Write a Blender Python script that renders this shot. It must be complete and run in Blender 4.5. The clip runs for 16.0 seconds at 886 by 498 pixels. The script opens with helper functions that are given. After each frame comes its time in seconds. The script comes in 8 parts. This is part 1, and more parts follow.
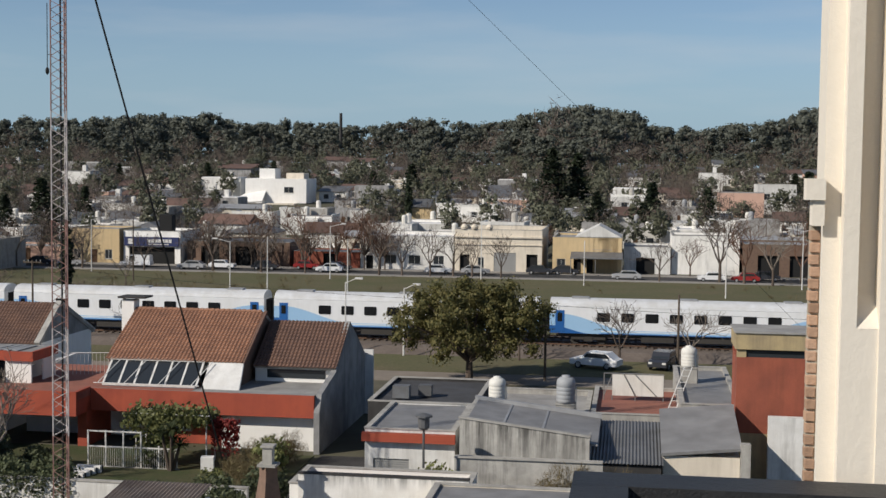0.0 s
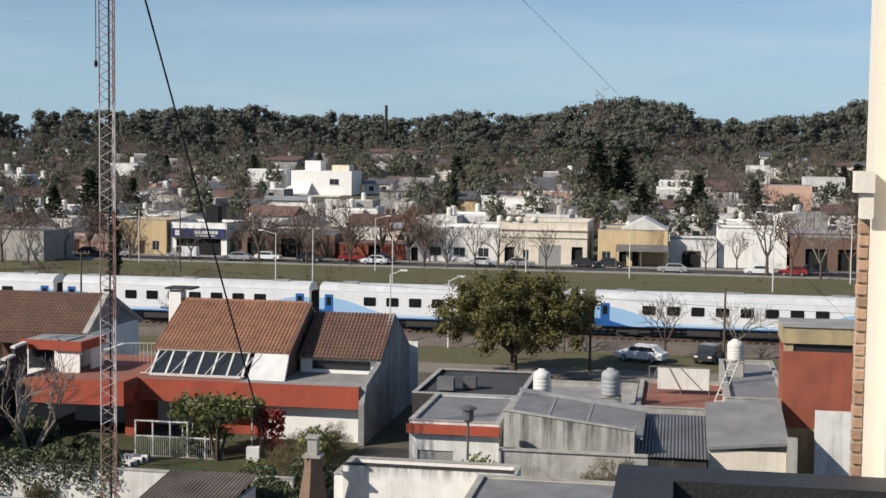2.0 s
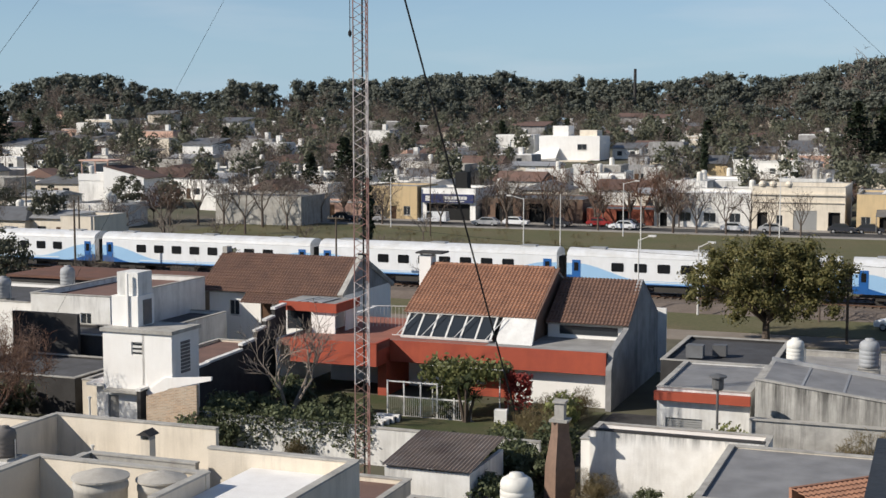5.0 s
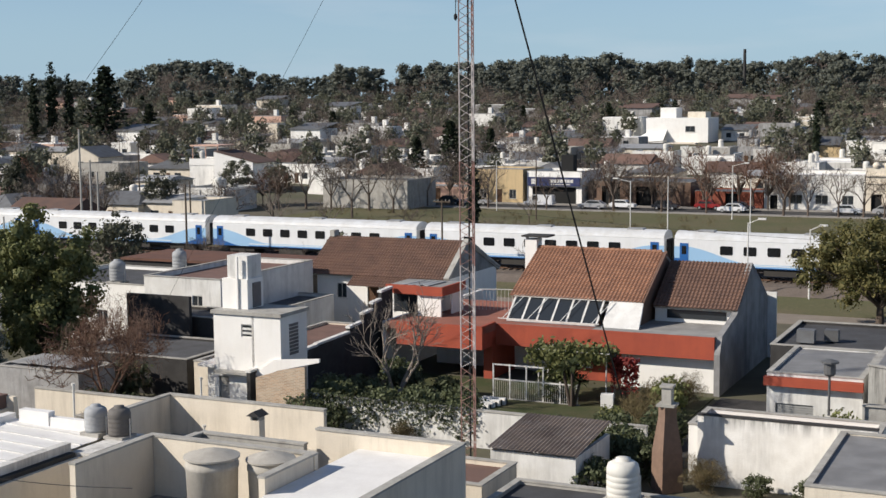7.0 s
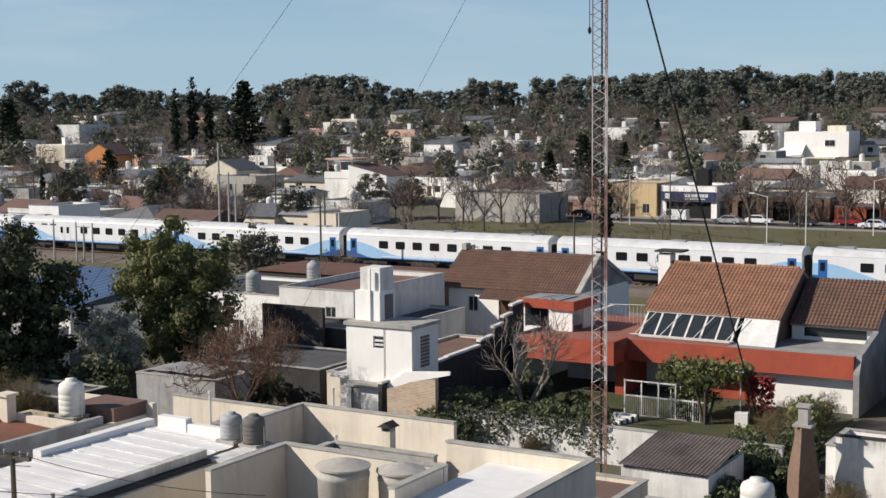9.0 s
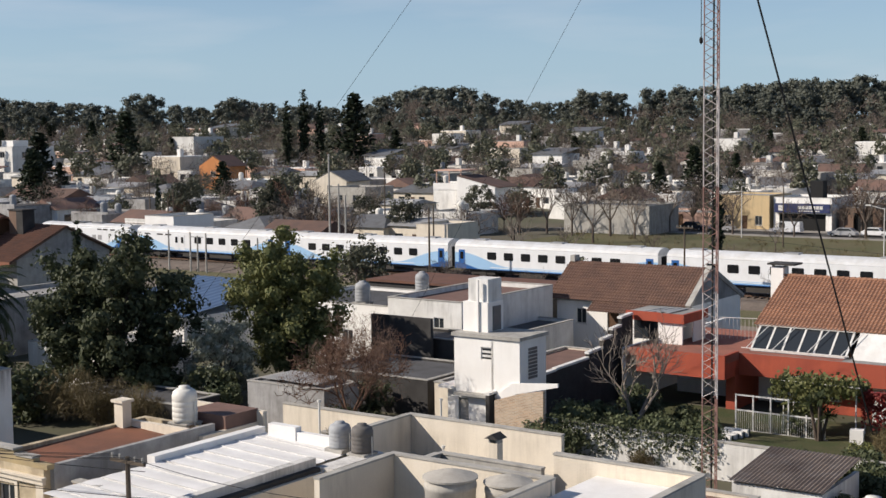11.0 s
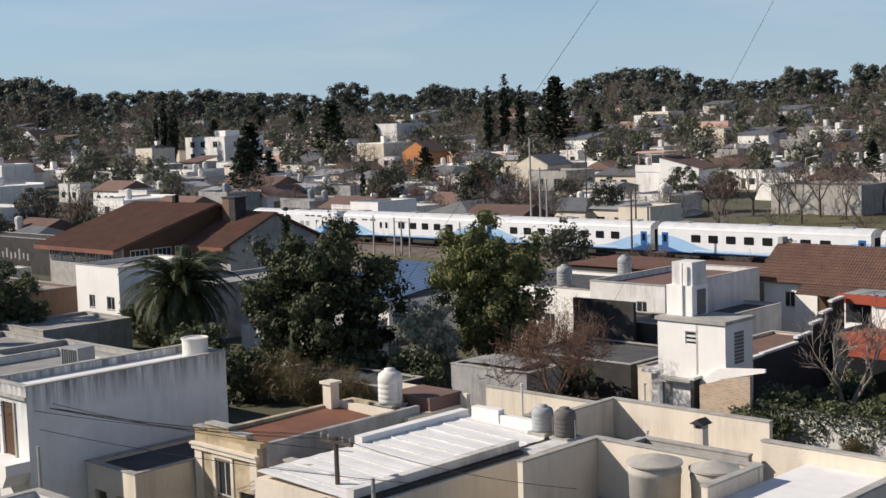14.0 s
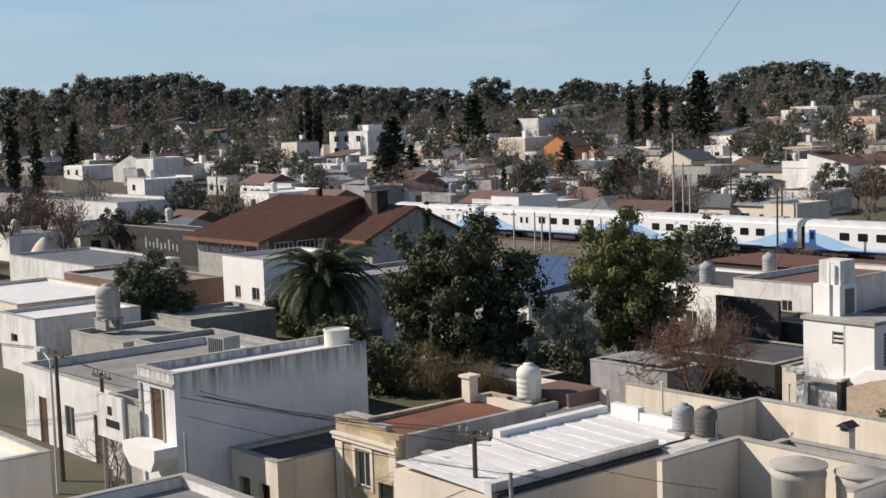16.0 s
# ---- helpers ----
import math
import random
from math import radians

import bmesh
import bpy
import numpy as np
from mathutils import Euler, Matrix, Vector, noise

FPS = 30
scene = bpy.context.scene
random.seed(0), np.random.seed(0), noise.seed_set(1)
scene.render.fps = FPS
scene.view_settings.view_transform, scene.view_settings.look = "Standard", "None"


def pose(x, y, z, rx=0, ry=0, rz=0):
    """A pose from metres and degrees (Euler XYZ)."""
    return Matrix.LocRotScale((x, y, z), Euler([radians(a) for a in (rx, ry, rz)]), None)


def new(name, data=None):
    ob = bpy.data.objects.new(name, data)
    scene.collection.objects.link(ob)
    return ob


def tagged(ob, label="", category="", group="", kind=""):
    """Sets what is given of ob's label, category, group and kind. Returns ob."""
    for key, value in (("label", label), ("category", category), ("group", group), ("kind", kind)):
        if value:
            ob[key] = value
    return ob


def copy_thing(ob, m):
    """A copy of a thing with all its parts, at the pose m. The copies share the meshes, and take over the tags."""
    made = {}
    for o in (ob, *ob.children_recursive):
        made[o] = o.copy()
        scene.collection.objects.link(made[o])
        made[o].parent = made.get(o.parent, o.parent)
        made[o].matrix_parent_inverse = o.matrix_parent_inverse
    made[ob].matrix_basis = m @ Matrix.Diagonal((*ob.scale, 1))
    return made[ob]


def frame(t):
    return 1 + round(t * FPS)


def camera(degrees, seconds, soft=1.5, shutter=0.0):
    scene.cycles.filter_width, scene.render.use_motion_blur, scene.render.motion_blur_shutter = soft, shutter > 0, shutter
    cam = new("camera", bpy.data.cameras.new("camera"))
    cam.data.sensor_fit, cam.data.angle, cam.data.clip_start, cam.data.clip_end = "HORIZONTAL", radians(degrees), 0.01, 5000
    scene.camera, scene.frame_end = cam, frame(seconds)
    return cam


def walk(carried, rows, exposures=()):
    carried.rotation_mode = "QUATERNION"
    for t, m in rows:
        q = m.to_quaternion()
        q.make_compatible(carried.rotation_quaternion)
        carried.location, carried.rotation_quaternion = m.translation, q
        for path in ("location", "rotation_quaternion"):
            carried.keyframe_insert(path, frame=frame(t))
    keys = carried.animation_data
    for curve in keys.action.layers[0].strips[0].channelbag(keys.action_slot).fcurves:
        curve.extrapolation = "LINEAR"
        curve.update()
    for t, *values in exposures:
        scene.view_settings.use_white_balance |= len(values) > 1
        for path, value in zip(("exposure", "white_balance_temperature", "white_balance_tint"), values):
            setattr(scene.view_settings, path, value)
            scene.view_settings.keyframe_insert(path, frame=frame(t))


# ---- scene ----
# camera: one standpoint on an upper-floor balcony, panning to the left
cam = camera(36.63, 16.0, soft=1.5)
EYE = (0.0, 0.0, 17.5)
ROWS = [  # seconds, yaw, pitch, roll
    (0, 0.104, -3.644, 0.653),
    (0.5, 0.214, -3.905, 0.684),
    (1, 0.501, -4.125, 0.782),
    (1.5, 1.258, -4.114, 0.526),
    (2, 2.024, -4.000, 0.693),
    (2.5, 2.865, -3.907, 1.041),
    (3, 3.930, -3.946, 1.221),
    (3.5, 6.014, -4.030, 1.241),
    (4, 8.647, -4.669, 0.479),
    (4.5, 10.240, -5.390, 0.285),
    (5, 12.618, -5.547, -0.007),
    (7.5, 17.748, -6.564, -0.555),
    (8, 18.786, -6.817, -0.664),
    (8.5, 20.961, -6.174, -0.693),
    (9, 22.825, -5.602, -0.539),
    (11.5, 28.854, -5.142, -1.149),
    (12, 30.436, -5.282, -1.709),
    (12.5, 31.521, -5.177, -1.762),
    (13, 32.994, -5.104, -1.758),
    (13.5, 34.847, -5.415, -2.042),
    (14, 36.133, -5.568, -1.897),
    (14.5, 37.263, -5.493, -1.913),
    (15, 38.267, -5.692, -2.104),
    (15.5, 40.060, -6.106, -2.131),
    (16, 42.163, -5.600, -1.844),
]
walk(cam, [(t, pose(*EYE, 0, 0, yaw) @ pose(0, 0, 0, 90 + pitch) @ pose(0, 0, 0, 0, 0, roll)) for t, yaw, pitch, roll in ROWS],
     [(0.0, -0.22, 6600, 10), (0.8, -0.2, 6600, 10), (2.4, 0.1, 6600, 10), (9.0, 0.09, 6650, 11), (12.0, 0.12, 6800, 13), (16.0, 0.1, 6800, 13)])

# plan axes: u runs along the railway, v away from the camera
GRID = Matrix.Rotation(radians(-8), 4, "Z")
SUN_UV = Vector((1.18, 0.99, -1.0)).normalized()
sun_way = GRID.to_3x3() @ SUN_UV
world = bpy.data.worlds.new("world")
scene.world = world
world.use_nodes = True
wn, wl = world.node_tree.nodes, world.node_tree.links
sky = wn.new("ShaderNodeTexSky")
sky.sky_type, sky.sun_disc = "NISHITA", False
sky.sun_elevation = math.asin(-sun_way.z)
sky.sun_rotation = math.atan2(-sun_way.x, -sun_way.y)
sky.air_density, sky.dust_density, sky.ozone_density = 0.75, 0.05, 3.0
# thin high cloud over the whole sky
tc, mp, nz, rg, mx = (wn.new("ShaderNode" + k) for k in ("TexCoord", "Mapping", "TexNoise", "MapRange", "Mix"))
mp.inputs["Scale"].default_value = (1.9, 1.9, 13.0)
nz.inputs["Scale"].default_value, nz.inputs["Detail"].default_value = 2.2, 6.0
rg.inputs[1].default_value, rg.inputs[2].default_value, rg.inputs[4].default_value = 0.48, 0.78, 0.34
mx.data_type = "RGBA"
mx.inputs[7].default_value = (6.5, 7.0, 7.6, 1)
wl.new(tc.outputs["Generated"], mp.inputs[0])
wl.new(mp.outputs[0], nz.inputs["Vector"])
wl.new(nz.outputs[0], rg.inputs[0])
wl.new(rg.outputs[0], mx.inputs[0])
# pale haze low over the horizon
sz, rz, hz = (wn.new("ShaderNode" + k) for k in ("SeparateXYZ", "MapRange", "Mix"))
rz.interpolation_type = "SMOOTHSTEP"
rz.inputs[1].default_value, rz.inputs[2].default_value, rz.inputs[3].default_value, rz.inputs[4].default_value = -0.02, 0.17, 0.95, 0.0
hz.data_type = "RGBA"
hz.inputs[7].default_value = (3.3, 4.95, 6.4, 1)
wl.new(tc.outputs["Generated"], sz.inputs[0])
wl.new(sz.outputs["Z"], rz.inputs[0])
wl.new(rz.outputs[0], hz.inputs[0])
wl.new(sky.outputs[0], hz.inputs[6])
wl.new(hz.outputs[2], mx.inputs[6])
wl.new(mx.outputs[2], wn["Background"].inputs[0])
wn["Background"].inputs[1].default_value = 0.096
sun = new("sun", bpy.data.lights.new("sun", "SUN"))
sun.data.energy, sun.data.angle, sun.data.color = 5.0, radians(0.53), (1.0, 0.94, 0.85)
sun.matrix_world = Matrix.Translation((0, 0, 60)) @ sun_way.to_track_quat("-Z", "Y").to_matrix().to_4x4()

# ---------------------------------------------------------------- materials
def nodes_of(name):
    m = bpy.data.materials.new(name)
    m.use_nodes = True
    n, l = m.node_tree.nodes, m.node_tree.links
    return m, n, l, n["Principled BSDF"]


def mix_node(n, l, a, b, fac, kind="MIX"):
    x = n.new("ShaderNodeMix")
    x.data_type, x.blend_type = "RGBA", kind
    for sock, val in ((x.inputs[0], fac), (x.inputs[6], a), (x.inputs[7], b)):
        if isinstance(val, (tuple, list)):
            sock.default_value = (*val[:3], 1)
        elif isinstance(val, (int, float)):
            sock.default_value = val
        else:
            l.new(val, sock)
    return x.outputs[2]


def coords(n, l, scale=(1, 1, 1)):
    g = n.new("ShaderNodeNewGeometry")
    mp = n.new("ShaderNodeMapping")
    mp.inputs["Scale"].default_value = scale
    l.new(g.outputs["Position"], mp.inputs[0])
    return mp.outputs[0]


def noise_node(n, l, scale, detail=4.0, rough=0.6, stretch=(1, 1, 1), lo=0.35, hi=0.65):
    t = n.new("ShaderNodeTexNoise")
    t.inputs["Scale"].default_value, t.inputs["Detail"].default_value, t.inputs["Roughness"].default_value = scale, detail, rough
    l.new(coords(n, l, stretch), t.inputs["Vector"])
    r = n.new("ShaderNodeMapRange")
    r.inputs[1].default_value, r.inputs[2].default_value = lo, hi
    l.new(t.outputs[0], r.inputs[0])
    return r.outputs[0]


def times(n, l, a, k):
    x = n.new("ShaderNodeMath")
    x.operation = "MULTIPLY"
    l.new(a, x.inputs[0])
    if isinstance(k, (int, float)):
        x.inputs[1].default_value = k
    else:
        l.new(k, x.inputs[1])
    return x.outputs[0]


def bump(n, l, p, h, strength, dist=0.02):
    b = n.new("ShaderNodeBump")
    b.inputs["Strength"].default_value, b.inputs["Distance"].default_value = strength, dist
    l.new(h, b.inputs["Height"])
    l.new(b.outputs[0], p.inputs["Normal"])


def surface(name, col, col2=None, rough=0.85, metal=0.0, patch=0.5, patch_scale=0.5, grain=0.25, grain_scale=14.0, streak=0.0,
            streak_col=(0.1, 0.09, 0.08), relief=0.25, vary=0.0, spec=0.3, stretch=(1, 1, 1), lo=0.35, rim=None):
    """Weathered surface: broad patches, fine grain, vertical run-off streaks and a little relief."""
    m, n, l, p = nodes_of(name)
    col2 = col2 or tuple(c * 0.72 for c in col)
    c = mix_node(n, l, col, col2, times(n, l, noise_node(n, l, patch_scale, 5, stretch=stretch, lo=lo), patch))
    g = noise_node(n, l, grain_scale, 3, 0.7, stretch)
    c = mix_node(n, l, c, tuple(x * 0.6 for x in col), times(n, l, g, grain))
    if streak:
        s = times(n, l, noise_node(n, l, 1.6, 5, 0.7, (1, 1, 0.1), 0.45, 0.75), noise_node(n, l, 0.35, 3, 0.5, (1, 1, 1), 0.3, 0.6))
        c = mix_node(n, l, c, streak_col, times(n, l, s, streak))
    if rim:
        # rain-washed dirt that hangs down from the wall's top edge
        g0, sx, r0 = n.new("ShaderNodeNewGeometry"), n.new("ShaderNodeSeparateXYZ"), n.new("ShaderNodeMapRange")
        l.new(g0.outputs["Position"], sx.inputs[0])
        l.new(sx.outputs["Z"], r0.inputs[0])
        r0.inputs[1].default_value, r0.inputs[2].default_value = rim
        s = times(n, l, noise_node(n, l, 2.2, 6, 0.75, (1, 1, 0.06), 0.4, 0.62), r0.outputs[0])
        c = mix_node(n, l, c, (0.045, 0.043, 0.04), times(n, l, s, 0.9))
    if vary:
        o = n.new("ShaderNodeObjectInfo")
        hsv = n.new("ShaderNodeHueSaturation")
        r = n.new("ShaderNodeMapRange")
        r.inputs[3].default_value, r.inputs[4].default_value = 1 - vary, 1 + vary
        l.new(o.outputs["Random"], r.inputs[0])
        l.new(r.outputs[0], hsv.inputs["Value"])
        l.new(c, hsv.inputs["Color"])
        c = hsv.outputs[0]
    l.new(c, p.inputs["Base Color"])
    p.inputs["Roughness"].default_value, p.inputs["Metallic"].default_value = rough, metal
    p.inputs["Specular IOR Level"].default_value = spec
    if relief:
        bump(n, l, p, g, relief)
    return m


def leaf_material(name, col, col2, see=0.25, vary=0.25):
    m, n, l, p = nodes_of(name)
    g = n.new("ShaderNodeNewGeometry")
    c = mix_node(n, l, col, col2, g.outputs["Random Per Island"])
    o = n.new("ShaderNodeObjectInfo")
    hsv = n.new("ShaderNodeHueSaturation")
    r = n.new("ShaderNodeMapRange")
    r.inputs[3].default_value, r.inputs[4].default_value = 1 - vary, 1 + vary
    l.new(o.outputs["Random"], r.inputs[0])
    l.new(r.outputs[0], hsv.inputs["Value"])
    l.new(c, hsv.inputs["Color"])
    l.new(hsv.outputs[0], p.inputs["Base Color"])
    p.inputs["Roughness"].default_value, p.inputs["Specular IOR Level"].default_value = 0.6, 0.25
    t = n.new("ShaderNodeBsdfTranslucent")
    l.new(hsv.outputs[0], t.inputs[0])
    mx = n.new("ShaderNodeMixShader")
    mx.inputs[0].default_value = see
    l.new(p.outputs[0], mx.inputs[1])
    l.new(t.outputs[0], mx.inputs[2])
    l.new(mx.outputs[0], n["Material Output"].inputs[0])
    return m


def glass_material(name, col=(0.03, 0.035, 0.04), rough=0.08):
    m, n, l, p = nodes_of(name)
    p.inputs["Base Color"].default_value = (*col, 1)
    p.inputs["Roughness"].default_value, p.inputs["Specular IOR Level"].default_value = rough, 0.6
    return m


def tree_bark(name, col):
    return surface(name, col, tuple(c * 0.5 for c in col), 0.95, patch_scale=2.0, grain_scale=20, relief=0.5, vary=0.2)


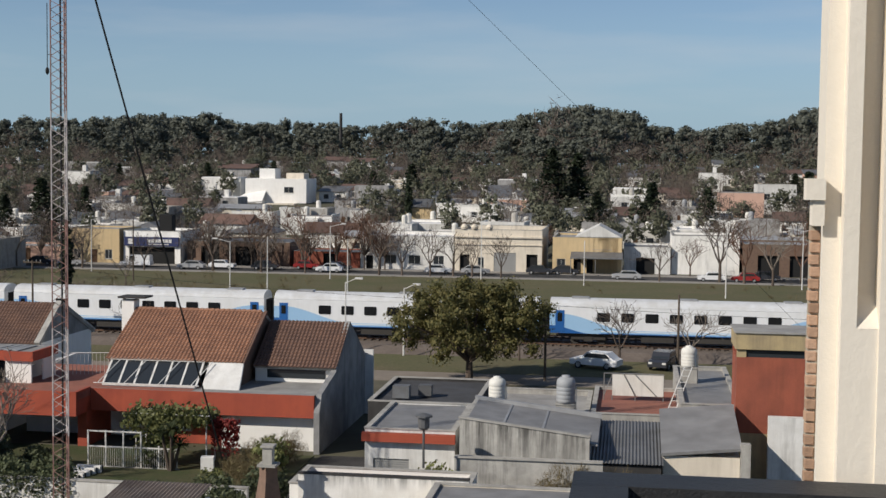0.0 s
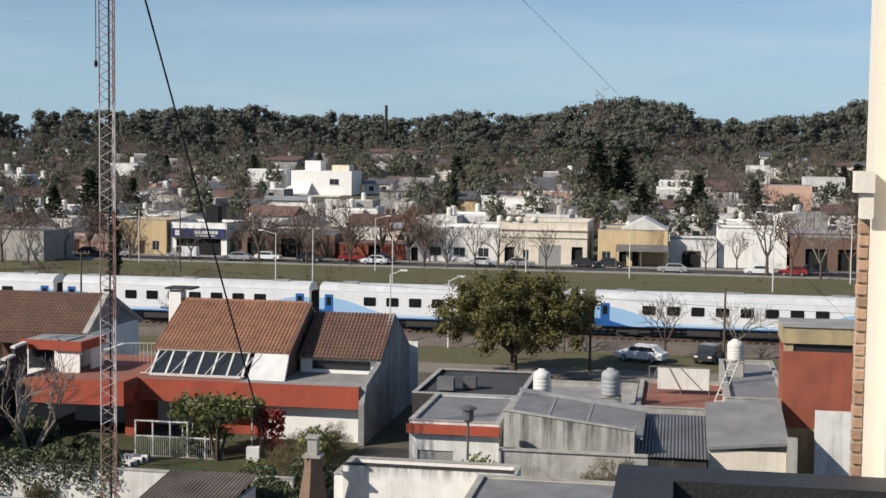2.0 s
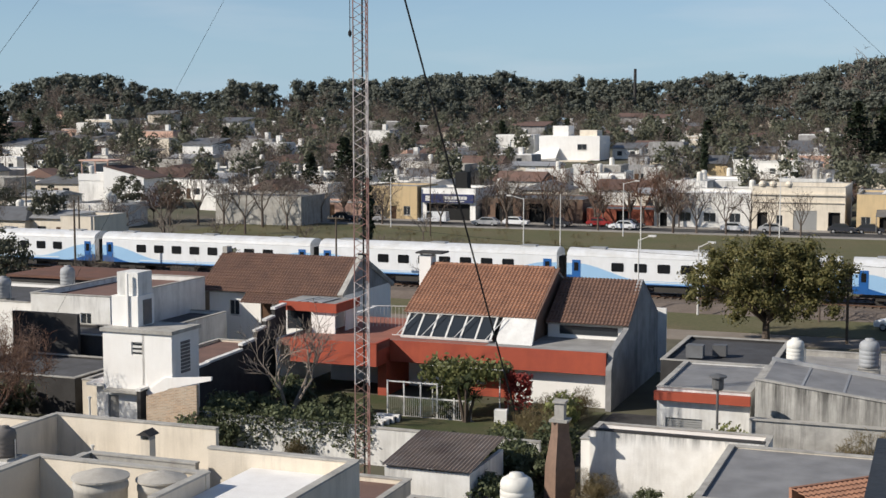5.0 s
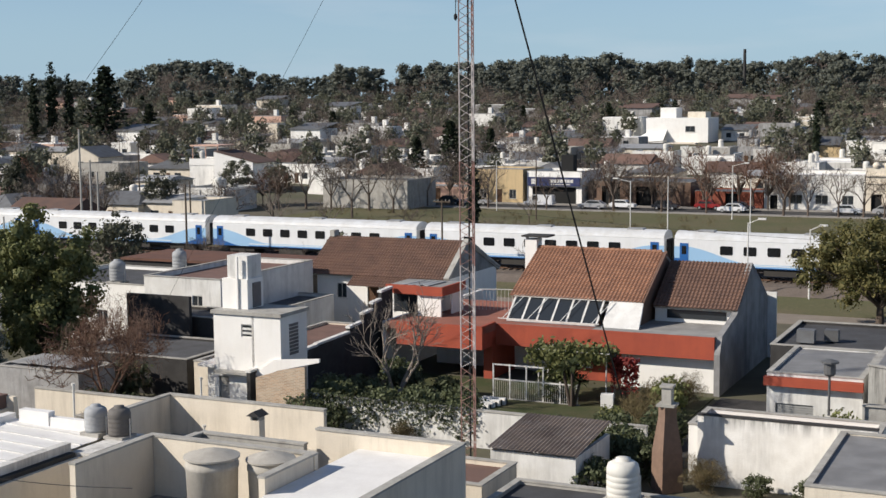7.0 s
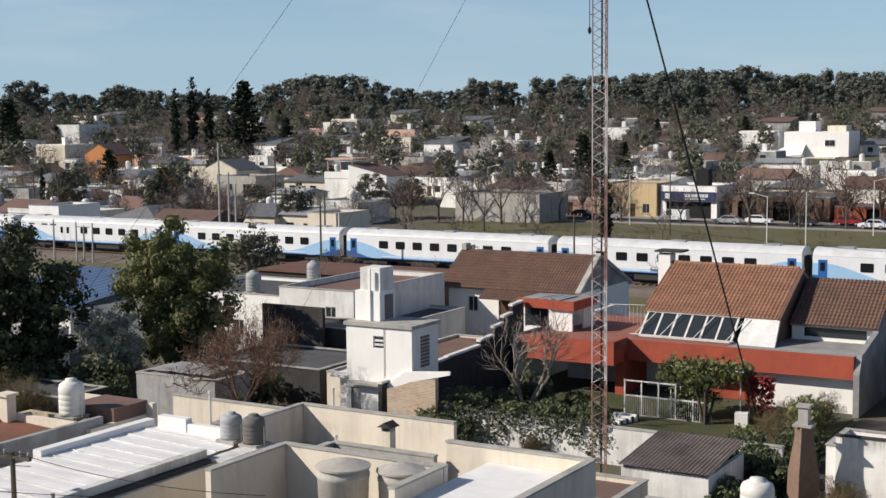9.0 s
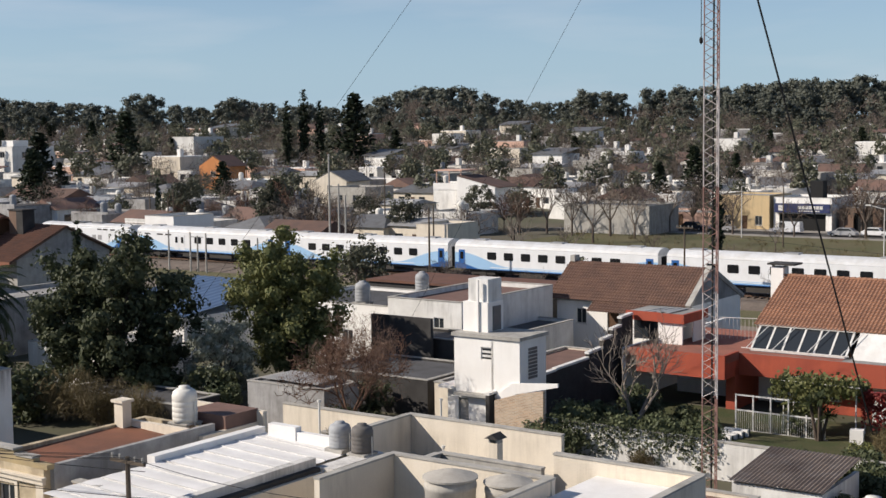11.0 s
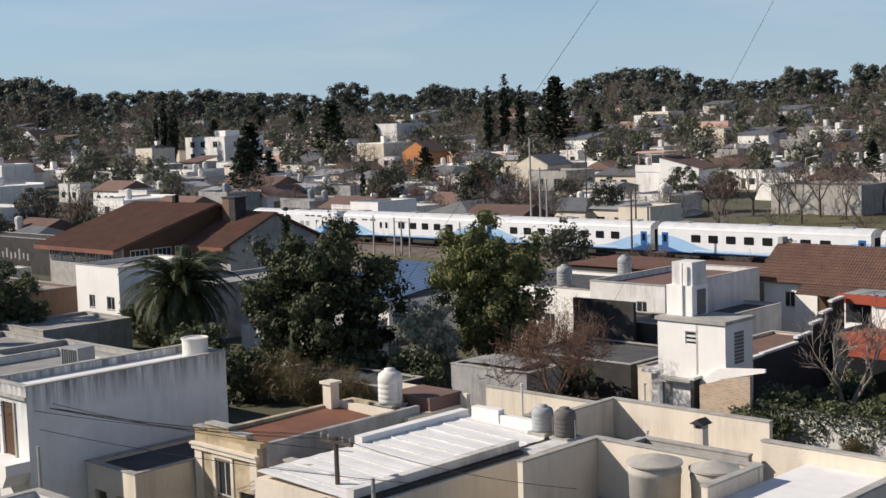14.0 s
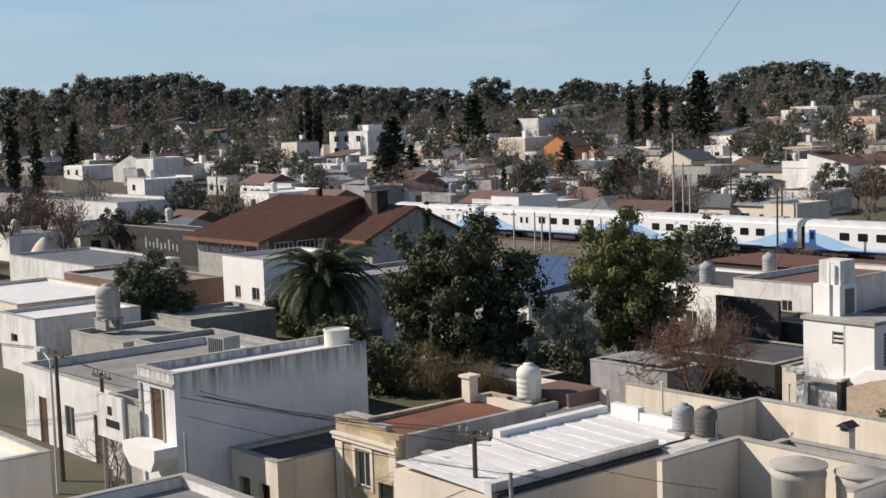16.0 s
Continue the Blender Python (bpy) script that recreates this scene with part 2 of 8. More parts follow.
M = {
    "white": surface("white_paint", (0.86, 0.84, 0.80), (0.79, 0.76, 0.71), 0.85, patch=0.5, patch_scale=0.7, grain=0.05, streak=0.14, streak_col=(0.3, 0.27, 0.23)),
    "white_old": surface("stained_white_paint", (0.78, 0.77, 0.74), (0.58, 0.56, 0.52), 0.9, patch=0.6, patch_scale=0.9, grain=0.12, streak=0.6, streak_col=(0.12, 0.11, 0.10)),
    "white_far": surface("far_white_paint", (0.80, 0.78, 0.74), (0.62, 0.60, 0.55), 0.85, patch=0.6, grain=0.1, streak=0.5, vary=0.2, relief=0),
    "white_yard": surface("flaking_whitewash", (0.84, 0.82, 0.78), (0.66, 0.63, 0.58), 0.9, patch=0.6, patch_scale=1.4, grain=0.08, streak=0.35, streak_col=(0.2, 0.18, 0.16), rim=(2.6, 3.4)),
    "kerb_rain": surface("rain_streaked_kerb", (0.74, 0.72, 0.68), (0.5, 0.48, 0.45), 0.9, patch=0.6, patch_scale=1.6, grain=0.15, streak=0.9, streak_col=(0.1, 0.095, 0.09)),
    "cream": surface("cream_render", (0.76, 0.68, 0.56), (0.60, 0.53, 0.43), 0.9, patch=0.5, patch_scale=0.6, grain=0.12, streak=0.4, streak_col=(0.20, 0.16, 0.11)),
    "cream_clean": surface("cream_smooth_render", (0.80, 0.73, 0.62), (0.71, 0.64, 0.53), 0.85, patch=0.35, patch_scale=0.5, grain=0.06, relief=0.1),
    "ochre": surface("ochre_render", (0.62, 0.52, 0.36), (0.36, 0.29, 0.2), 0.9, patch=0.9, patch_scale=1.3, grain=0.25, streak=0.9, streak_col=(0.10, 0.08, 0.06)),
    "grey": surface("grey_cement_render", (0.42, 0.41, 0.40), (0.24, 0.23, 0.22), 0.92, patch=0.8, patch_scale=0.8, grain=0.25, streak=0.7, streak_col=(0.07, 0.07, 0.07)),
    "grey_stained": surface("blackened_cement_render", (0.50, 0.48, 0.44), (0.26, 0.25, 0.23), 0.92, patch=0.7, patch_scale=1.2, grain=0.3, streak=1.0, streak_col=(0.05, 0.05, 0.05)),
    "white_rain": surface("rain_stained_white", (0.80, 0.79, 0.77), (0.66, 0.65, 0.62), 0.9, patch=0.5, patch_scale=0.9, grain=0.08, streak=0.3, streak_col=(0.25, 0.24, 0.22), rim=(5.6, 7.1)),
    "shed_rain": surface("rain_blackened_cement", (0.56, 0.54, 0.49), (0.36, 0.34, 0.31), 0.92, patch=0.7, patch_scale=1.2, grain=0.2, streak=0.5, rim=(0.8, 4.4)),
    # stained render for faces turned from the sun, darkened to carry their shade
    "party": surface("shaded_party_render", (0.34, 0.335, 0.33), (0.2, 0.195, 0.19), 0.92, patch=0.8, patch_scale=0.7, grain=0.2, streak=0.6, streak_col=(0.06, 0.06, 0.06)),
    # near-black: dark walls and caps, also shade put into walls and yards
    "dark_render": surface("dark_shade_render", (0.065, 0.062, 0.06), (0.035, 0.033, 0.032), 0.95, patch=0.9, patch_scale=0.8, grain=0.4),
    "red": surface("brick_red_paint", (0.40, 0.085, 0.045), (0.28, 0.06, 0.04), 0.75, patch=0.6, patch_scale=0.8, grain=0.12, streak=0.25, streak_col=(0.12, 0.03, 0.02)),
    "red_wall": surface("faded_red_paint", (0.34, 0.10, 0.06), (0.24, 0.075, 0.05), 0.85, patch=0.8, patch_scale=0.7, grain=0.2, streak=0.5, streak_col=(0.13, 0.05, 0.03)),
    "mustard": surface("mustard_cement", (0.46, 0.36, 0.20), (0.31, 0.25, 0.16), 0.9, patch=0.7, patch_scale=1.0, grain=0.2, streak=0.5),
    "yellow": surface("yellow_paint", (0.64, 0.48, 0.27), (0.50, 0.38, 0.23), 0.85, patch=0.5, grain=0.1, streak=0.4, vary=0.1),
    "orange": surface("orange_paint", (0.65, 0.27, 0.10), (0.5, 0.2, 0.08), 0.85, patch=0.5, grain=0.1),
    "pink": surface("salmon_paint", (0.62, 0.40, 0.31), (0.5, 0.32, 0.25), 0.85, patch=0.5, grain=0.1, vary=0.1),
    "tile": surface("clay_roof_tile", (0.37, 0.19, 0.118), (0.23, 0.12, 0.08), 0.8, patch=0.9, patch_scale=1.1, grain=0.4, grain_scale=6.0, relief=0.1),
    "tile_brown": surface("weathered_clay_tile", (0.20, 0.115, 0.082), (0.13, 0.08, 0.064), 0.85, patch=0.9, patch_scale=0.9, grain=0.4, grain_scale=6.0, relief=0.1),
    "tile_hall": surface("rust_brown_tile", (0.18, 0.088, 0.06), (0.115, 0.066, 0.05), 0.85, patch=0.9, patch_scale=0.7, grain=0.4, grain_scale=6.0, relief=0.1),
    "tile_far": surface("far_clay_roof", (0.19, 0.115, 0.09), (0.12, 0.085, 0.075), 0.9, patch=0.8, grain=0.2, vary=0.3, relief=0),
    "weathered": surface("weathered_sheet", (0.24, 0.19, 0.155), (0.12, 0.09, 0.075), 0.8, patch=0.9, patch_scale=0.6, grain=0.3, streak=0.6, streak_col=(0.3, 0.28, 0.26)),
    "rust_roof": surface("rusted_sheet", (0.26, 0.11, 0.065), (0.15, 0.075, 0.05), 0.75, patch=0.9, patch_scale=0.5, grain=0.3, stretch=(1, 1, 1)),
    "membrane": surface("silver_roof_membrane", (0.27, 0.265, 0.26), (0.17, 0.165, 0.16), 0.6, patch=0.8, patch_scale=0.7, grain=0.2, spec=0.5),
    "roof_grey": surface("flat_cement_roof", (0.36, 0.35, 0.33), (0.22, 0.21, 0.20), 0.9, patch=0.9, patch_scale=0.6, grain=0.3, vary=0.1),
    "roof_dark": surface("bitumen_roof", (0.10, 0.10, 0.105), (0.06, 0.058, 0.056), 0.8, patch=0.8, patch_scale=0.8, grain=0.3, vary=0.2),
    "roof_white": surface("white_roof_paint", (0.84, 0.825, 0.80), (0.68, 0.66, 0.63), 0.7, patch=0.6, patch_scale=0.8, grain=0.12),
    "roof_red": surface("red_terrace_tile", (0.33, 0.13, 0.09), (0.22, 0.10, 0.075), 0.8, patch=0.7, patch_scale=0.8, grain=0.2),
    "roof_brown": surface("brown_terrace_tile", (0.21, 0.125, 0.1), (0.14, 0.09, 0.075), 0.85, patch=0.8, patch_scale=0.8, grain=0.2),
    "zinc": surface("galvanised_sheet", (0.40, 0.40, 0.40), (0.26, 0.26, 0.26), 0.6, 0.2, patch=0.7, patch_scale=0.8, grain=0.2, relief=0.05, spec=0.5),
    "zinc_dark": surface("dull_sheet_metal", (0.20, 0.205, 0.21), (0.13, 0.125, 0.12), 0.55, 0.3, patch=0.8, patch_scale=0.8, grain=0.2, relief=0.05, vary=0.2),
    "blue_roof": surface("blue_sheet_metal", (0.10, 0.16, 0.27), (0.08, 0.12, 0.2), 0.45, 0.2, patch=0.6, grain=0.15, relief=0.05),
    "cement": surface("bare_cement", (0.46, 0.44, 0.40), (0.30, 0.285, 0.26), 0.92, patch=0.7, patch_scale=1.5, grain=0.25, streak=0.5),
    "brick": surface("clay_brick", (0.46, 0.29, 0.19), (0.36, 0.24, 0.17), 0.9, patch=0.7, patch_scale=3.0, grain=0.3, vary=0.25),
    "brick_chim": surface("chimney_brick", (0.2, 0.13, 0.095), (0.14, 0.095, 0.072), 0.9, patch=0.7, patch_scale=3.0, grain=0.3, vary=0.2),
    "mortar": surface("lime_mortar", (0.48, 0.42, 0.33), None, 0.95, grain=0.3),
    "black": surface("black_membrane", (0.022, 0.022, 0.023), (0.035, 0.034, 0.033), 0.5, patch=0.6, patch_scale=3, grain=0.3, grain_scale=30, spec=0.4),
    "dark": surface("dark_opening", (0.02, 0.02, 0.02), None, 0.9, grain=0.1, relief=0),
    "metal": surface("painted_steel", (0.32, 0.32, 0.31), (0.2, 0.18, 0.16), 0.5, 0.5, patch=0.6, patch_scale=3, grain=0.2, relief=0),
    "metal_white": surface("white_painted_steel", (0.72, 0.71, 0.68), (0.5, 0.47, 0.43), 0.5, patch=0.6, patch_scale=3, grain=0.1, relief=0),
    "mast_red": surface("faded_red_mast_paint", (0.33, 0.17, 0.14), (0.25, 0.19, 0.17), 0.7, patch=0.7, patch_scale=2, grain=0.2, relief=0),
    "mast_white": surface("pale_mast_paint", (0.60, 0.56, 0.54), (0.45, 0.36, 0.33), 0.7, patch=0.7, patch_scale=2, grain=0.2, relief=0),
    "cable": surface("black_cable", (0.015, 0.015, 0.015), None, 0.7, grain=0, relief=0),
    "wood": surface("weathered_pole_wood", (0.13, 0.10, 0.075), (0.08, 0.065, 0.05), 0.9, patch=0.8, patch_scale=4, grain=0.4, stretch=(1, 1, 0.1)),
    "door": surface("dark_varnished_wood", (0.12, 0.065, 0.035), (0.08, 0.045, 0.03), 0.6, patch=0.7, grain=0.3),
    "shutter": surface("grey_shutter", (0.35, 0.35, 0.34), None, 0.7, grain=0.1, relief=0),
    "glass": glass_material("window_glass"),
    "glass_train": glass_material("tinted_train_glass", (0.012, 0.013, 0.015), 0.15),
    "tank_white": surface("white_plastic_tank", (0.74, 0.72, 0.66), (0.6, 0.57, 0.51), 0.6, patch=0.5, patch_scale=1.5, grain=0.1, streak=0.4, relief=0.05),
    "tank_grey": surface("grey_plastic_tank", (0.36, 0.37, 0.38), (0.27, 0.27, 0.27), 0.6, patch=0.5, patch_scale=1.5, grain=0.1, streak=0.3, relief=0.05),
    "tank_dark": surface("dark_fibre_tank", (0.15, 0.14, 0.13), (0.1, 0.09, 0.085), 0.7, patch=0.5, patch_scale=1.5, grain=0.2, relief=0.1),
    "tank_cement": surface("fibre_cement_tank", (0.48, 0.45, 0.40), (0.36, 0.335, 0.295), 0.9, patch=0.7, patch_scale=1.2, grain=0.2, streak=0.4, relief=0.15),
    "train_white": surface("train_white_paint", (0.80, 0.81, 0.82), (0.70, 0.70, 0.69), 0.35, patch=0.5, patch_scale=0.6, grain=0.05, streak=0.12, relief=0, spec=0.5),
    "train_roof": surface("train_roof_paint", (0.66, 0.67, 0.68), (0.5, 0.49, 0.47), 0.5, patch=0.7, patch_scale=0.8, grain=0.15, relief=0),
    "train_light": surface("light_blue_livery", (0.34, 0.54, 0.75), (0.28, 0.47, 0.68), 0.35, patch=0.4, grain=0.05, relief=0, spec=0.5),
    "train_blue": surface("deep_blue_livery", (0.022, 0.12, 0.36), (0.02, 0.09, 0.28), 0.35, patch=0.4, grain=0.05, relief=0, spec=0.5),
    "under": surface("train_underframe", (0.055, 0.05, 0.045), None, 0.8, grain=0.3),
    "rail": surface("rusty_rail", (0.18, 0.11, 0.075), None, 0.6, 0.5, grain=0.3, relief=0),
    "sleeper": surface("old_sleeper", (0.14, 0.115, 0.095), None, 0.9, grain=0.3, relief=0),
    "ballast": surface("track_ballast", (0.19, 0.155, 0.13), (0.12, 0.095, 0.08), 0.95, patch=0.8, patch_scale=0.6, grain=0.7, grain_scale=5, relief=0.6),
    "asphalt": surface("worn_asphalt", (0.075, 0.073, 0.072), (0.05, 0.048, 0.046), 0.9, patch=0.8, patch_scale=0.3, grain=0.3),
    "dirt_road": surface("pale_dirt_road", (0.27, 0.23, 0.19), (0.19, 0.16, 0.13), 0.95, patch=0.8, patch_scale=0.4, grain=0.3),
    "pavement": surface("cement_pavement", (0.33, 0.31, 0.28), (0.24, 0.22, 0.2), 0.9, patch=0.7, patch_scale=0.7, grain=0.25),
    "grass": surface("winter_grass", (0.11, 0.112, 0.05), (0.15, 0.125, 0.07), 0.95, patch=1.0, patch_scale=0.12, grain=0.6, grain_scale=2.5, relief=0.6),
    "lawn": surface("garden_lawn", (0.055, 0.07, 0.025), (0.10, 0.085, 0.045), 0.95, patch=0.9, patch_scale=0.6, grain=0.5, grain_scale=6, relief=0.6),
    "soil": surface("yard_earth", (0.12, 0.10, 0.075), (0.07, 0.075, 0.04), 0.95, patch=0.9, patch_scale=0.4, grain=0.4),
    "ground": surface("town_ground", (0.13, 0.115, 0.085), (0.08, 0.085, 0.045), 0.95, patch=1.0, patch_scale=0.05, grain=0.5, grain_scale=0.6),
    "bark": tree_bark("bark", (0.13, 0.10, 0.08)),
    "bark_pale": tree_bark("pale_bark", (0.24, 0.20, 0.165)),
    "twig": tree_bark("bare_twig", (0.135, 0.105, 0.085)),
    "twig_red": tree_bark("russet_twig", (0.17, 0.095, 0.065)),
    "leaf_dark": leaf_material("dark_leaf", (0.062, 0.076, 0.038), (0.122, 0.136, 0.068), 0.18),
    "leaf_green": leaf_material("green_leaf", (0.125, 0.145, 0.052), (0.23, 0.23, 0.092), 0.2),
    "leaf_park": leaf_material("yellowing_leaf", (0.07, 0.074, 0.026), (0.17, 0.145, 0.055), 0.25),
    "leaf_silver": leaf_material("silver_leaf", (0.24, 0.26, 0.20), (0.36, 0.37, 0.30), 0.2),
    "leaf_palm": leaf_material("palm_leaf", (0.035, 0.05, 0.02), (0.085, 0.095, 0.04), 0.15),
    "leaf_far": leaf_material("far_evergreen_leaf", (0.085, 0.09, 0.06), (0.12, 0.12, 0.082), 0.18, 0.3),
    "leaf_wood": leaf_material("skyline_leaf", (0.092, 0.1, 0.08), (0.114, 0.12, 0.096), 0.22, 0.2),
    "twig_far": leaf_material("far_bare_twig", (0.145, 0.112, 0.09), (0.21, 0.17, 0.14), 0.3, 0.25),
    "leaf_cypress": leaf_material("cypress_leaf", (0.012, 0.02, 0.01), (0.03, 0.04, 0.018), 0.1),
    "twig_tan": leaf_material("tan_fine_twig", (0.19, 0.115, 0.08), (0.26, 0.17, 0.125), 0.3, 0.1),
    "leaf_red": leaf_material("red_climber_leaf", (0.16, 0.02, 0.02), (0.22, 0.045, 0.035), 0.2),
    "leaf_dry": leaf_material("dry_shrub_leaf", (0.12, 0.10, 0.045), (0.2, 0.15, 0.08), 0.2),
    "car_white": surface("white_car_paint", (0.78, 0.78, 0.78), (0.72, 0.72, 0.72), 0.25, patch=0.3, grain=0, relief=0, spec=0.6),
    "car_silver": surface("silver_car_paint", (0.5, 0.5, 0.51), (0.45, 0.45, 0.45), 0.25, 0.3, patch=0.3, grain=0, relief=0, spec=0.6),
    "car_dark": surface("dark_car_paint", (0.04, 0.042, 0.05), None, 0.25, patch=0.3, grain=0, relief=0, spec=0.6),
    "car_red": surface("red_car_paint", (0.3, 0.03, 0.03), None, 0.25, patch=0.3, grain=0, relief=0, spec=0.6),
    "rubber": surface("tyre_rubber", (0.02, 0.02, 0.02), None, 0.8, grain=0.1, relief=0),
    "sign_blue": surface("navy_sign", (0.035, 0.045, 0.12), None, 0.5, grain=0.05, relief=0),
}



def brickwork(name, col, mortar):
    """Brick courses for walls seen from afar."""
    m, n, l, p = nodes_of(name)
    g0, sx, cx, b = n.new("ShaderNodeNewGeometry"), n.new("ShaderNodeSeparateXYZ"), n.new("ShaderNodeCombineXYZ"), n.new("ShaderNodeTexBrick")
    l.new(g0.outputs["Position"], sx.inputs[0])
    l.new(sx.outputs["X"], cx.inputs[0])
    l.new(sx.outputs["Z"], cx.inputs[1])
    l.new(cx.outputs[0], b.inputs["Vector"])
    b.inputs["Color1"].default_value, b.inputs["Color2"].default_value, b.inputs["Mortar"].default_value = (*col, 1), (*[c * 0.6 for c in col], 1), (*mortar, 1)
    b.inputs["Scale"].default_value, b.inputs["Mortar Size"].default_value, b.inputs["Brick Width"].default_value, b.inputs["Row Height"].default_value = 1.0, 0.012, 0.27, 0.085
    c = mix_node(n, l, b.outputs[0], mortar, times(n, l, noise_node(n, l, 1.3, 5), 0.35))
    l.new(c, p.inputs["Base Color"])
    p.inputs["Roughness"].default_value = 0.92
    return m


M["brickwork"] = brickwork("brickwork", (0.50, 0.33, 0.21), (0.52, 0.46, 0.37))


# ---------------------------------------------------------------- builders
def at(u, v, z=0.0, turn=0.0):
    return GRID @ Matrix.Translation((u, v, z)) @ Matrix.Rotation(radians(turn), 4, "Z")


def thing(name, u, v, z=0.0, turn=0.0, label="", category="", group="", kind=""):
    ob = new(name)
    ob.empty_display_size = 0.3
    ob.matrix_world = at(u, v, z, turn)
    return tagged(ob, label, category, group, kind)


def part(name, bm, material, parent=None, label="", smooth=False):
    me = bpy.data.meshes.new(name)
    bm.to_mesh(me)
    bm.free()
    return part_of(name, me, material, parent, label, smooth)


def part_of(name, me, material, parent=None, label="", smooth=False):
    if not me.materials:
        me.materials.append(M[material] if isinstance(material, str) else material)
    if smooth:
        me.shade_smooth()
    ob = new(name, me)
    if parent:
        ob.parent = parent
    return tagged(ob, label)


def solid(name, bm, material, u, v, z=0.0, turn=0.0, label="", category="", group="", kind="", smooth=False):
    """A thing that is one mesh."""
    ob = part(name, bm, material, None, label, smooth)
    ob.matrix_world = at(u, v, z, turn)
    return tagged(ob, label, category, group, kind)


def box(bm, x0, x1, y0, y1, z0, z1):
    vs = [bm.verts.new(p) for p in ((x0, y0, z0), (x1, y0, z0), (x1, y1, z0), (x0, y1, z0), (x0, y0, z1), (x1, y0, z1), (x1, y1, z1), (x0, y1, z1))]
    for f in ((0, 3, 2, 1), (4, 5, 6, 7), (0, 1, 5, 4), (1, 2, 6, 5), (2, 3, 7, 6), (3, 0, 4, 7)):
        bm.faces.new([vs[i] for i in f])
    return vs


def boxes(*bs):
    bm = bmesh.new()
    for b in bs:
        box(bm, *b)
    return bm


def rod(bm, a, b, r, r2=None, n=6):
    a, b = Vector(a), Vector(b)
    r2 = r if r2 is None else r2
    q = (b - a).to_track_quat("Z", "Y")
    ring = []
    for p, rr in ((a, r), (b, r2)):
        ring.append([bm.verts.new(p + q @ Vector((rr * math.cos(2 * math.pi * i / n), rr * math.sin(2 * math.pi * i / n), 0))) for i in range(n)])
    for i in range(n):
        j = (i + 1) % n
        bm.faces.new((ring[0][i], ring[0][j], ring[1][j], ring[1][i]))
    if n > 3:
        bm.faces.new(ring[0][::-1])
        bm.faces.new(ring[1])


def lathe(bm, prof, n=20, cx=0.0, cy=0.0):
    """prof: (radius, z) from the bottom up."""
    rings = [[bm.verts.new((cx + r * math.cos(2 * math.pi * i / n), cy + r * math.sin(2 * math.pi * i / n), z)) for i in range(n)] for r, z in prof]
    for a, b in zip(rings, rings[1:]):
        for i in range(n):
            j = (i + 1) % n
            bm.faces.new((a[i], a[j], b[j], b[i]))
    bm.faces.new(rings[0][::-1])
    bm.faces.new(rings[-1])


def prism(bm, outline, y0, y1):
    """Outline in (x, z), drawn out from y0 to y1."""
    a = [bm.verts.new((x, y0, z)) for x, z in outline]
    b = [bm.verts.new((x, y1, z)) for x, z in outline]
    bm.faces.new(a)
    bm.faces.new(b[::-1])
    k = len(outline)
    for i in range(k):
        j = (i + 1) % k
        bm.faces.new((a[i], b[i], b[j], a[j]))
    bmesh.ops.recalc_face_normals(bm, faces=bm.faces)


def prism_x(bm, outline, x0, x1):
    """Outline in (y, z), drawn out from x0 to x1."""
    a = [bm.verts.new((x0, y, z)) for y, z in outline]
    b = [bm.verts.new((x1, y, z)) for y, z in outline]
    bm.faces.new(a)
    bm.faces.new(b[::-1])
    k = len(outline)
    for i in range(k):
        j = (i + 1) % k
        bm.faces.new((a[i], b[i], b[j], a[j]))
    bmesh.ops.recalc_face_normals(bm, faces=bm.faces)


def slab(bm, p00, p10, p11, p01, thick):
    """A tilted sheet with thickness, from its four upper corners."""
    top = [Vector(p) for p in (p00, p10, p11, p01)]
    nrm = (top[1] - top[0]).cross(top[3] - top[0]).normalized()
    a = [bm.verts.new(p) for p in top]
    b = [bm.verts.new(p - nrm * thick) for p in top]
    bm.faces.new(a)
    bm.faces.new(b[::-1])
    for i in range(4):
        j = (i + 1) % 4
        bm.faces.new((a[j], a[i], b[i], b[j]))


def waved(bm, p00, p10, p01, pitch=0.24, amp=0.035, course=0.0, lap=0.05, seg=6):
    """A waved sheet: from p00 along p10 go the waves, from p00 to p01 the fall. course: length of each row of tiles, 0 for sheet metal."""
    o, a, d = Vector(p00), Vector(p10) - Vector(p00), Vector(p01) - Vector(p00)
    nrm = a.cross(d).normalized()
    if nrm.z < 0:
        nrm = -nrm
    waves = max(2, round(a.length / pitch))
    cols = waves * seg
    rows = max(1, round(d.length / course)) if course else 1
    for r in range(rows):
        s0, s1 = r / rows, (r + 1) / rows + (0.02 / d.length if course else 0)
        line = []
        for s, up in ((s0, 0.0 if course else 0.0), (s1, lap if course else 0.0)):
            line.append([bm.verts.new(o + a * (i / cols) + d * s + nrm * (up + amp * math.sin(2 * math.pi * i / seg))) for i in range(cols + 1)])
        for i in range(cols):
            bm.faces.new((line[0][i], line[0][i + 1], line[1][i + 1], line[1][i]))
        if course:
            low = [bm.verts.new(vv.co - nrm * (lap + 0.02)) for vv in line[1]]
            for i in range(cols):
                bm.faces.new((line[1][i], line[1][i + 1], low[i + 1], low[i]))


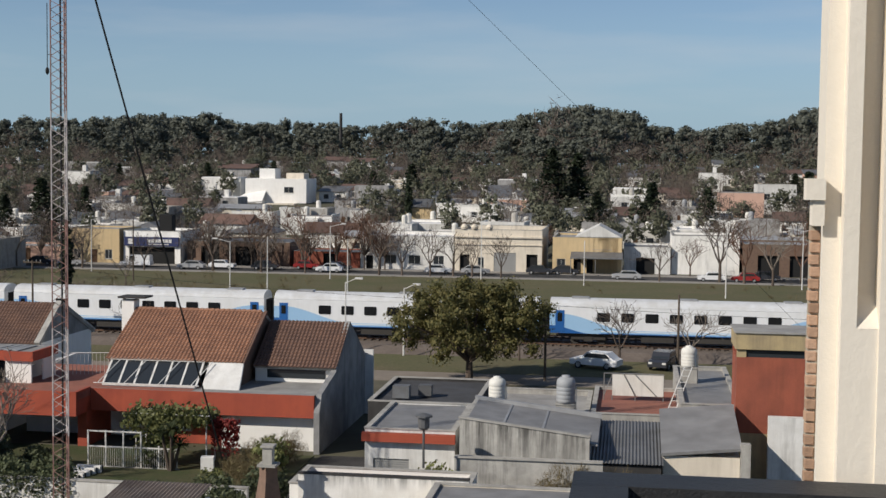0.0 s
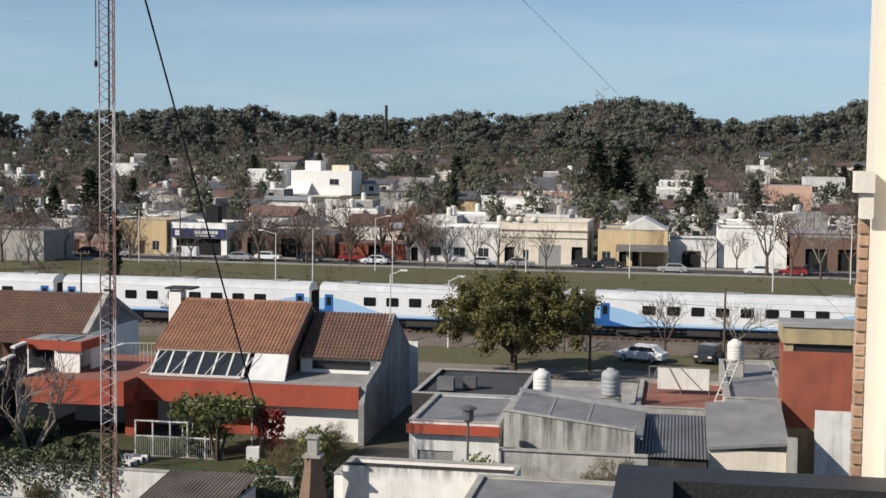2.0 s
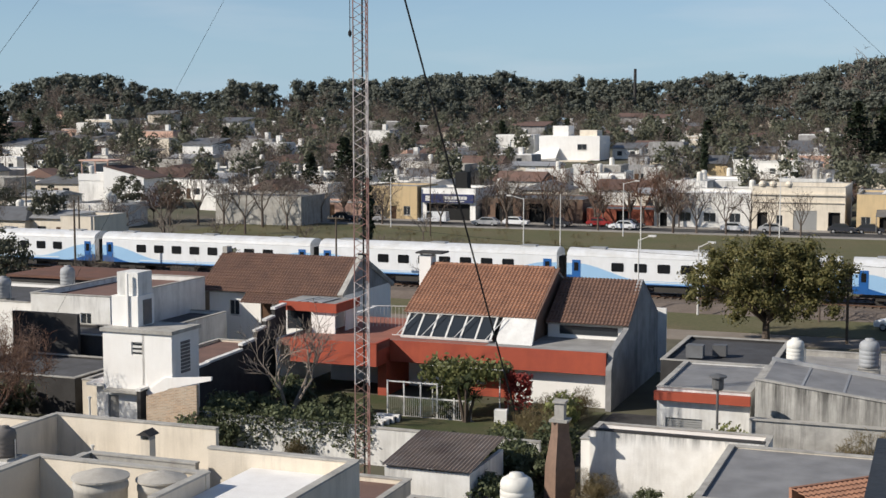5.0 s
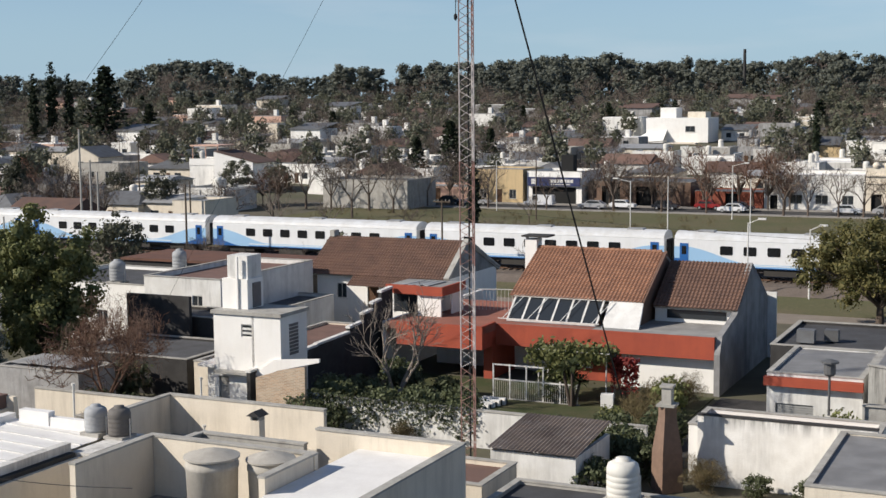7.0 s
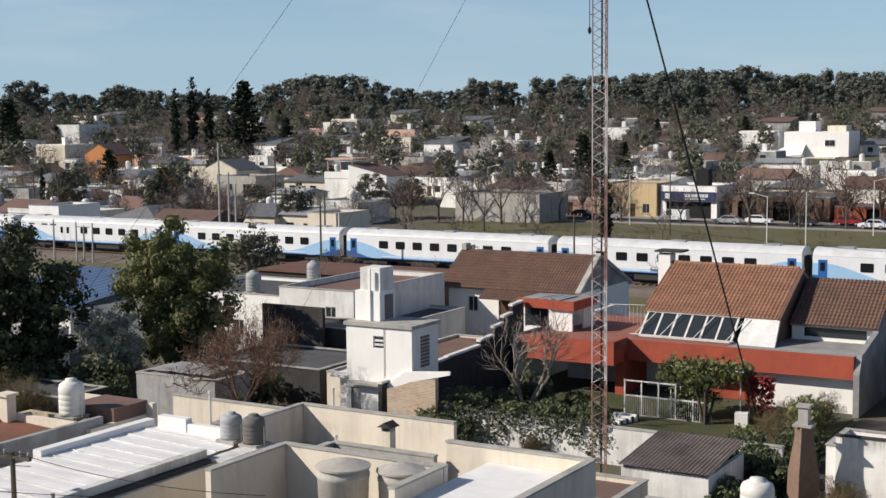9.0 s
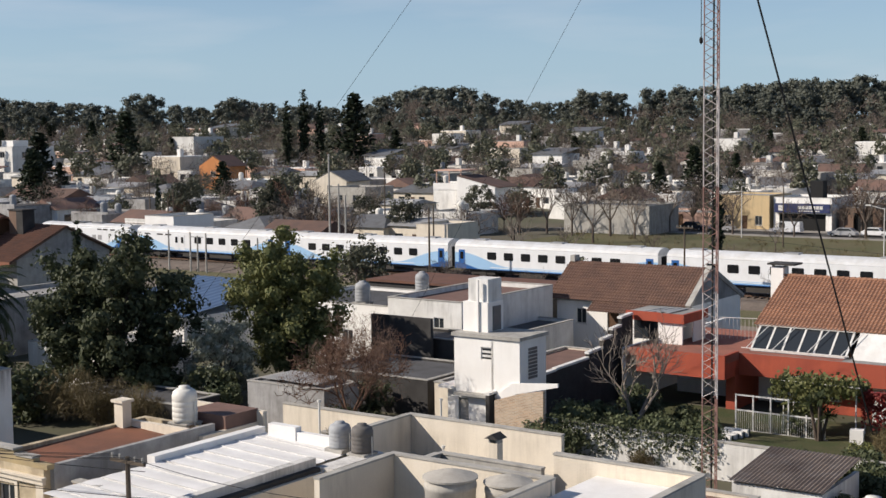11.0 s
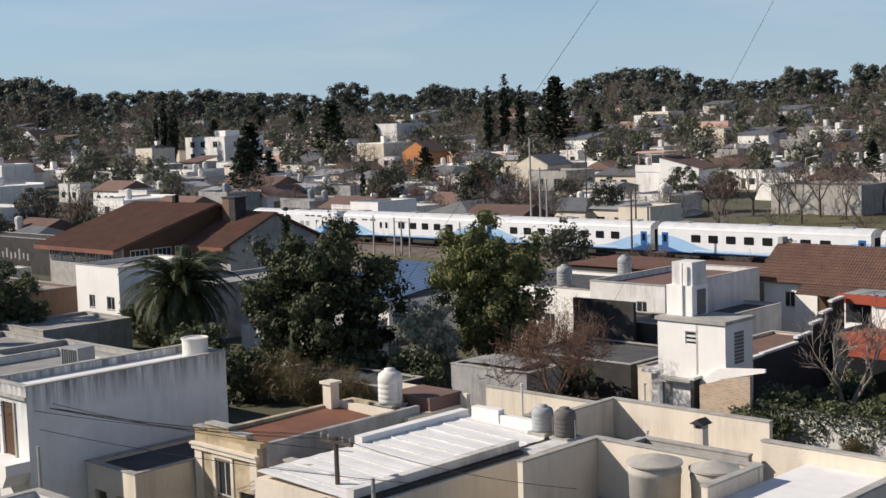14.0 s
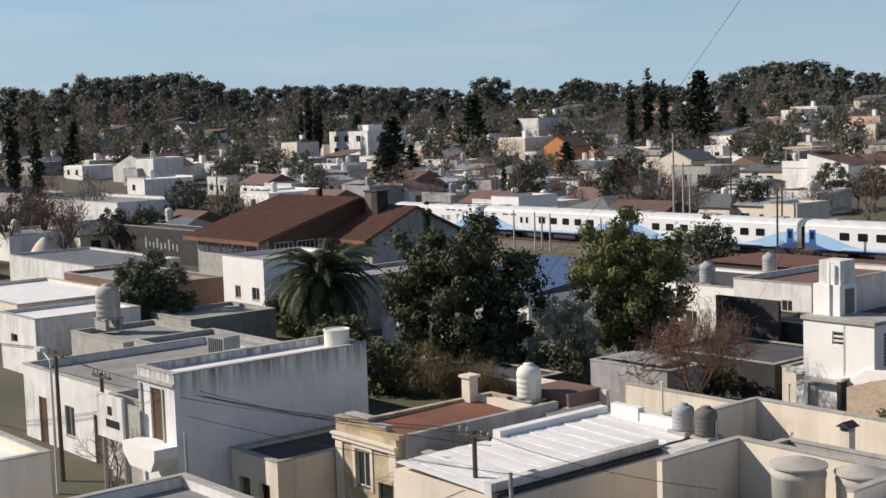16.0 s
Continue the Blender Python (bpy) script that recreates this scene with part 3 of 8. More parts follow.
def window(parent, x, z, w, h, y=0.0, side="front", frame_mat="metal_white", bars=1, depth=0.10, glass="glass", name="window", sill=True):
    """A recess-framed window on the face at y (front: towards -y; right: +x; left: -x)."""
    t = 0.06

    def put(bm):
        if side == "right":
            bmesh.ops.transform(bm, matrix=Matrix.Translation((y, 0, 0)) @ Matrix.Rotation(math.pi / 2, 4, "Z"), verts=bm.verts)
        elif side == "left":
            bmesh.ops.transform(bm, matrix=Matrix.Translation((y, 0, 0)) @ Matrix.Rotation(-math.pi / 2, 4, "Z") @ Matrix.Diagonal((-1, 1, 1, 1)), verts=bm.verts)
            bmesh.ops.reverse_faces(bm, faces=bm.faces)
        else:
            bmesh.ops.translate(bm, vec=(0, y, 0), verts=bm.verts)
        return bm
    bm = boxes((x - w / 2 - t, x - w / 2, -0.05, 0.05, z - t, z + h + t), (x + w / 2, x + w / 2 + t, -0.05, 0.05, z - t, z + h + t),
               (x - w / 2, x + w / 2, -0.05, 0.05, z + h, z + h + t), (x - w / 2, x + w / 2, -0.05, 0.05, z - t, z))
    for i in range(bars):
        xb = x - w / 2 + w * (i + 1) / (bars + 1)
        box(bm, xb - 0.02, xb + 0.02, -0.035, 0.03, z, z + h)
    win = part(name, put(bm), frame_mat, parent)
    part("pane", put(boxes((x - w / 2, x + w / 2, -0.012, 0.0, z, z + h))), glass, win)
    if sill:
        part("sill", put(boxes((x - w / 2 - 0.12, x + w / 2 + 0.12, -0.12, 0.04, z - t - 0.06, z - t))), "cement", win)
    return win


def walls_with_openings(x0, x1, y0, y1, z0, z1, t, front=()):
    """Four walls as one mesh; front openings (x, z, w, h) go through the wall at y0."""
    bm = boxes((x0, x0 + t, y0, y1, z0, z1), (x1 - t, x1, y0, y1, z0, z1), (x0 + t, x1 - t, y1 - t, y1, z0, z1))
    xs = x0 + t
    for x, z, w, h in sorted(front):
        box(bm, xs, x - w / 2, y0, y0 + t, z0, z1)
        if z > z0:
            box(bm, x - w / 2, x + w / 2, y0, y0 + t, z0, z)
        box(bm, x - w / 2, x + w / 2, y0, y0 + t, z + h, z1)
        xs = x + w / 2
    box(bm, xs, x1 - t, y0, y0 + t, z0, z1)
    bmesh.ops.remove_doubles(bm, verts=bm.verts, dist=0.0005)
    return bm


def flat_house(name, u0, u1, v0, v1, h, wall="white", roof="roof_grey", para=0.45, label="", front=(), right=(), base=0.0, turn=0.0, cap="cement", t=0.22, group="", left=()):
    """A flat-roofed house with parapets. front, right, left: openings (along, sill, width, height, kind)."""
    w, d = u1 - u0, v1 - v0
    ob = thing(name, u0, v0, base, turn, label, "house", group)
    hh = h - base
    part("wall", walls_with_openings(0, w, 0, d, 0, hh, t, [o[:4] for o in front]), wall, ob)
    part("roof", boxes((t, w - t, t, d - t, hh - para - 0.15, hh - para)), roof, ob)
    part("coping", boxes((-0.04, w + 0.04, -0.04, t + 0.03, hh, hh + 0.06), (-0.04, w + 0.04, d - t - 0.03, d + 0.04, hh, hh + 0.06),
                         (-0.04, t + 0.03, t + 0.03, d - t - 0.03, hh, hh + 0.06), (w - t - 0.03, w + 0.04, t + 0.03, d - t - 0.03, hh, hh + 0.06)), cap, ob)
    for x, z, ww, wh, kind in front:
        if kind == "window":
            window(ob, x, z + 0.06, ww - 0.12, wh - 0.12, 0.1)
        elif kind == "door":
            part("door", boxes((x - ww / 2 + 0.01, x + ww / 2 - 0.01, 0.1, 0.15, z, z + wh - 0.01)), "door", ob)
        elif kind == "shutter":
            roll = part("shutter", boxes((x - ww / 2 + 0.005, x + ww / 2 - 0.005, 0.115, 0.135, z, z + wh - 0.01)), "shutter", ob)
            for k in range(int(wh / 0.12)):
                part("slat", boxes((x - ww / 2 + 0.01, x + ww / 2 - 0.01, 0.08, 0.114, z + k * 0.12, z + k * 0.12 + 0.1)), "shutter", roll)
        else:
            # near-black sheet behind the opening stands for its unlit depth
            part("interior_shade", boxes((x - ww / 2, x + ww / 2, 0.5, 0.55, z, z + wh)), "dark", ob)
    for y, z, ww, wh in right:
        window(ob, y, z, ww, wh, w + 0.03, "right")
    for y, z, ww, wh in left:
        window(ob, y, z, ww, wh, -0.03, "left")
    return ob


def mesh_np(name, verts, faces):
    me = bpy.data.meshes.new(name)
    verts, faces = np.asarray(verts, dtype=np.float32), np.asarray(faces, dtype=np.int32)
    k = faces.shape[1]
    me.vertices.add(len(verts))
    me.vertices.foreach_set("co", verts.ravel())
    me.loops.add(faces.size)
    me.loops.foreach_set("vertex_index", faces.ravel())
    me.polygons.add(len(faces))
    me.polygons.foreach_set("loop_start", np.arange(0, faces.size, k, dtype=np.int32))
    me.polygons.foreach_set("loop_total", np.full(len(faces), k, dtype=np.int32))
    me.update(calc_edges=True)
    return me


def leaf_quads(rng, centres, size, flat=0.0, long=1.6, normals=None, loose=0.38):
    """Small leaf quads round the centres; with normals they lie roughly along the outside of their clump."""
    n = len(centres)
    if normals is None:
        a = rng.normal(size=(n, 3))
        a[:, 2] *= 1 - flat
        b = np.cross(a, rng.normal(size=(n, 3)))
    else:
        nn = normals + rng.normal(size=(n, 3)) * loose
        a = np.cross(nn, rng.normal(size=(n, 3)))
        b = np.cross(nn, a)
    a /= np.linalg.norm(a, axis=1)[:, None] + 1e-9
    b /= np.linalg.norm(b, axis=1)[:, None] + 1e-9
    s = size * rng.uniform(0.6, 1.3, n)[:, None]
    a, b = a * s * long * 0.5, b * s * 0.5
    v = np.stack([centres - a, centres + b * 0.9, centres + a, centres - b * 0.9], 1).reshape(-1, 3)
    return v, np.arange(4 * n).reshape(-1, 4)


def clumped(rng, n, clumps, rx, ry, rz, cz, spread, bottom=-0.55, hollow=0.55):
    """Leaf centres over uneven round clumps in an ellipsoid, with their outward directions."""
    d = rng.normal(size=(clumps * 4, 3))
    d /= np.linalg.norm(d, axis=1)[:, None]
    d = d[d[:, 2] > bottom][:clumps]
    rad = rng.uniform(hollow, 1.0, len(d))[:, None] * rng.uniform(0.8, 1.12, len(d))[:, None]
    cs = d * rad * np.array([rx, ry, rz]) + np.array([0, 0, cz])
    per = max(1, n // len(cs))
    out, nor = [], []
    for c in cs:
        k = max(2, int(per * rng.uniform(0.5, 1.5)))
        w = rng.normal(size=(k, 3))
        w /= np.linalg.norm(w, axis=1)[:, None]
        sp = spread * 1.45 * rng.uniform(0.6, 1.4)
        out.append(c + w * sp * rng.uniform(0.55, 1.12, k)[:, None] * np.array([1, 1, 0.8]))
        nor.append(w)
    return np.concatenate(out), cs, np.concatenate(nor)


def limb_mesh(bm, rng, start, way, length, radius, levels, twig=0.008, spread=0.55, n=5, kids=3, up=0.15):
    """Branches that fork to fine twigs."""
    p, w = Vector(start), Vector(way).normalized()
    steps = 3 if levels > 1 else 2
    for i in range(steps):
        q = p + w * (length / steps)
        r0, r1 = radius * (1 - 0.25 * i / steps), radius * (1 - 0.25 * (i + 1) / steps)
        rod(bm, p, q, max(r0, twig), max(r1, twig) if levels > 0 else twig * 0.6, n if radius > 0.03 else 3)
        p = q
        w = (w + Vector(rng.normal(size=3)) * 0.13 + Vector((0, 0, up * 0.4))).normalized()
        if levels > 0 and i >= (0 if levels < 3 else 1):
            for _ in range(kids if i == steps - 1 else max(1, kids - 1)):
                side = Vector(rng.normal(size=3))
                side = (side - w * side.dot(w)).normalized()
                limb_mesh(bm, rng, p, w * (1 - spread * 0.4) + side * spread * rng.uniform(0.7, 1.4) + Vector((0, 0, up)), length * rng.uniform(0.55, 0.78),
                          radius * 0.55, levels - 1, twig, spread, n, kids, up)


def bare_tree_meshes(seed, h, levels=4, material="twig", spread=0.6, kids=2, twig=0.012, trunk=0.28):
    rng = np.random.default_rng(seed)
    bm = bmesh.new()
    rod(bm, (0, 0, 0), (0, 0, h * trunk), h * 0.02, h * 0.016, 8)
    a = bpy.data.meshes.new("trunk")
    bm.to_mesh(a)
    bm.free()
    a.materials.append(M["bark"])
    bm = bmesh.new()
    for k in range(4):
        ang = k * 1.57 + rng.uniform(-0.4, 0.4)
        limb_mesh(bm, rng, (0, 0, h * trunk * rng.uniform(0.85, 0.98)), (math.cos(ang) * 0.6, math.sin(ang) * 0.6, 1), h * 0.3, h * 0.011, levels, twig, spread, 5, kids)
    b = bpy.data.meshes.new("crown")
    bm.to_mesh(b)
    bm.free()
    b.materials.append(M[material])
    return a, b


def leafy_tree_meshes(seed, h, rx, rz, n, clumps, leaf, material, spread=0.5, trunk_r=0.2, clear=0.3, bark="bark", flat=0.2, bottom=-0.55, hollow=0.55, core=0.0):
    rng = np.random.default_rng(seed)
    cz = h - rz
    pts, cs, nor = clumped(rng, n, clumps, rx, rx, rz, cz, spread, bottom, hollow)
    bm = bmesh.new()
    fork = Vector((0, 0, h * clear))
    rod(bm, (0, 0, 0), fork, trunk_r, trunk_r * 0.75, 9)
    for c in cs[:: max(1, len(cs) // 22)]:
        mid = fork.lerp(Vector(c), 0.5) + Vector((0, 0, 0.08 * h))
        rod(bm, fork, mid, trunk_r * 0.45, trunk_r * 0.28, 5)
        rod(bm, mid, c, trunk_r * 0.28, trunk_r * 0.08, 5)
    a = bpy.data.meshes.new("trunk")
    bm.to_mesh(a)
    bm.free()
    a.materials.append(M[bark])
    lv, lf = leaf_quads(rng, pts, leaf, flat, 1.6, nor)
    if core:
        # dense inner foliage of each clump
        way = rng.normal(size=(len(cs), 60, 3))
        way /= np.linalg.norm(way, axis=2)[:, :, None]
        inner = np.asarray(cs)[:, None, :] + way * spread * core * rng.uniform(0.3, 1.0, (len(cs), 60, 1))
        iv, jf = leaf_quads(rng, inner.reshape(-1, 3), leaf * 1.7, flat, 1.3, way.reshape(-1, 3), 0.3)
        lv, lf = np.concatenate([lv, iv]), np.concatenate([lf, jf + len(lv)])
    b = mesh_np("crown", lv, lf)
    b.materials.append(M[material])
    return a, b


def plant(meshes, name, u, v, z=0.0, turn=0.0, scale=1.0, label="", category="tree", group=""):
    ob = thing(name, u, v, z, turn, label, category, group)
    ob.scale = (scale,) * 3
    ob.matrix_world = at(u, v, z, turn) @ Matrix.Scale(scale, 4)
    part_of("trunk", meshes[0], "bark", ob)
    part_of("crown", meshes[1], "twig", ob)
    return ob


def ground_z(u, v):
    """The land is level round the railway and rises gently towards the woods."""
    return min(15.5, max(0.0, (math.hypot(u, v) - 234.0) * 0.041))


def tube(bm, pts, r, n=5):
    """One connected tube along the points."""
    pts = [Vector(p) for p in pts]
    rings = []
    for i, p in enumerate(pts):
        q = (pts[min(i + 1, len(pts) - 1)] - pts[max(i - 1, 0)]).to_track_quat("Z", "Y")
        rings.append([bm.verts.new(p + q @ Vector((r * math.cos(2 * math.pi * k / n), r * math.sin(2 * math.pi * k / n), 0))) for k in range(n)])
    for a, b in zip(rings, rings[1:]):
        for k in range(n):
            j = (k + 1) % n
            bm.faces.new((a[k], a[j], b[j], b[k]))


# ---------------------------------------------------------------- ground, streets, railway
def build_ground():
    bm = bmesh.new()
    rings = [2, 60, 120, 180, 233, 240, 270, 300, 350, 400, 500, 612, 800, 1500, 4500]
    n = 48
    ring_verts = [[bm.verts.new((r * math.cos(2 * math.pi * k / n), r * math.sin(2 * math.pi * k / n), ground_z(r, 0) - 0.02)) for k in range(n)] for r in rings]
    bm.faces.new(ring_verts[0])
    for a, b in zip(ring_verts, ring_verts[1:]):
        for k in range(n):
            j = (k + 1) % n
            bm.faces.new((a[k], b[k], b[j], a[j]))
    solid("ground", bm, "ground", 0, 0, label="brown winter earth and grass of a flat town", category="ground", kind="structure")
    strips = (("road_near", "dirt_road", -420, 120, 105.5, 110.5, 0.0, "pale dirt road beside the railway", "road"),
              ("grass_verge", "grass", -420, 120, 110.5, 120.0, 0.02, "rough grass verge along the railway", "grass"),
              ("park_grass", "grass", -112, 160, 135.0, 203.0, 0.02, "wide winter-green park lawn behind the railway", "grass"),
              ("yard_ground", "soil", -420, -112, 135.0, 142.0, 0.015, "bare earth of the railway yard", "ground"),
              ("pavement_far", "pavement", -130, 160, 203.0, 205.5, 0.12, "cement pavement along the park", "pavement"),
              ("road_far", "asphalt", -130, 160, 205.5, 213.5, 0.0, "worn asphalt street behind the park", "road"),
              ("pavement_shops", "pavement", -130, 160, 213.5, 216.0, 0.14, "cement pavement in front of the shops", "pavement"))
    for name, mat, u0, u1, v0, v1, z, label, cat in strips:
        solid(name, boxes((u0, u1, v0, v1, -0.3, z + 0.01)), mat, 0, 0, label=label, category=cat, kind="structure")
    bm = bmesh.new()
    prism_x(bm, [(120.0, -0.1), (122.0, 0.55), (133.0, 0.55), (135.0, -0.1)], -420, 120)
    solid("track_bed", bm, "ballast", 0, 0, label="brown ballast bed of the railway", category="railway", kind="structure")
    for v in (125.3, 126.9, 129.8, 131.4):
        solid("rail", boxes((-420, 120, v - 0.035, v + 0.035, 0.66, 0.80)), "rail", 0, 0, label="rusty steel rail on wooden sleepers", category="rail", group="rails", kind="structure")
    bm = bmesh.new()
    for k in range(700):
        u = -400 + k * 0.72
        for v in (126.1, 130.6):
            box(bm, u, u + 0.26, v - 1.3, v + 1.3, 0.5, 0.66)
    solid("sleepers", bm, "sleeper", 0, 0, label="rows of old sleepers under the rails", category="sleepers", kind="stuff")


build_ground()


# ---------------------------------------------------------------- train
RAIL_V, RAIL_Z = 126.1, 0.80


def body_section(w, z0, z1, roof):
    """Half-round car body outline in (y, z)."""
    pts = [(-w, z0), (-w, z1)]
    for k in range(1, 8):
        a = math.pi * k / 8
        pts.append((-w * math.cos(a), z1 + roof * math.sin(a)))
    pts += [(w, z1), (w, z0)]
    return pts


def livery_sheet(xs, low, high, y):
    """A thin proud sheet of paint between two height curves."""
    bm = bmesh.new()
    a = [bm.verts.new((x, y, low(x))) for x in xs]
    b = [bm.verts.new((x, y, max(high(x), low(x) + 0.001))) for x in xs]
    for i in range(len(xs) - 1):
        bm.faces.new((a[i], a[i + 1], b[i + 1], b[i]))
    return bm


def smooth_step(x, a, b):
    t = min(1, max(0, (x - a) / (b - a)))
    return t * t * (3 - 2 * t)


def bogie(parent, x):
    bg = part("bogie", boxes((x - 1.6, x + 1.6, -1.15, -0.95, 0.45, 0.8), (x - 1.6, x + 1.6, 0.95, 1.15, 0.45, 0.8), (x - 0.4, x + 0.4, -1.2, 1.2, 0.3, 0.75)), "under", parent)
    for dx in (-1.25, 1.25):
        bm = bmesh.new()
        for s in (-0.78, 0.78):
            rod(bm, (x + dx, s - 0.07, 0.46), (x + dx, s + 0.07, 0.46), 0.46, 0.46, 18)
        rod(bm, (x + dx, -0.75, 0.46), (x + dx, 0.75, 0.46), 0.08, 0.08, 8)
        part("wheelset", bm, "under", bg)


def build_coach(first_doors=False):
    L, W = 25.5, 1.5
    ob = thing("railway_coach", 0, 0, 0, 0, "white passenger coach with sweeping blue livery and dark windows", "train", "train coaches")
    bm = bmesh.new()
    prism_x(bm, [(-W, 1.05), (-W, 3.55), (W, 3.55), (W, 1.05)], 0, L)
    part("body", bm, "train_white", ob)
    bm = bmesh.new()
    prism_x(bm, [p for p in body_section(W + 0.02, 3.552, 3.56, 0.72)], 0.02, L - 0.02)
    part("roof", bm, "train_roof", ob, smooth=False)
    for x in (2.0, 12.0, 21.5):
        part("roof_vent", boxes((x, x + 1.6, -0.6, 0.6, 4.2, 4.36)), "zinc", ob)
    part("underframe", boxes((0.6, L - 0.6, -1.2, 1.2, 0.75, 1.05), (8.5, 11.5, -1.3, 1.3, 0.35, 0.9), (13.5, 17.5, -1.3, 1.3, 0.4, 0.9)), "under", ob)
    for x in (-0.45, L):
        part("gangway", boxes((x, x + 0.45, -0.7, 0.7, 1.1, 3.4)), "dark", ob)
    for x in (3.6, L - 3.6):
        bogie(ob, x)
    xs = np.linspace(0, L, 80).tolist()

    def end(x):
        return min(x, L - x)

    def wave(x):
        return 1.42 + 1.45 * (1 - smooth_step(end(x), 1.0, 7.5))

    def deep(x):
        return 1.06 + 0.7 * (1 - smooth_step(end(x), 0.2, 3.8))
    for s in (-1, 1):
        part("livery_light", livery_sheet(xs, lambda x: 1.06, wave, s * (W + 0.004)), "train_light", ob, "light blue sweeping stripe")
        part("livery_deep", livery_sheet(xs, lambda x: 1.055, lambda x: deep(x) if end(x) < 4.6 else 1.14, s * (W + 0.008)), "train_blue", ob, "deep blue swoosh")
        part("livery_line", boxes((4.8, L - 4.8, s * (W + 0.011) - 0.003, s * (W + 0.011) + 0.003, 1.28, 1.36)), "train_white", ob)
    pane = bpy.data.meshes.new("coach_window")
    bm = boxes((-0.6, 0.6, -0.02, 0.02, 0, 0.84))
    bmesh.ops.bevel(bm, geom=[e for e in bm.edges if abs(e.verts[0].co.y - e.verts[1].co.y) > 0.01], offset=0.06, segments=2, affect="EDGES")
    bm.to_mesh(pane)
    bm.free()
    pane.materials.append(M["glass_train"])
    xw = [5.0 + 2.22 * k for k in range(8)] if not first_doors else [11.6 + 2.22 * k for k in range(5)]
    for s in (-1, 1):
        for x in xw:
            w = part_of("window", pane, "glass_train", ob)
            w.location = (x, s * (W + 0.005), 2.2)
        for x in (0.95, L - 0.95) if not first_doors else (7.6, 8.7, L - 0.95):
            d = part("door", boxes((x - 0.42, x + 0.42, s * (W + 0.012) - 0.012, s * (W + 0.012) + 0.012, 1.2, 3.2)), "train_blue" if x < 2 or x > L - 2 else "train_white", ob)
            part("pane", boxes((x - 0.22, x + 0.22, s * (W + 0.03) - 0.01, s * (W + 0.03) + 0.01, 2.15, 2.95)), "glass_train", d)
        if first_doors:
            for x in (2.0, 4.4, 6.0):
                part("grille", boxes((x - 0.55, x + 0.55, s * (W + 0.01) - 0.01, s * (W + 0.01) + 0.01, 3.1, 3.3)), "under", ob)
            for k in range(9):
                part("lettering", boxes((10.2 + 0.28 * k, 10.4 + 0.28 * k, s * (W + 0.01) - 0.004, s * (W + 0.01) + 0.004, 3.0, 3.14)), "shutter", ob)
    return ob


def build_loco():
    L, W = 20.6, 1.5
    ob = thing("diesel_locomotive", 0, 0, 0, 0, "white and blue twin-cab diesel locomotive on the tracks", "locomotive")
    bm = bmesh.new()
    side = [(0.0, 1.0), (0.0, 2.1), (0.45, 3.0), (1.0, 3.75), (L - 1.0, 3.75), (L - 0.45, 3.0), (L, 2.1), (L, 1.0)]
    prism(bm, side, -W, W)
    bmesh.ops.bevel(bm, geom=[e for e in bm.edges if abs(e.verts[0].co.y - e.verts[1].co.y) < 0.01 and min(e.verts[0].co.z, e.verts[1].co.z) > 2.0], offset=0.16, segments=3, affect="EDGES")
    part("body", bm, "train_white", ob)
    bm = bmesh.new()
    prism_x(bm, body_section(W - 0.1, 3.74, 3.76, 0.42), 1.0, L - 1.0)
    part("roof", bm, "train_roof", ob)
    part("roof_fan", boxes((7, 9.4, -0.8, 0.8, 4.1, 4.3)), "zinc_dark", ob)
    part("roof_fan", boxes((11, 13, -0.6, 0.6, 4.1, 4.28)), "zinc_dark", ob)
    part("underframe", boxes((0.1, L - 0.1, -1.3, 1.3, 0.8, 1.0), (8.0, 12.6, -1.35, 1.35, 0.25, 0.85), (-0.35, 0.1, -0.9, 0.9, 0.5, 0.95), (L - 0.1, L + 0.35, -0.9, 0.9, 0.5, 0.95)), "under", ob)
    for x in (3.6, L - 3.6):
        bogie(ob, x)
    xs = np.linspace(0.02, L - 0.02, 80).tolist()

    def end(x):
        return min(x, L - x)

    def lim(x):
        return 2.1 if end(x) < 0.02 else 2.1 + min(end(x) * 2.0, 1.2)
    for s in (-1, 1):
        part("livery_light", livery_sheet(xs, lambda x: 1.01, lambda x: min(lim(x) - 0.05, 1.3 + 1.7 * (1 - smooth_step(end(x), 1.2, 6.6))), s * (W + 0.004)), "train_light", ob)
        part("livery_deep", livery_sheet(xs, lambda x: 1.005, lambda x: min(lim(x) - 0.06, 1.02 + 1.75 * (1 - smooth_step(end(x), 1.6, 4.6))), s * (W + 0.008)), "train_blue", ob)
        for x in (1.75, L - 1.75):
            part("cab_window", boxes((x - 0.5, x + 0.5, s * (W + 0.015) - 0.015, s * (W + 0.015) + 0.015, 2.3, 3.0)), "glass_train", ob)
            part("lettering", boxes((x - 0.55, x + 0.75, s * (W + 0.014) - 0.004, s * (W + 0.014) + 0.004, 1.75, 1.9)), "train_white", ob)
        for x in (4.6, 6.8, 7.9, 13.6, 14.8, 16.3):
            part("grille", boxes((x - 0.45, x + 0.45, s * (W + 0.01) - 0.01, s * (W + 0.01) + 0.01, 3.35, 3.55)), "under", ob)
        for x in (4.9, 6.0, 12.4, 13.6):
            part("vent_panel", boxes((x - 0.4, x + 0.4, s * (W + 0.01) - 0.01, s * (W + 0.01) + 0.01, 2.0, 2.65)), "zinc", ob)
        part("door", boxes((9.3, 10.0, s * (W + 0.012) - 0.012, s * (W + 0.012) + 0.012, 1.3, 3.1)), "train_roof", ob)
    for xa, xb in ((0.03, 0.5), (L - 0.03, L - 0.5)):
        bm = bmesh.new()
        slab(bm, (xa, -1.25, 2.25), (xa, 1.25, 2.25), (xb, 1.2, 3.2), (xb, -1.2, 3.2), 0.04)
        part("windscreen", bm, "glass_train", ob)
    return ob


NOSE_U = -161.5
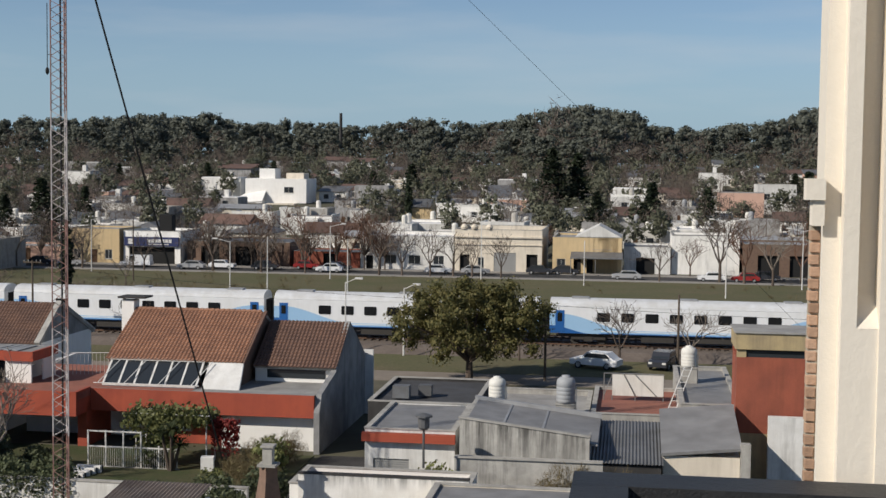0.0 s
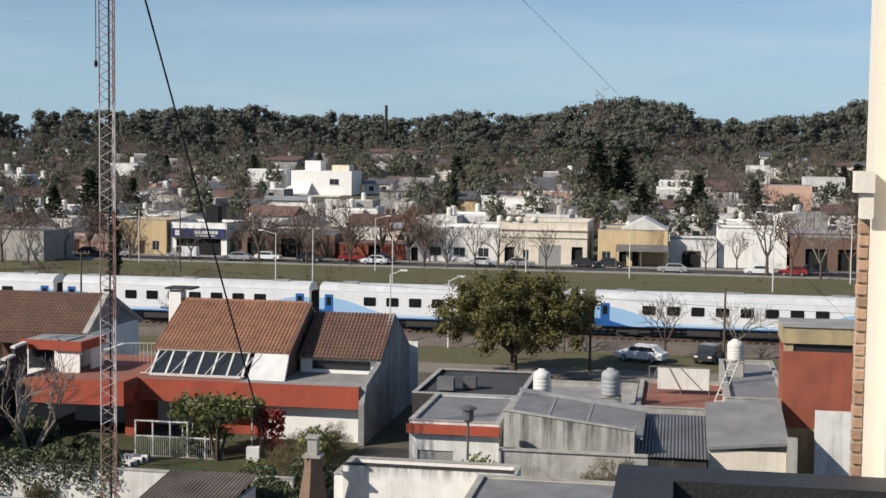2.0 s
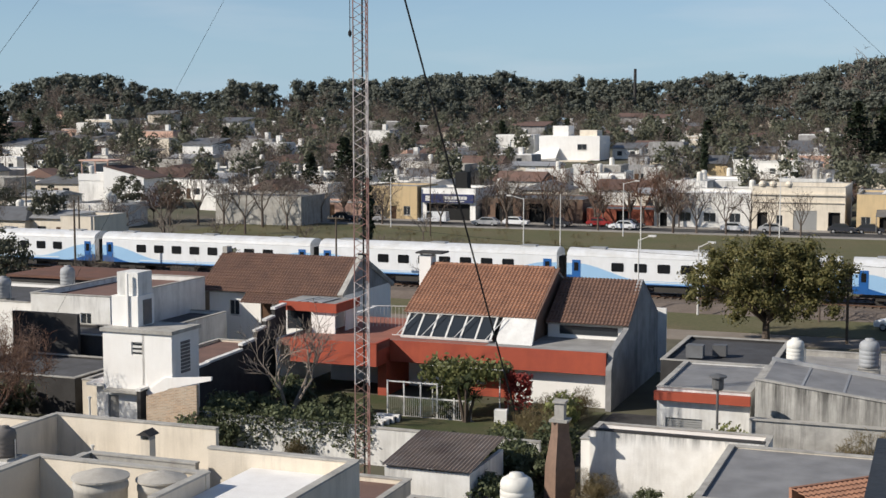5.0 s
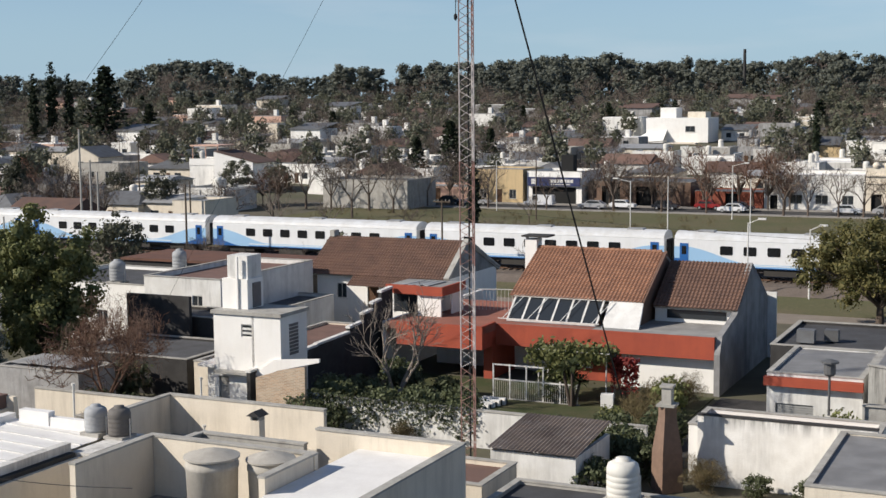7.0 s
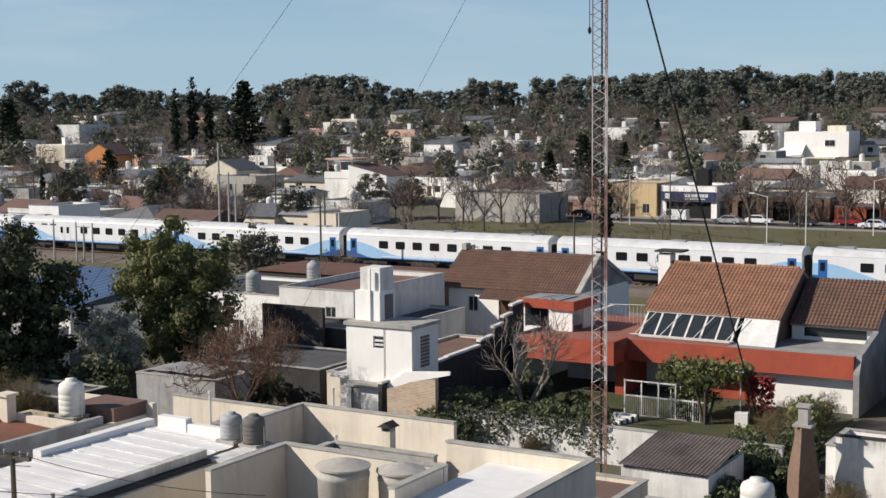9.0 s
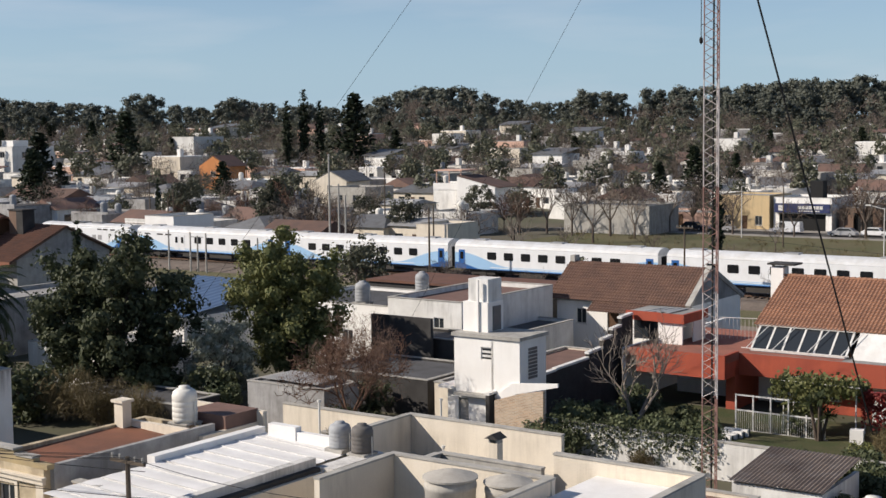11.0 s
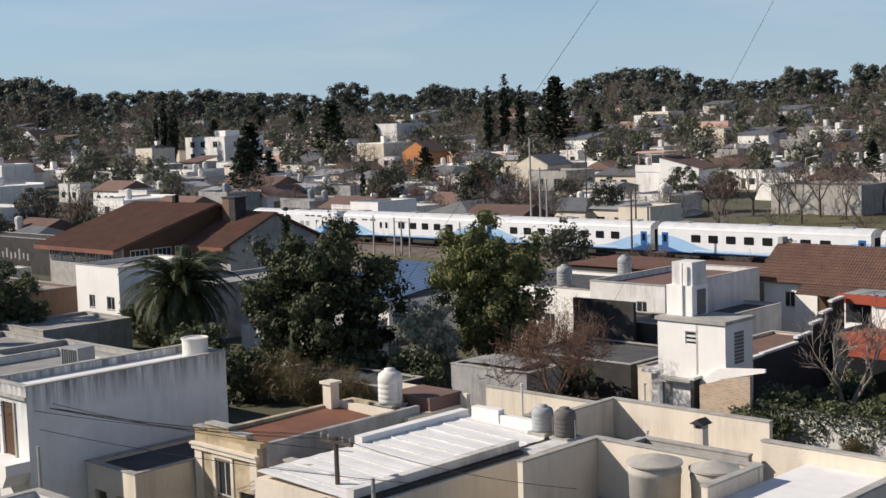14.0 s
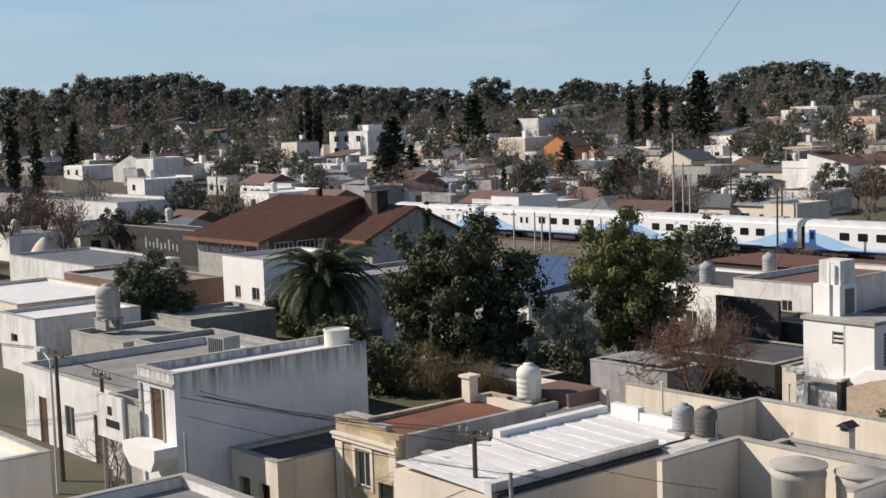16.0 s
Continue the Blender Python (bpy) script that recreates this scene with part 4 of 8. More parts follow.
loco = build_loco()
loco.matrix_world = at(NOSE_U, RAIL_V, RAIL_Z)
lead = build_coach(True)
lead.matrix_world = at(NOSE_U + 21.4, RAIL_V, RAIL_Z)
coach = build_coach()
coach.matrix_world = at(NOSE_U + 21.4 + 26.5, RAIL_V, RAIL_Z)
for k in range(2, 8):
    copy_thing(coach, at(NOSE_U + 21.4 + 26.5 * k, RAIL_V, RAIL_Z))


# ---------------------------------------------------------------- the red house with its garden
def build_red_house():
    U, V = -40.0, 77.6
    ob = thing("red_house", U, V, 0, 0, "white house with brick-red fascia and clay tile roofs", "house")
    # lower storey, deck and fascia
    part("front_wall", boxes((1.5, 11.6, 3.2, 3.45, 0, 3.3)), "white", ob)
    part("front_wall", boxes((15.3, 21.24, 0.7, 0.95, 0, 2.5)), "white", ob)
    part("side_wall", boxes((0.0, 0.25, -1.8, 14.0, 0, 3.5)), "white", ob)
    part("porch_wall", boxes((11.6, 15.2, 1.6, 3.19, 0, 2.7)), "red", ob, "brick-red painted porch wall")
    part("porch_wall", boxes((6.6, 7.2, -0.6, 3.19, 0, 2.7)), "red", ob, "brick-red painted porch wall")
    part("deck", boxes((0.25, 7.2, -2.0, 9.0, 3.1, 3.5)), "roof_red", ob, "red painted roof deck")
    part("deck", boxes((7.2, 21.2, 0.2, 9.0, 3.1, 3.5)), "roof_grey", ob, "grey cement roof deck")
    part("red_deck", boxes((7.2, 13.5, 0.3, 3.6, 3.504, 3.52)), "roof_red", ob, "red painted terrace strip")
    part("fascia", boxes((1.2, 7.2, -2.2, -2.0, 2.15, 3.62), (7.0, 7.2, -2.0, 0.0, 2.15, 3.62), (7.2, 21.24, 0.0, 0.2, 2.15, 3.5)), "red", ob, "brick-red painted fascia band")
    part("rear_wall", boxes((5.5, 22.2, 13.5, 13.7, 0, 4.5)), "white_old", ob)
    window(ob, 12.6, 0.9, 0.8, 1.3, 1.55, bars=1)
    # main roof
    x0, x1 = 7.1, 16.0
    roof = part("roof", boxes((x0 + 0.1, x1 - 0.1, 2.8, 13.0, 4.5, 4.7)), "cement", ob)
    bm = bmesh.new()
    slab(bm, (x0, 2.7, 5.0), (x1, 2.7, 5.0), (x1, 7.9, 7.55), (x0, 7.9, 7.55), 0.12)
    slab(bm, (x1, 13.2, 4.9), (x0, 13.2, 4.9), (x0, 7.9, 7.55), (x1, 7.9, 7.55), 0.12)
    part("roof_deck", bm, "cement", roof)
    bm = bmesh.new()
    waved(bm, (x0, 7.9, 7.6), (x1, 7.9, 7.6), (x0, 2.6, 5.0), 0.25, 0.03, 0.36)
    waved(bm, (x0, 7.9, 7.6), (x1, 7.9, 7.6), (x0, 13.3, 4.9), 0.25, 0.03, 0.36)
    part("roof_tiles", bm, "tile", roof, "orange-brown clay tiles")
    bm = bmesh.new()
    for k in range(int((x1 - x0) / 0.36)):
        rod(bm, (x0 + 0.36 * k, 7.9, 7.6), (x0 + 0.36 * k + 0.38, 7.9, 7.62), 0.11, 0.13, 8)
    part("ridge_tiles", bm, "tile", roof)
    # dark brown gables: the right end's shade is put into the colour
    bm = bmesh.new()
    prism_x(bm, [(2.9, 3.5), (2.9, 4.95), (7.9, 7.45), (13.0, 4.9), (13.0, 3.5)], x1 - 0.3, x1 - 0.08)
    part("gable", bm, "brick_chim", ob, "gable wall coloured dark brown for shade")
    bm = bmesh.new()
    prism_x(bm, [(2.9, 3.5), (2.9, 4.95), (7.9, 7.45), (13.0, 4.9), (13.0, 3.5)], x0 + 0.08, x0 + 0.3)
    part("gable", bm, "brick_chim", ob, "gable wall coloured dark brown for shade")
    bm = bmesh.new()
    slab(bm, (x1 - 0.05, 2.6, 4.98), (x1 + 0.14, 2.6, 4.98), (x1 + 0.14, 7.9, 7.66), (x1 - 0.05, 7.9, 7.66), 0.2)
    part("verge", bm, "tile_brown", roof)
    # sloping glazed front
    g = part("glazed_front", boxes((7.5, 13.5, 1.05, 1.2, 3.5, 3.66)), "metal_white", ob, "sloping white-framed glazing")
    for k in range(7):
        x = 7.45 + k * 1.0
        bm = bmesh.new()
        slab(bm, (x, 1.1, 3.62), (x + 0.12, 1.1, 3.62), (x + 0.12, 2.75, 4.98), (x, 2.75, 4.98), 0.1)
        part("mullion", bm, "metal_white", g)
        if k < 6:
            bm = bmesh.new()
            slab(bm, (x + 0.12, 1.12, 3.60), (x + 1.0, 1.12, 3.60), (x + 1.0, 2.76, 4.94), (x + 0.12, 2.76, 4.94), 0.03)
            part("pane", bm, "glass", g)
    part("transom", boxes((7.4, 13.6, 2.6, 2.8, 4.92, 5.04)), "metal_white", g)
    for x in (7.3, 9.0, 11.2, 13.3):
        bm = bmesh.new()
        rod(bm, (x, 0.9, 3.75), (x + 0.9, 2.4, 5.0), 0.03, 0.03, 5)
        part("support_bar", bm, "metal_white", g)
    bm = bmesh.new()
    rod(bm, (7.0, 0.85, 3.72), (13.8, 0.85, 3.72), 0.03, 0.03, 5)
    part("support_bar", bm, "metal_white", g)
    bm = bmesh.new()
    slab(bm, (13.9, 1.0, 3.52), (16.3, 1.0, 3.52), (16.1, 2.7, 5.0), (13.9, 2.7, 5.0), 0.2)
    part("panel", bm, "white_old", ob, "white rendered sloping panel")
    # rear wing
    x2, x3 = 16.2, 21.6
    r2 = part("rear_roof", boxes((x2 + 0.1, x3 - 0.1, 5.0, 13.0, 3.9, 4.1)), "cement", ob)
    bm = bmesh.new()
    waved(bm, (x2, 8.6, 7.0), (x3, 8.6, 7.0), (x2, 4.4, 4.55), 0.25, 0.03, 0.36)
    waved(bm, (x2, 8.6, 7.0), (x3, 8.6, 7.0), (x2, 13.6, 4.2), 0.25, 0.03, 0.36)
    part("roof_tiles", bm, "tile_brown", r2, "darker clay tiles")
    bm = bmesh.new()
    slab(bm, (x2, 4.5, 4.5), (x3, 4.5, 4.5), (x3, 8.6, 6.92), (x2, 8.6, 6.92), 0.12)
    slab(bm, (x3, 13.5, 4.15), (x2, 13.5, 4.15), (x2, 8.6, 6.92), (x3, 8.6, 6.92), 0.12)
    part("roof_deck", bm, "cement", r2)
    part("clerestory", boxes((x2, x3 - 0.3, 4.9, 5.1, 3.5, 4.35)), "white", ob)
    part("clerestory_glass", boxes((x2 + 0.8, x3 - 0.8, 4.86, 4.9, 3.75, 4.3)), "glass", ob)
    bm = bmesh.new()
    prism_x(bm, [(-0.1, 0), (-0.1, 2.5), (0.5, 3.55), (4.3, 4.3), (8.6, 7.05), (13.7, 4.2), (14.6, 3.2), (14.6, 0)], x3 - 0.35, x3)
    part("party_wall", bm, "party", ob, "tall stained party wall, greyed darker for shade")
    # white chimney
    ch = part("chimney", boxes((6.2, 7.05, 7.6, 8.6, 3.5, 8.15)), "white", ob, "white rendered chimney stack")
    part("cap", boxes((6.0, 7.9, 7.4, 8.9, 8.3, 8.42)), "dark_render", ch)
    part("cap_post", boxes((6.25, 6.4, 7.65, 7.8, 8.15, 8.3), (6.85, 7.0, 8.3, 8.45, 8.15, 8.3)), "cement", ch)
    # roof-top room with red fascia
    rb = part("roof_room", boxes((1.9, 2.0, 1.2, 4.4, 3.5, 4.95), (-1.0, -0.9, 1.6, 4.4, 3.5, 4.95), (-1.0, 2.0, 4.3, 4.4, 3.5, 4.95), (1.2, 2.9, 0.95, 1.1, 3.5, 4.95)), "white", ob, "small white rooftop room")
    part("room_fascia", boxes((-1.2, 1.2, 1.0, 1.15, 4.9, 5.5), (1.2, 3.1, 0.75, 0.9, 4.9, 5.5), (2.95, 3.1, 0.9, 4.5, 4.9, 5.5), (1.05, 1.2, 0.9, 1.0, 4.9, 5.5)), "red", rb)
    part("room_roof", boxes((-1.2, 2.95, 1.15, 4.5, 5.3, 5.42), (1.2, 2.95, 0.9, 1.15, 5.3, 5.42)), "roof_grey", rb)
    part("room_glass", boxes((-0.9, 1.9, 1.6, 1.66, 3.6, 4.9)), "glass", rb)
    part("side_wall", boxes((2.85, 2.95, 2.6, 4.4, 3.5, 4.95)), "white", rb)
    for k in range(4):
        bm = bmesh.new()
        slab(bm, (-0.4 + k * 0.6, 1.4, 5.46 + 0.03 * k), (0.0 + k * 0.6, 1.3, 5.48), (0.5 + k * 0.5, 3.8, 5.5), (0.1 + k * 0.5, 3.9, 5.46), 0.03)
        part("loose_board", bm, "zinc", rb)
    # roof railing
    bm = bmesh.new()
    rod(bm, (3.4, 4.8, 4.9), (6.6, 5.6, 4.9), 0.03)
    for k in range(14):
        x = 3.4 + 3.2 * k / 13
        rod(bm, (x, 4.8 + 0.8 * k / 13, 3.5), (x, 4.8 + 0.8 * k / 13, 4.9), 0.015, n=4)
    part("roof_railing", bm, "metal_white", ob)
    return ob


build_red_house()


def stepped_wall():
    bm = bmesh.new()
    cap = bmesh.new()
    steps = [(61.2, 64.4, 2.9), (64.4, 68.5, 3.05), (68.5, 72.5, 3.2), (72.5, 74.3, 3.6), (74.3, 75.6, 4.2), (75.6, 76.8, 4.7), (76.8, 78.4, 5.3)]
    for v0, v1, z in steps:
        box(bm, -0.12, 0.12, v0, v1, 0, z)
        slab(cap, (-0.16, v0 - 0.05, z + 0.02), (0.16, v0 - 0.05, z + 0.02), (0.16, v1, z + 0.12), (-0.16, v1, z + 0.12), 0.14)
    ob = thing("boundary_wall", -40.7, 0, 0, 0, "stepped boundary wall coloured dark for shade, white coping", "wall")
    # the shade on the wall's right side is put into its near-black colour
    part("wall", bm, "dark_render", ob)
    part("coping", cap, "white_old", ob)


stepped_wall()


# ---------------------------------------------------------------- neighbour with the brown tile roof
def build_brown_house():
    ob = thing("tile_roof_house", -53.8, 91.0, 0, 0, "white house with a weathered brown tile roof", "house")
    W, D = 11.6, 9.0
    part("wall", walls_with_openings(0, W, 0, D, 0, 4.25, 0.25, [(2.2, 2.3, 0.9, 1.2), (5.0, 0.9, 1.0, 2.6), (7.4, 2.2, 1.5, 1.0)]), "white", ob)
    window(ob, 2.2, 2.36, 0.78, 1.08, 0.12)
    window(ob, 7.4, 2.26, 1.38, 0.88, 0.12, bars=6)
    part("door", boxes((4.52, 5.48, 0.1, 0.15, 0.9, 3.5)), "door", ob)
    bm = bmesh.new()
    prism_x(bm, [(0.0, 4.25), (3.3, 6.75), (D, 4.25)], 0.0, 0.25)
    part("gable", bm, "white_old", ob)
    bm = bmesh.new()
    prism_x(bm, [(0.0, 4.25), (3.3, 6.75), (D, 4.25)], W - 0.25, W)
    part("gable", bm, "party", ob)
    # right gable takes the shade-darkened grey, the left one stays white
    bm = bmesh.new()
    slab(bm, (-0.6, -0.5, 4.2), (W + 0.1, -0.5, 4.2), (W + 0.1, 3.3, 6.8), (-0.6, 3.3, 6.8), 0.12)
    slab(bm, (W + 0.1, D + 0.4, 4.0), (-0.6, D + 0.4, 4.0), (-0.6, 3.3, 6.8), (W + 0.1, 3.3, 6.8), 0.12)
    rf = part("roof", bm, "cement", ob)
    bm = bmesh.new()
    waved(bm, (-0.6, 3.3, 6.86), (W - 0.25, 3.3, 6.86), (-0.6, -0.6, 4.25), 0.25, 0.03, 0.36)
    waved(bm, (-0.6, 3.3, 6.86), (W - 0.25, 3.3, 6.86), (-0.6, D + 0.5, 4.0), 0.25, 0.03, 0.36)
    waved(bm, (3.6, -0.5, 4.25), (9.2, -0.5, 4.25), (3.6, -1.7, 3.6), 0.25, 0.03, 0.36)
    part("roof_tiles", bm, "tile_brown", rf)
    bm = bmesh.new()
    slab(bm, (W - 0.3, -0.6, 4.35), (W + 0.14, -0.6, 4.35), (W + 0.14, 3.3, 7.0), (W - 0.3, 3.3, 7.0), 0.2)
    slab(bm, (W + 0.14, D + 0.5, 4.2), (W - 0.3, D + 0.5, 4.2), (W - 0.3, 3.3, 7.0), (W + 0.14, 3.3, 7.0), 0.2)
    part("verge", bm, "cement", rf)
    part("roof_lantern", boxes((-0.5, -0.1, 3.0, 3.8, 6.8, 7.3)), "cement", rf)


build_brown_house()


# ---------------------------------------------------------------- white tower house
def build_tower():
    ob = thing("tower_house", -43.4, 61.9, 0, 0, "white rendered narrow house with a rooftop tank tower", "house")
    part("wall", walls_with_openings(0, 4.4, 0, 2.8, 0, 5.85, 0.22, [(2.25, 4.62, 0.84, 0.72), (3.0, 0.4, 0.95, 1.4), (0.6, 0.4, 0.7, 1.9)]), "white", ob)
    part("roof_slab", boxes((-0.12, 4.5, -0.12, 2.95, 5.85, 6.05)), "cement", ob)
    win = window(ob, 2.25, 4.66, 0.74, 0.62, 0.1, bars=0, sill=False)
    for k in range(2):
        part("louvre_bar", boxes((1.9, 2.6, 0.02, 0.1, 4.78 + 0.24 * k, 4.9 + 0.24 * k)), "metal_white", win)
    window(ob, 3.0, 0.46, 0.85, 1.28, 0.1, bars=5)
    part("door", boxes((0.26, 0.94, 0.1, 0.15, 0.4, 2.28)), "cement", ob)
    part("louvre", boxes(*[(4.4, 4.45, 0.9, 1.8, 3.6 + 0.2 * k, 3.75 + 0.2 * k) for k in range(9)]), "zinc_dark", ob)
    part("canopy", boxes((0.3, 2.6, -0.55, 0.0, 2.55, 2.7)), "cement", ob)
    part("balcony_slab", boxes((-1.1, -0.002, -0.1, 1.6, 2.75, 2.92)), "white", ob)
    part("side_wing", boxes((-0.7, -0.002, 0.3, 2.6, 0, 2.745)), "white", ob)
    part("side_screen", boxes((-0.5, -0.002, 0.9, 1.0, 2.925, 4.5)), "pink", ob)
    bm = bmesh.new()
    prism(bm, [(2.6, 2.5), (4.0, 3.5), (6.9, 3.75), (6.9, 3.55), (4.2, 2.9), (3.6, 2.5)], -0.14, -0.002)
    part("sloping_wall", bm, "white", ob)
    tk = part("tank_housing", boxes((0.15, 1.85, 0.7, 2.3, 6.05, 7.75)), "white", ob, "white tank housing with downpipe")
    part("tank_box", boxes((0.4, 1.75, 0.9, 2.3, 7.75, 9.05)), "white_old", tk)
    part("pipe", boxes((1.15, 1.28, 0.58, 0.69, 6.05, 9.0)), "white", tk)
    part("side_door", boxes((1.85, 1.91, 1.2, 2.0, 6.1, 7.5)), "zinc_dark", tk)


build_tower()
bm = bmesh.new()
prism(bm, [(0, 0), (0, 2.75), (1.6, 3.25), (3.1, 3.55), (3.1, 0)], 0, 0.25)
solid("brick_wall", bm, "brickwork", -39.7, 60.4, label="bare clay brick wall beside the tower house", category="wall")
flat_house("terrace_house", -47.0, -41.0, 64.9, 80.5, 2.3, "cream", "roof_brown", 0.12, "low house with a brown tiled roof terrace and pinkish parapet")
flat_house("rear_block", -57.0, -50.6, 80.0, 88.0, 3.0, "white_old", "roof_dark", 0.2, "low block with pale cement walls and a dark roof")

# ---------------------------------------------------------------- cream courtyards in front
def wall_run(name, segs, mat="cream", cap="cement", label="", t=0.25, base=0.0):
    """Straight walls (u0, v0, u1, v1, top), butted end to end, with copings."""
    ob = thing(name, 0, 0, 0, 0, label, "wall")
    for u0, v0, u1, v1, z in segs:
        if abs(u1 - u0) > abs(v1 - v0):
            part("wall", boxes((u0, u1, v0 - t / 2, v0 + t / 2, base, z)), mat, ob)
            part("coping", boxes((u0 - 0.02, u1 + 0.02, v0 - t / 2 - 0.04, v0 + t / 2 + 0.04, z, z + 0.07)), cap, ob)
        else:
            part("wall", boxes((u0 - t / 2, u0 + t / 2, v0, v1, base, z)), mat, ob)
            part("coping", boxes((u0 - t / 2 - 0.04, u0 + t / 2 + 0.04, v0 - 0.02, v1 + 0.02, z, z + 0.074)), cap, ob)
    return ob


wall_run("courtyard_wall", [(-31.3, 35.9, -31.3, 40.3, 5.0), (-31.42, 40.45, -24.1, 40.45, 5.0), (-24.25, 37.1, -24.25, 40.3, 5.0)], label="smooth cream rendered roof-terrace wall with cement coping")
wall_run("courtyard_wall", [(-26.0, 43.8, -19.8, 43.8, 5.0), (-19.9, 34.0, -19.9, 43.67, 5.0)], label="cream parapet wall round a pale flat roof")
wall_run("courtyard_wall", [(-37.9, 43.0, -37.9, 50.2, 4.0), (-38.0, 50.35, -29.5, 50.35, 4.0)], label="cream yard wall half in shadow")
solid("flat_roof", boxes((-24.1, -20.05, 34.0, 43.65, 4.3, 4.45)), "roof_white", 0, 0, label="pale painted flat roof behind the parapet", category="roof")
solid("flat_roof", boxes((-31.1, -24.4, 34.0, 40.3, 2.6, 2.75)), "roof_grey", 0, 0, label="grey flat roof below the water tanks", category="roof")
wall_run("light_well", [(-31.0, 43.2, -26.2, 43.2, 4.5), (-31.0, 41.0, -31.0, 43.0, 4.5)], "cement", "cement", "cement parapet round a light well")
solid("flat_roof", boxes((-30.8, -26.3, 40.7, 43.0, 3.5, 3.65)), "roof_dark", 0, 0, label="cement roof with a light well", category="roof")
solid("yard_floor", boxes((-37.7, -26.3, 43.4, 50.2, 0.0, 2.2)), "cement", 0, 0, label="cement roof of the yard rooms", category="roof")


def cement_tank(u, v, z, r, h, label):
    ob = thing("water_tank", u, v, z, 0, label, "water tank", "water tanks")
    bm = bmesh.new()
    lathe(bm, [(r * 0.93, 0), (r, h * 0.85), (r * 1.03, h * 0.86), (r * 1.03, h * 0.92), (r, h * 0.93), (r, h)], 28)
    part("body", bm, "tank_cement", ob, smooth=True)
    bm = bmesh.new()
    lathe(bm, [(r * 1.08, h + 0.004), (r * 1.08, h + 0.07), (r * 0.55, h + 0.22), (0.12, h + 0.3)], 28)
    part("lid", bm, "tank_cement", ob)


cement_tank(-26.95, 38.1, 2.75, 0.92, 2.45, "round grey fibre-cement water tank with conical lid")
cement_tank(-25.25, 39.25, 2.75, 0.82, 2.25, "squat grey fibre-cement water tank with conical lid")


def plastic_tank(u, v, z, r, h, mat, label, stand=0.35):
    ob = thing("water_tank", u, v, z, 0, label, "water tank", "water tanks")
    bm = bmesh.new()
    prof = [(r * 0.97, stand)]
    for k in range(1, 5):
        zz = stand + h * 0.74 * k / 5
        prof += [(r, zz - 0.03), (r * 0.965, zz), (r, zz + 0.03)]
    prof += [(r, stand + h * 0.74), (r * 0.9, stand + h * 0.86), (r * 0.62, stand + h * 0.93), (r * 0.45, stand + h * 0.935), (r * 0.45, stand + h), (0.05, stand + h * 1.02)]
    lathe(bm, prof, 24)
    part("body", bm, mat, ob, smooth=True)
    part("base", boxes((-r, r, -r * 0.8, -r * 0.5, 0, stand), (-r, r, r * 0.5, r * 0.8, 0, stand), (-r * 1.05, r * 1.05, -r * 0.9, r * 0.9, stand - 0.08, stand - 0.004)) if stand > 0.2 else boxes((-r, r, -r, r, 0, stand)), "cement", ob)
    bm = bmesh.new()
    rod(bm, (r + 0.05, 0, 0), (r + 0.05, 0, stand + h * 0.6), 0.025)
    part("pipe", bm, "tank_white", ob)


plastic_tank(-35.8, 42.6, 4.1, 0.47, 1.1, "tank_grey", "grey plastic water tank on the roof edge", 0.15)
plastic_tank(-34.6, 42.6, 4.1, 0.47, 1.2, "tank_dark", "dark weathered drum tank beside the grey tank", 0.1)
plastic_tank(-43.6, 41.2, 4.4, 0.56, 1.6, "tank_white", "white plastic water tank on a cement base", 0.3)

# white sheet roof with its raised side
def white_roof():
    ob = thing("white_roof_house", 0, 0, 0, 0, "low building with a white painted sheet roof", "house")
    part("wall", boxes((-40.6, -34.4, 31.0, 43.0, 0, 3.95)), "cream", ob)
    bm = bmesh.new()
    waved(bm, (-40.5, 31.0, 4.25), (-40.5, 43.0, 4.25), (-35.3, 31.0, 4.05), 1.0, 0.012, 0, seg=8)
    part("roof", bm, "roof_white", ob)
    for k in range(11):
        bm = bmesh.new()
        v = 31.6 + 1.05 * k
        slab(bm, (-40.4, v, 4.285), (-35.35, v, 4.09), (-35.35, v + 0.07, 4.09), (-40.4, v + 0.07, 4.285), 0.04)
        part("seam", bm, "white_old", ob)
    part("gutter", boxes((-34.895, -34.6, 31.0, 39.9, 3.95, 4.12)), "dark_render", ob, "blackened gutter")
    part("kerb", boxes((-35.3, -34.9, 31.0, 40.0, 3.95, 4.45), (-34.9, -34.0, 40.0, 43.4, 3.96, 4.1)), "kerb_rain", ob)
    part("ridge_cap", boxes((-40.9, -40.45, 36.5, 43.0, 4.0, 4.5), (-40.0, -38.4, 42.7, 43.1, 4.0, 4.75), (-38.4, -35.4, 42.75, 43.05, 4.0, 4.55)), "roof_white", ob)


white_roof()
bp = thing("brick_pier", -41.1, 32.9, 0, 0, "bare orange brick pier beside the white roof", "wall")
part("wall", boxes((0, 1.5, 0, 0.35, 0, 4.15)), "brickwork", bp)
part("coping", boxes((-0.05, 1.55, -0.05, 0.4, 4.15, 4.22)), "cement", bp)

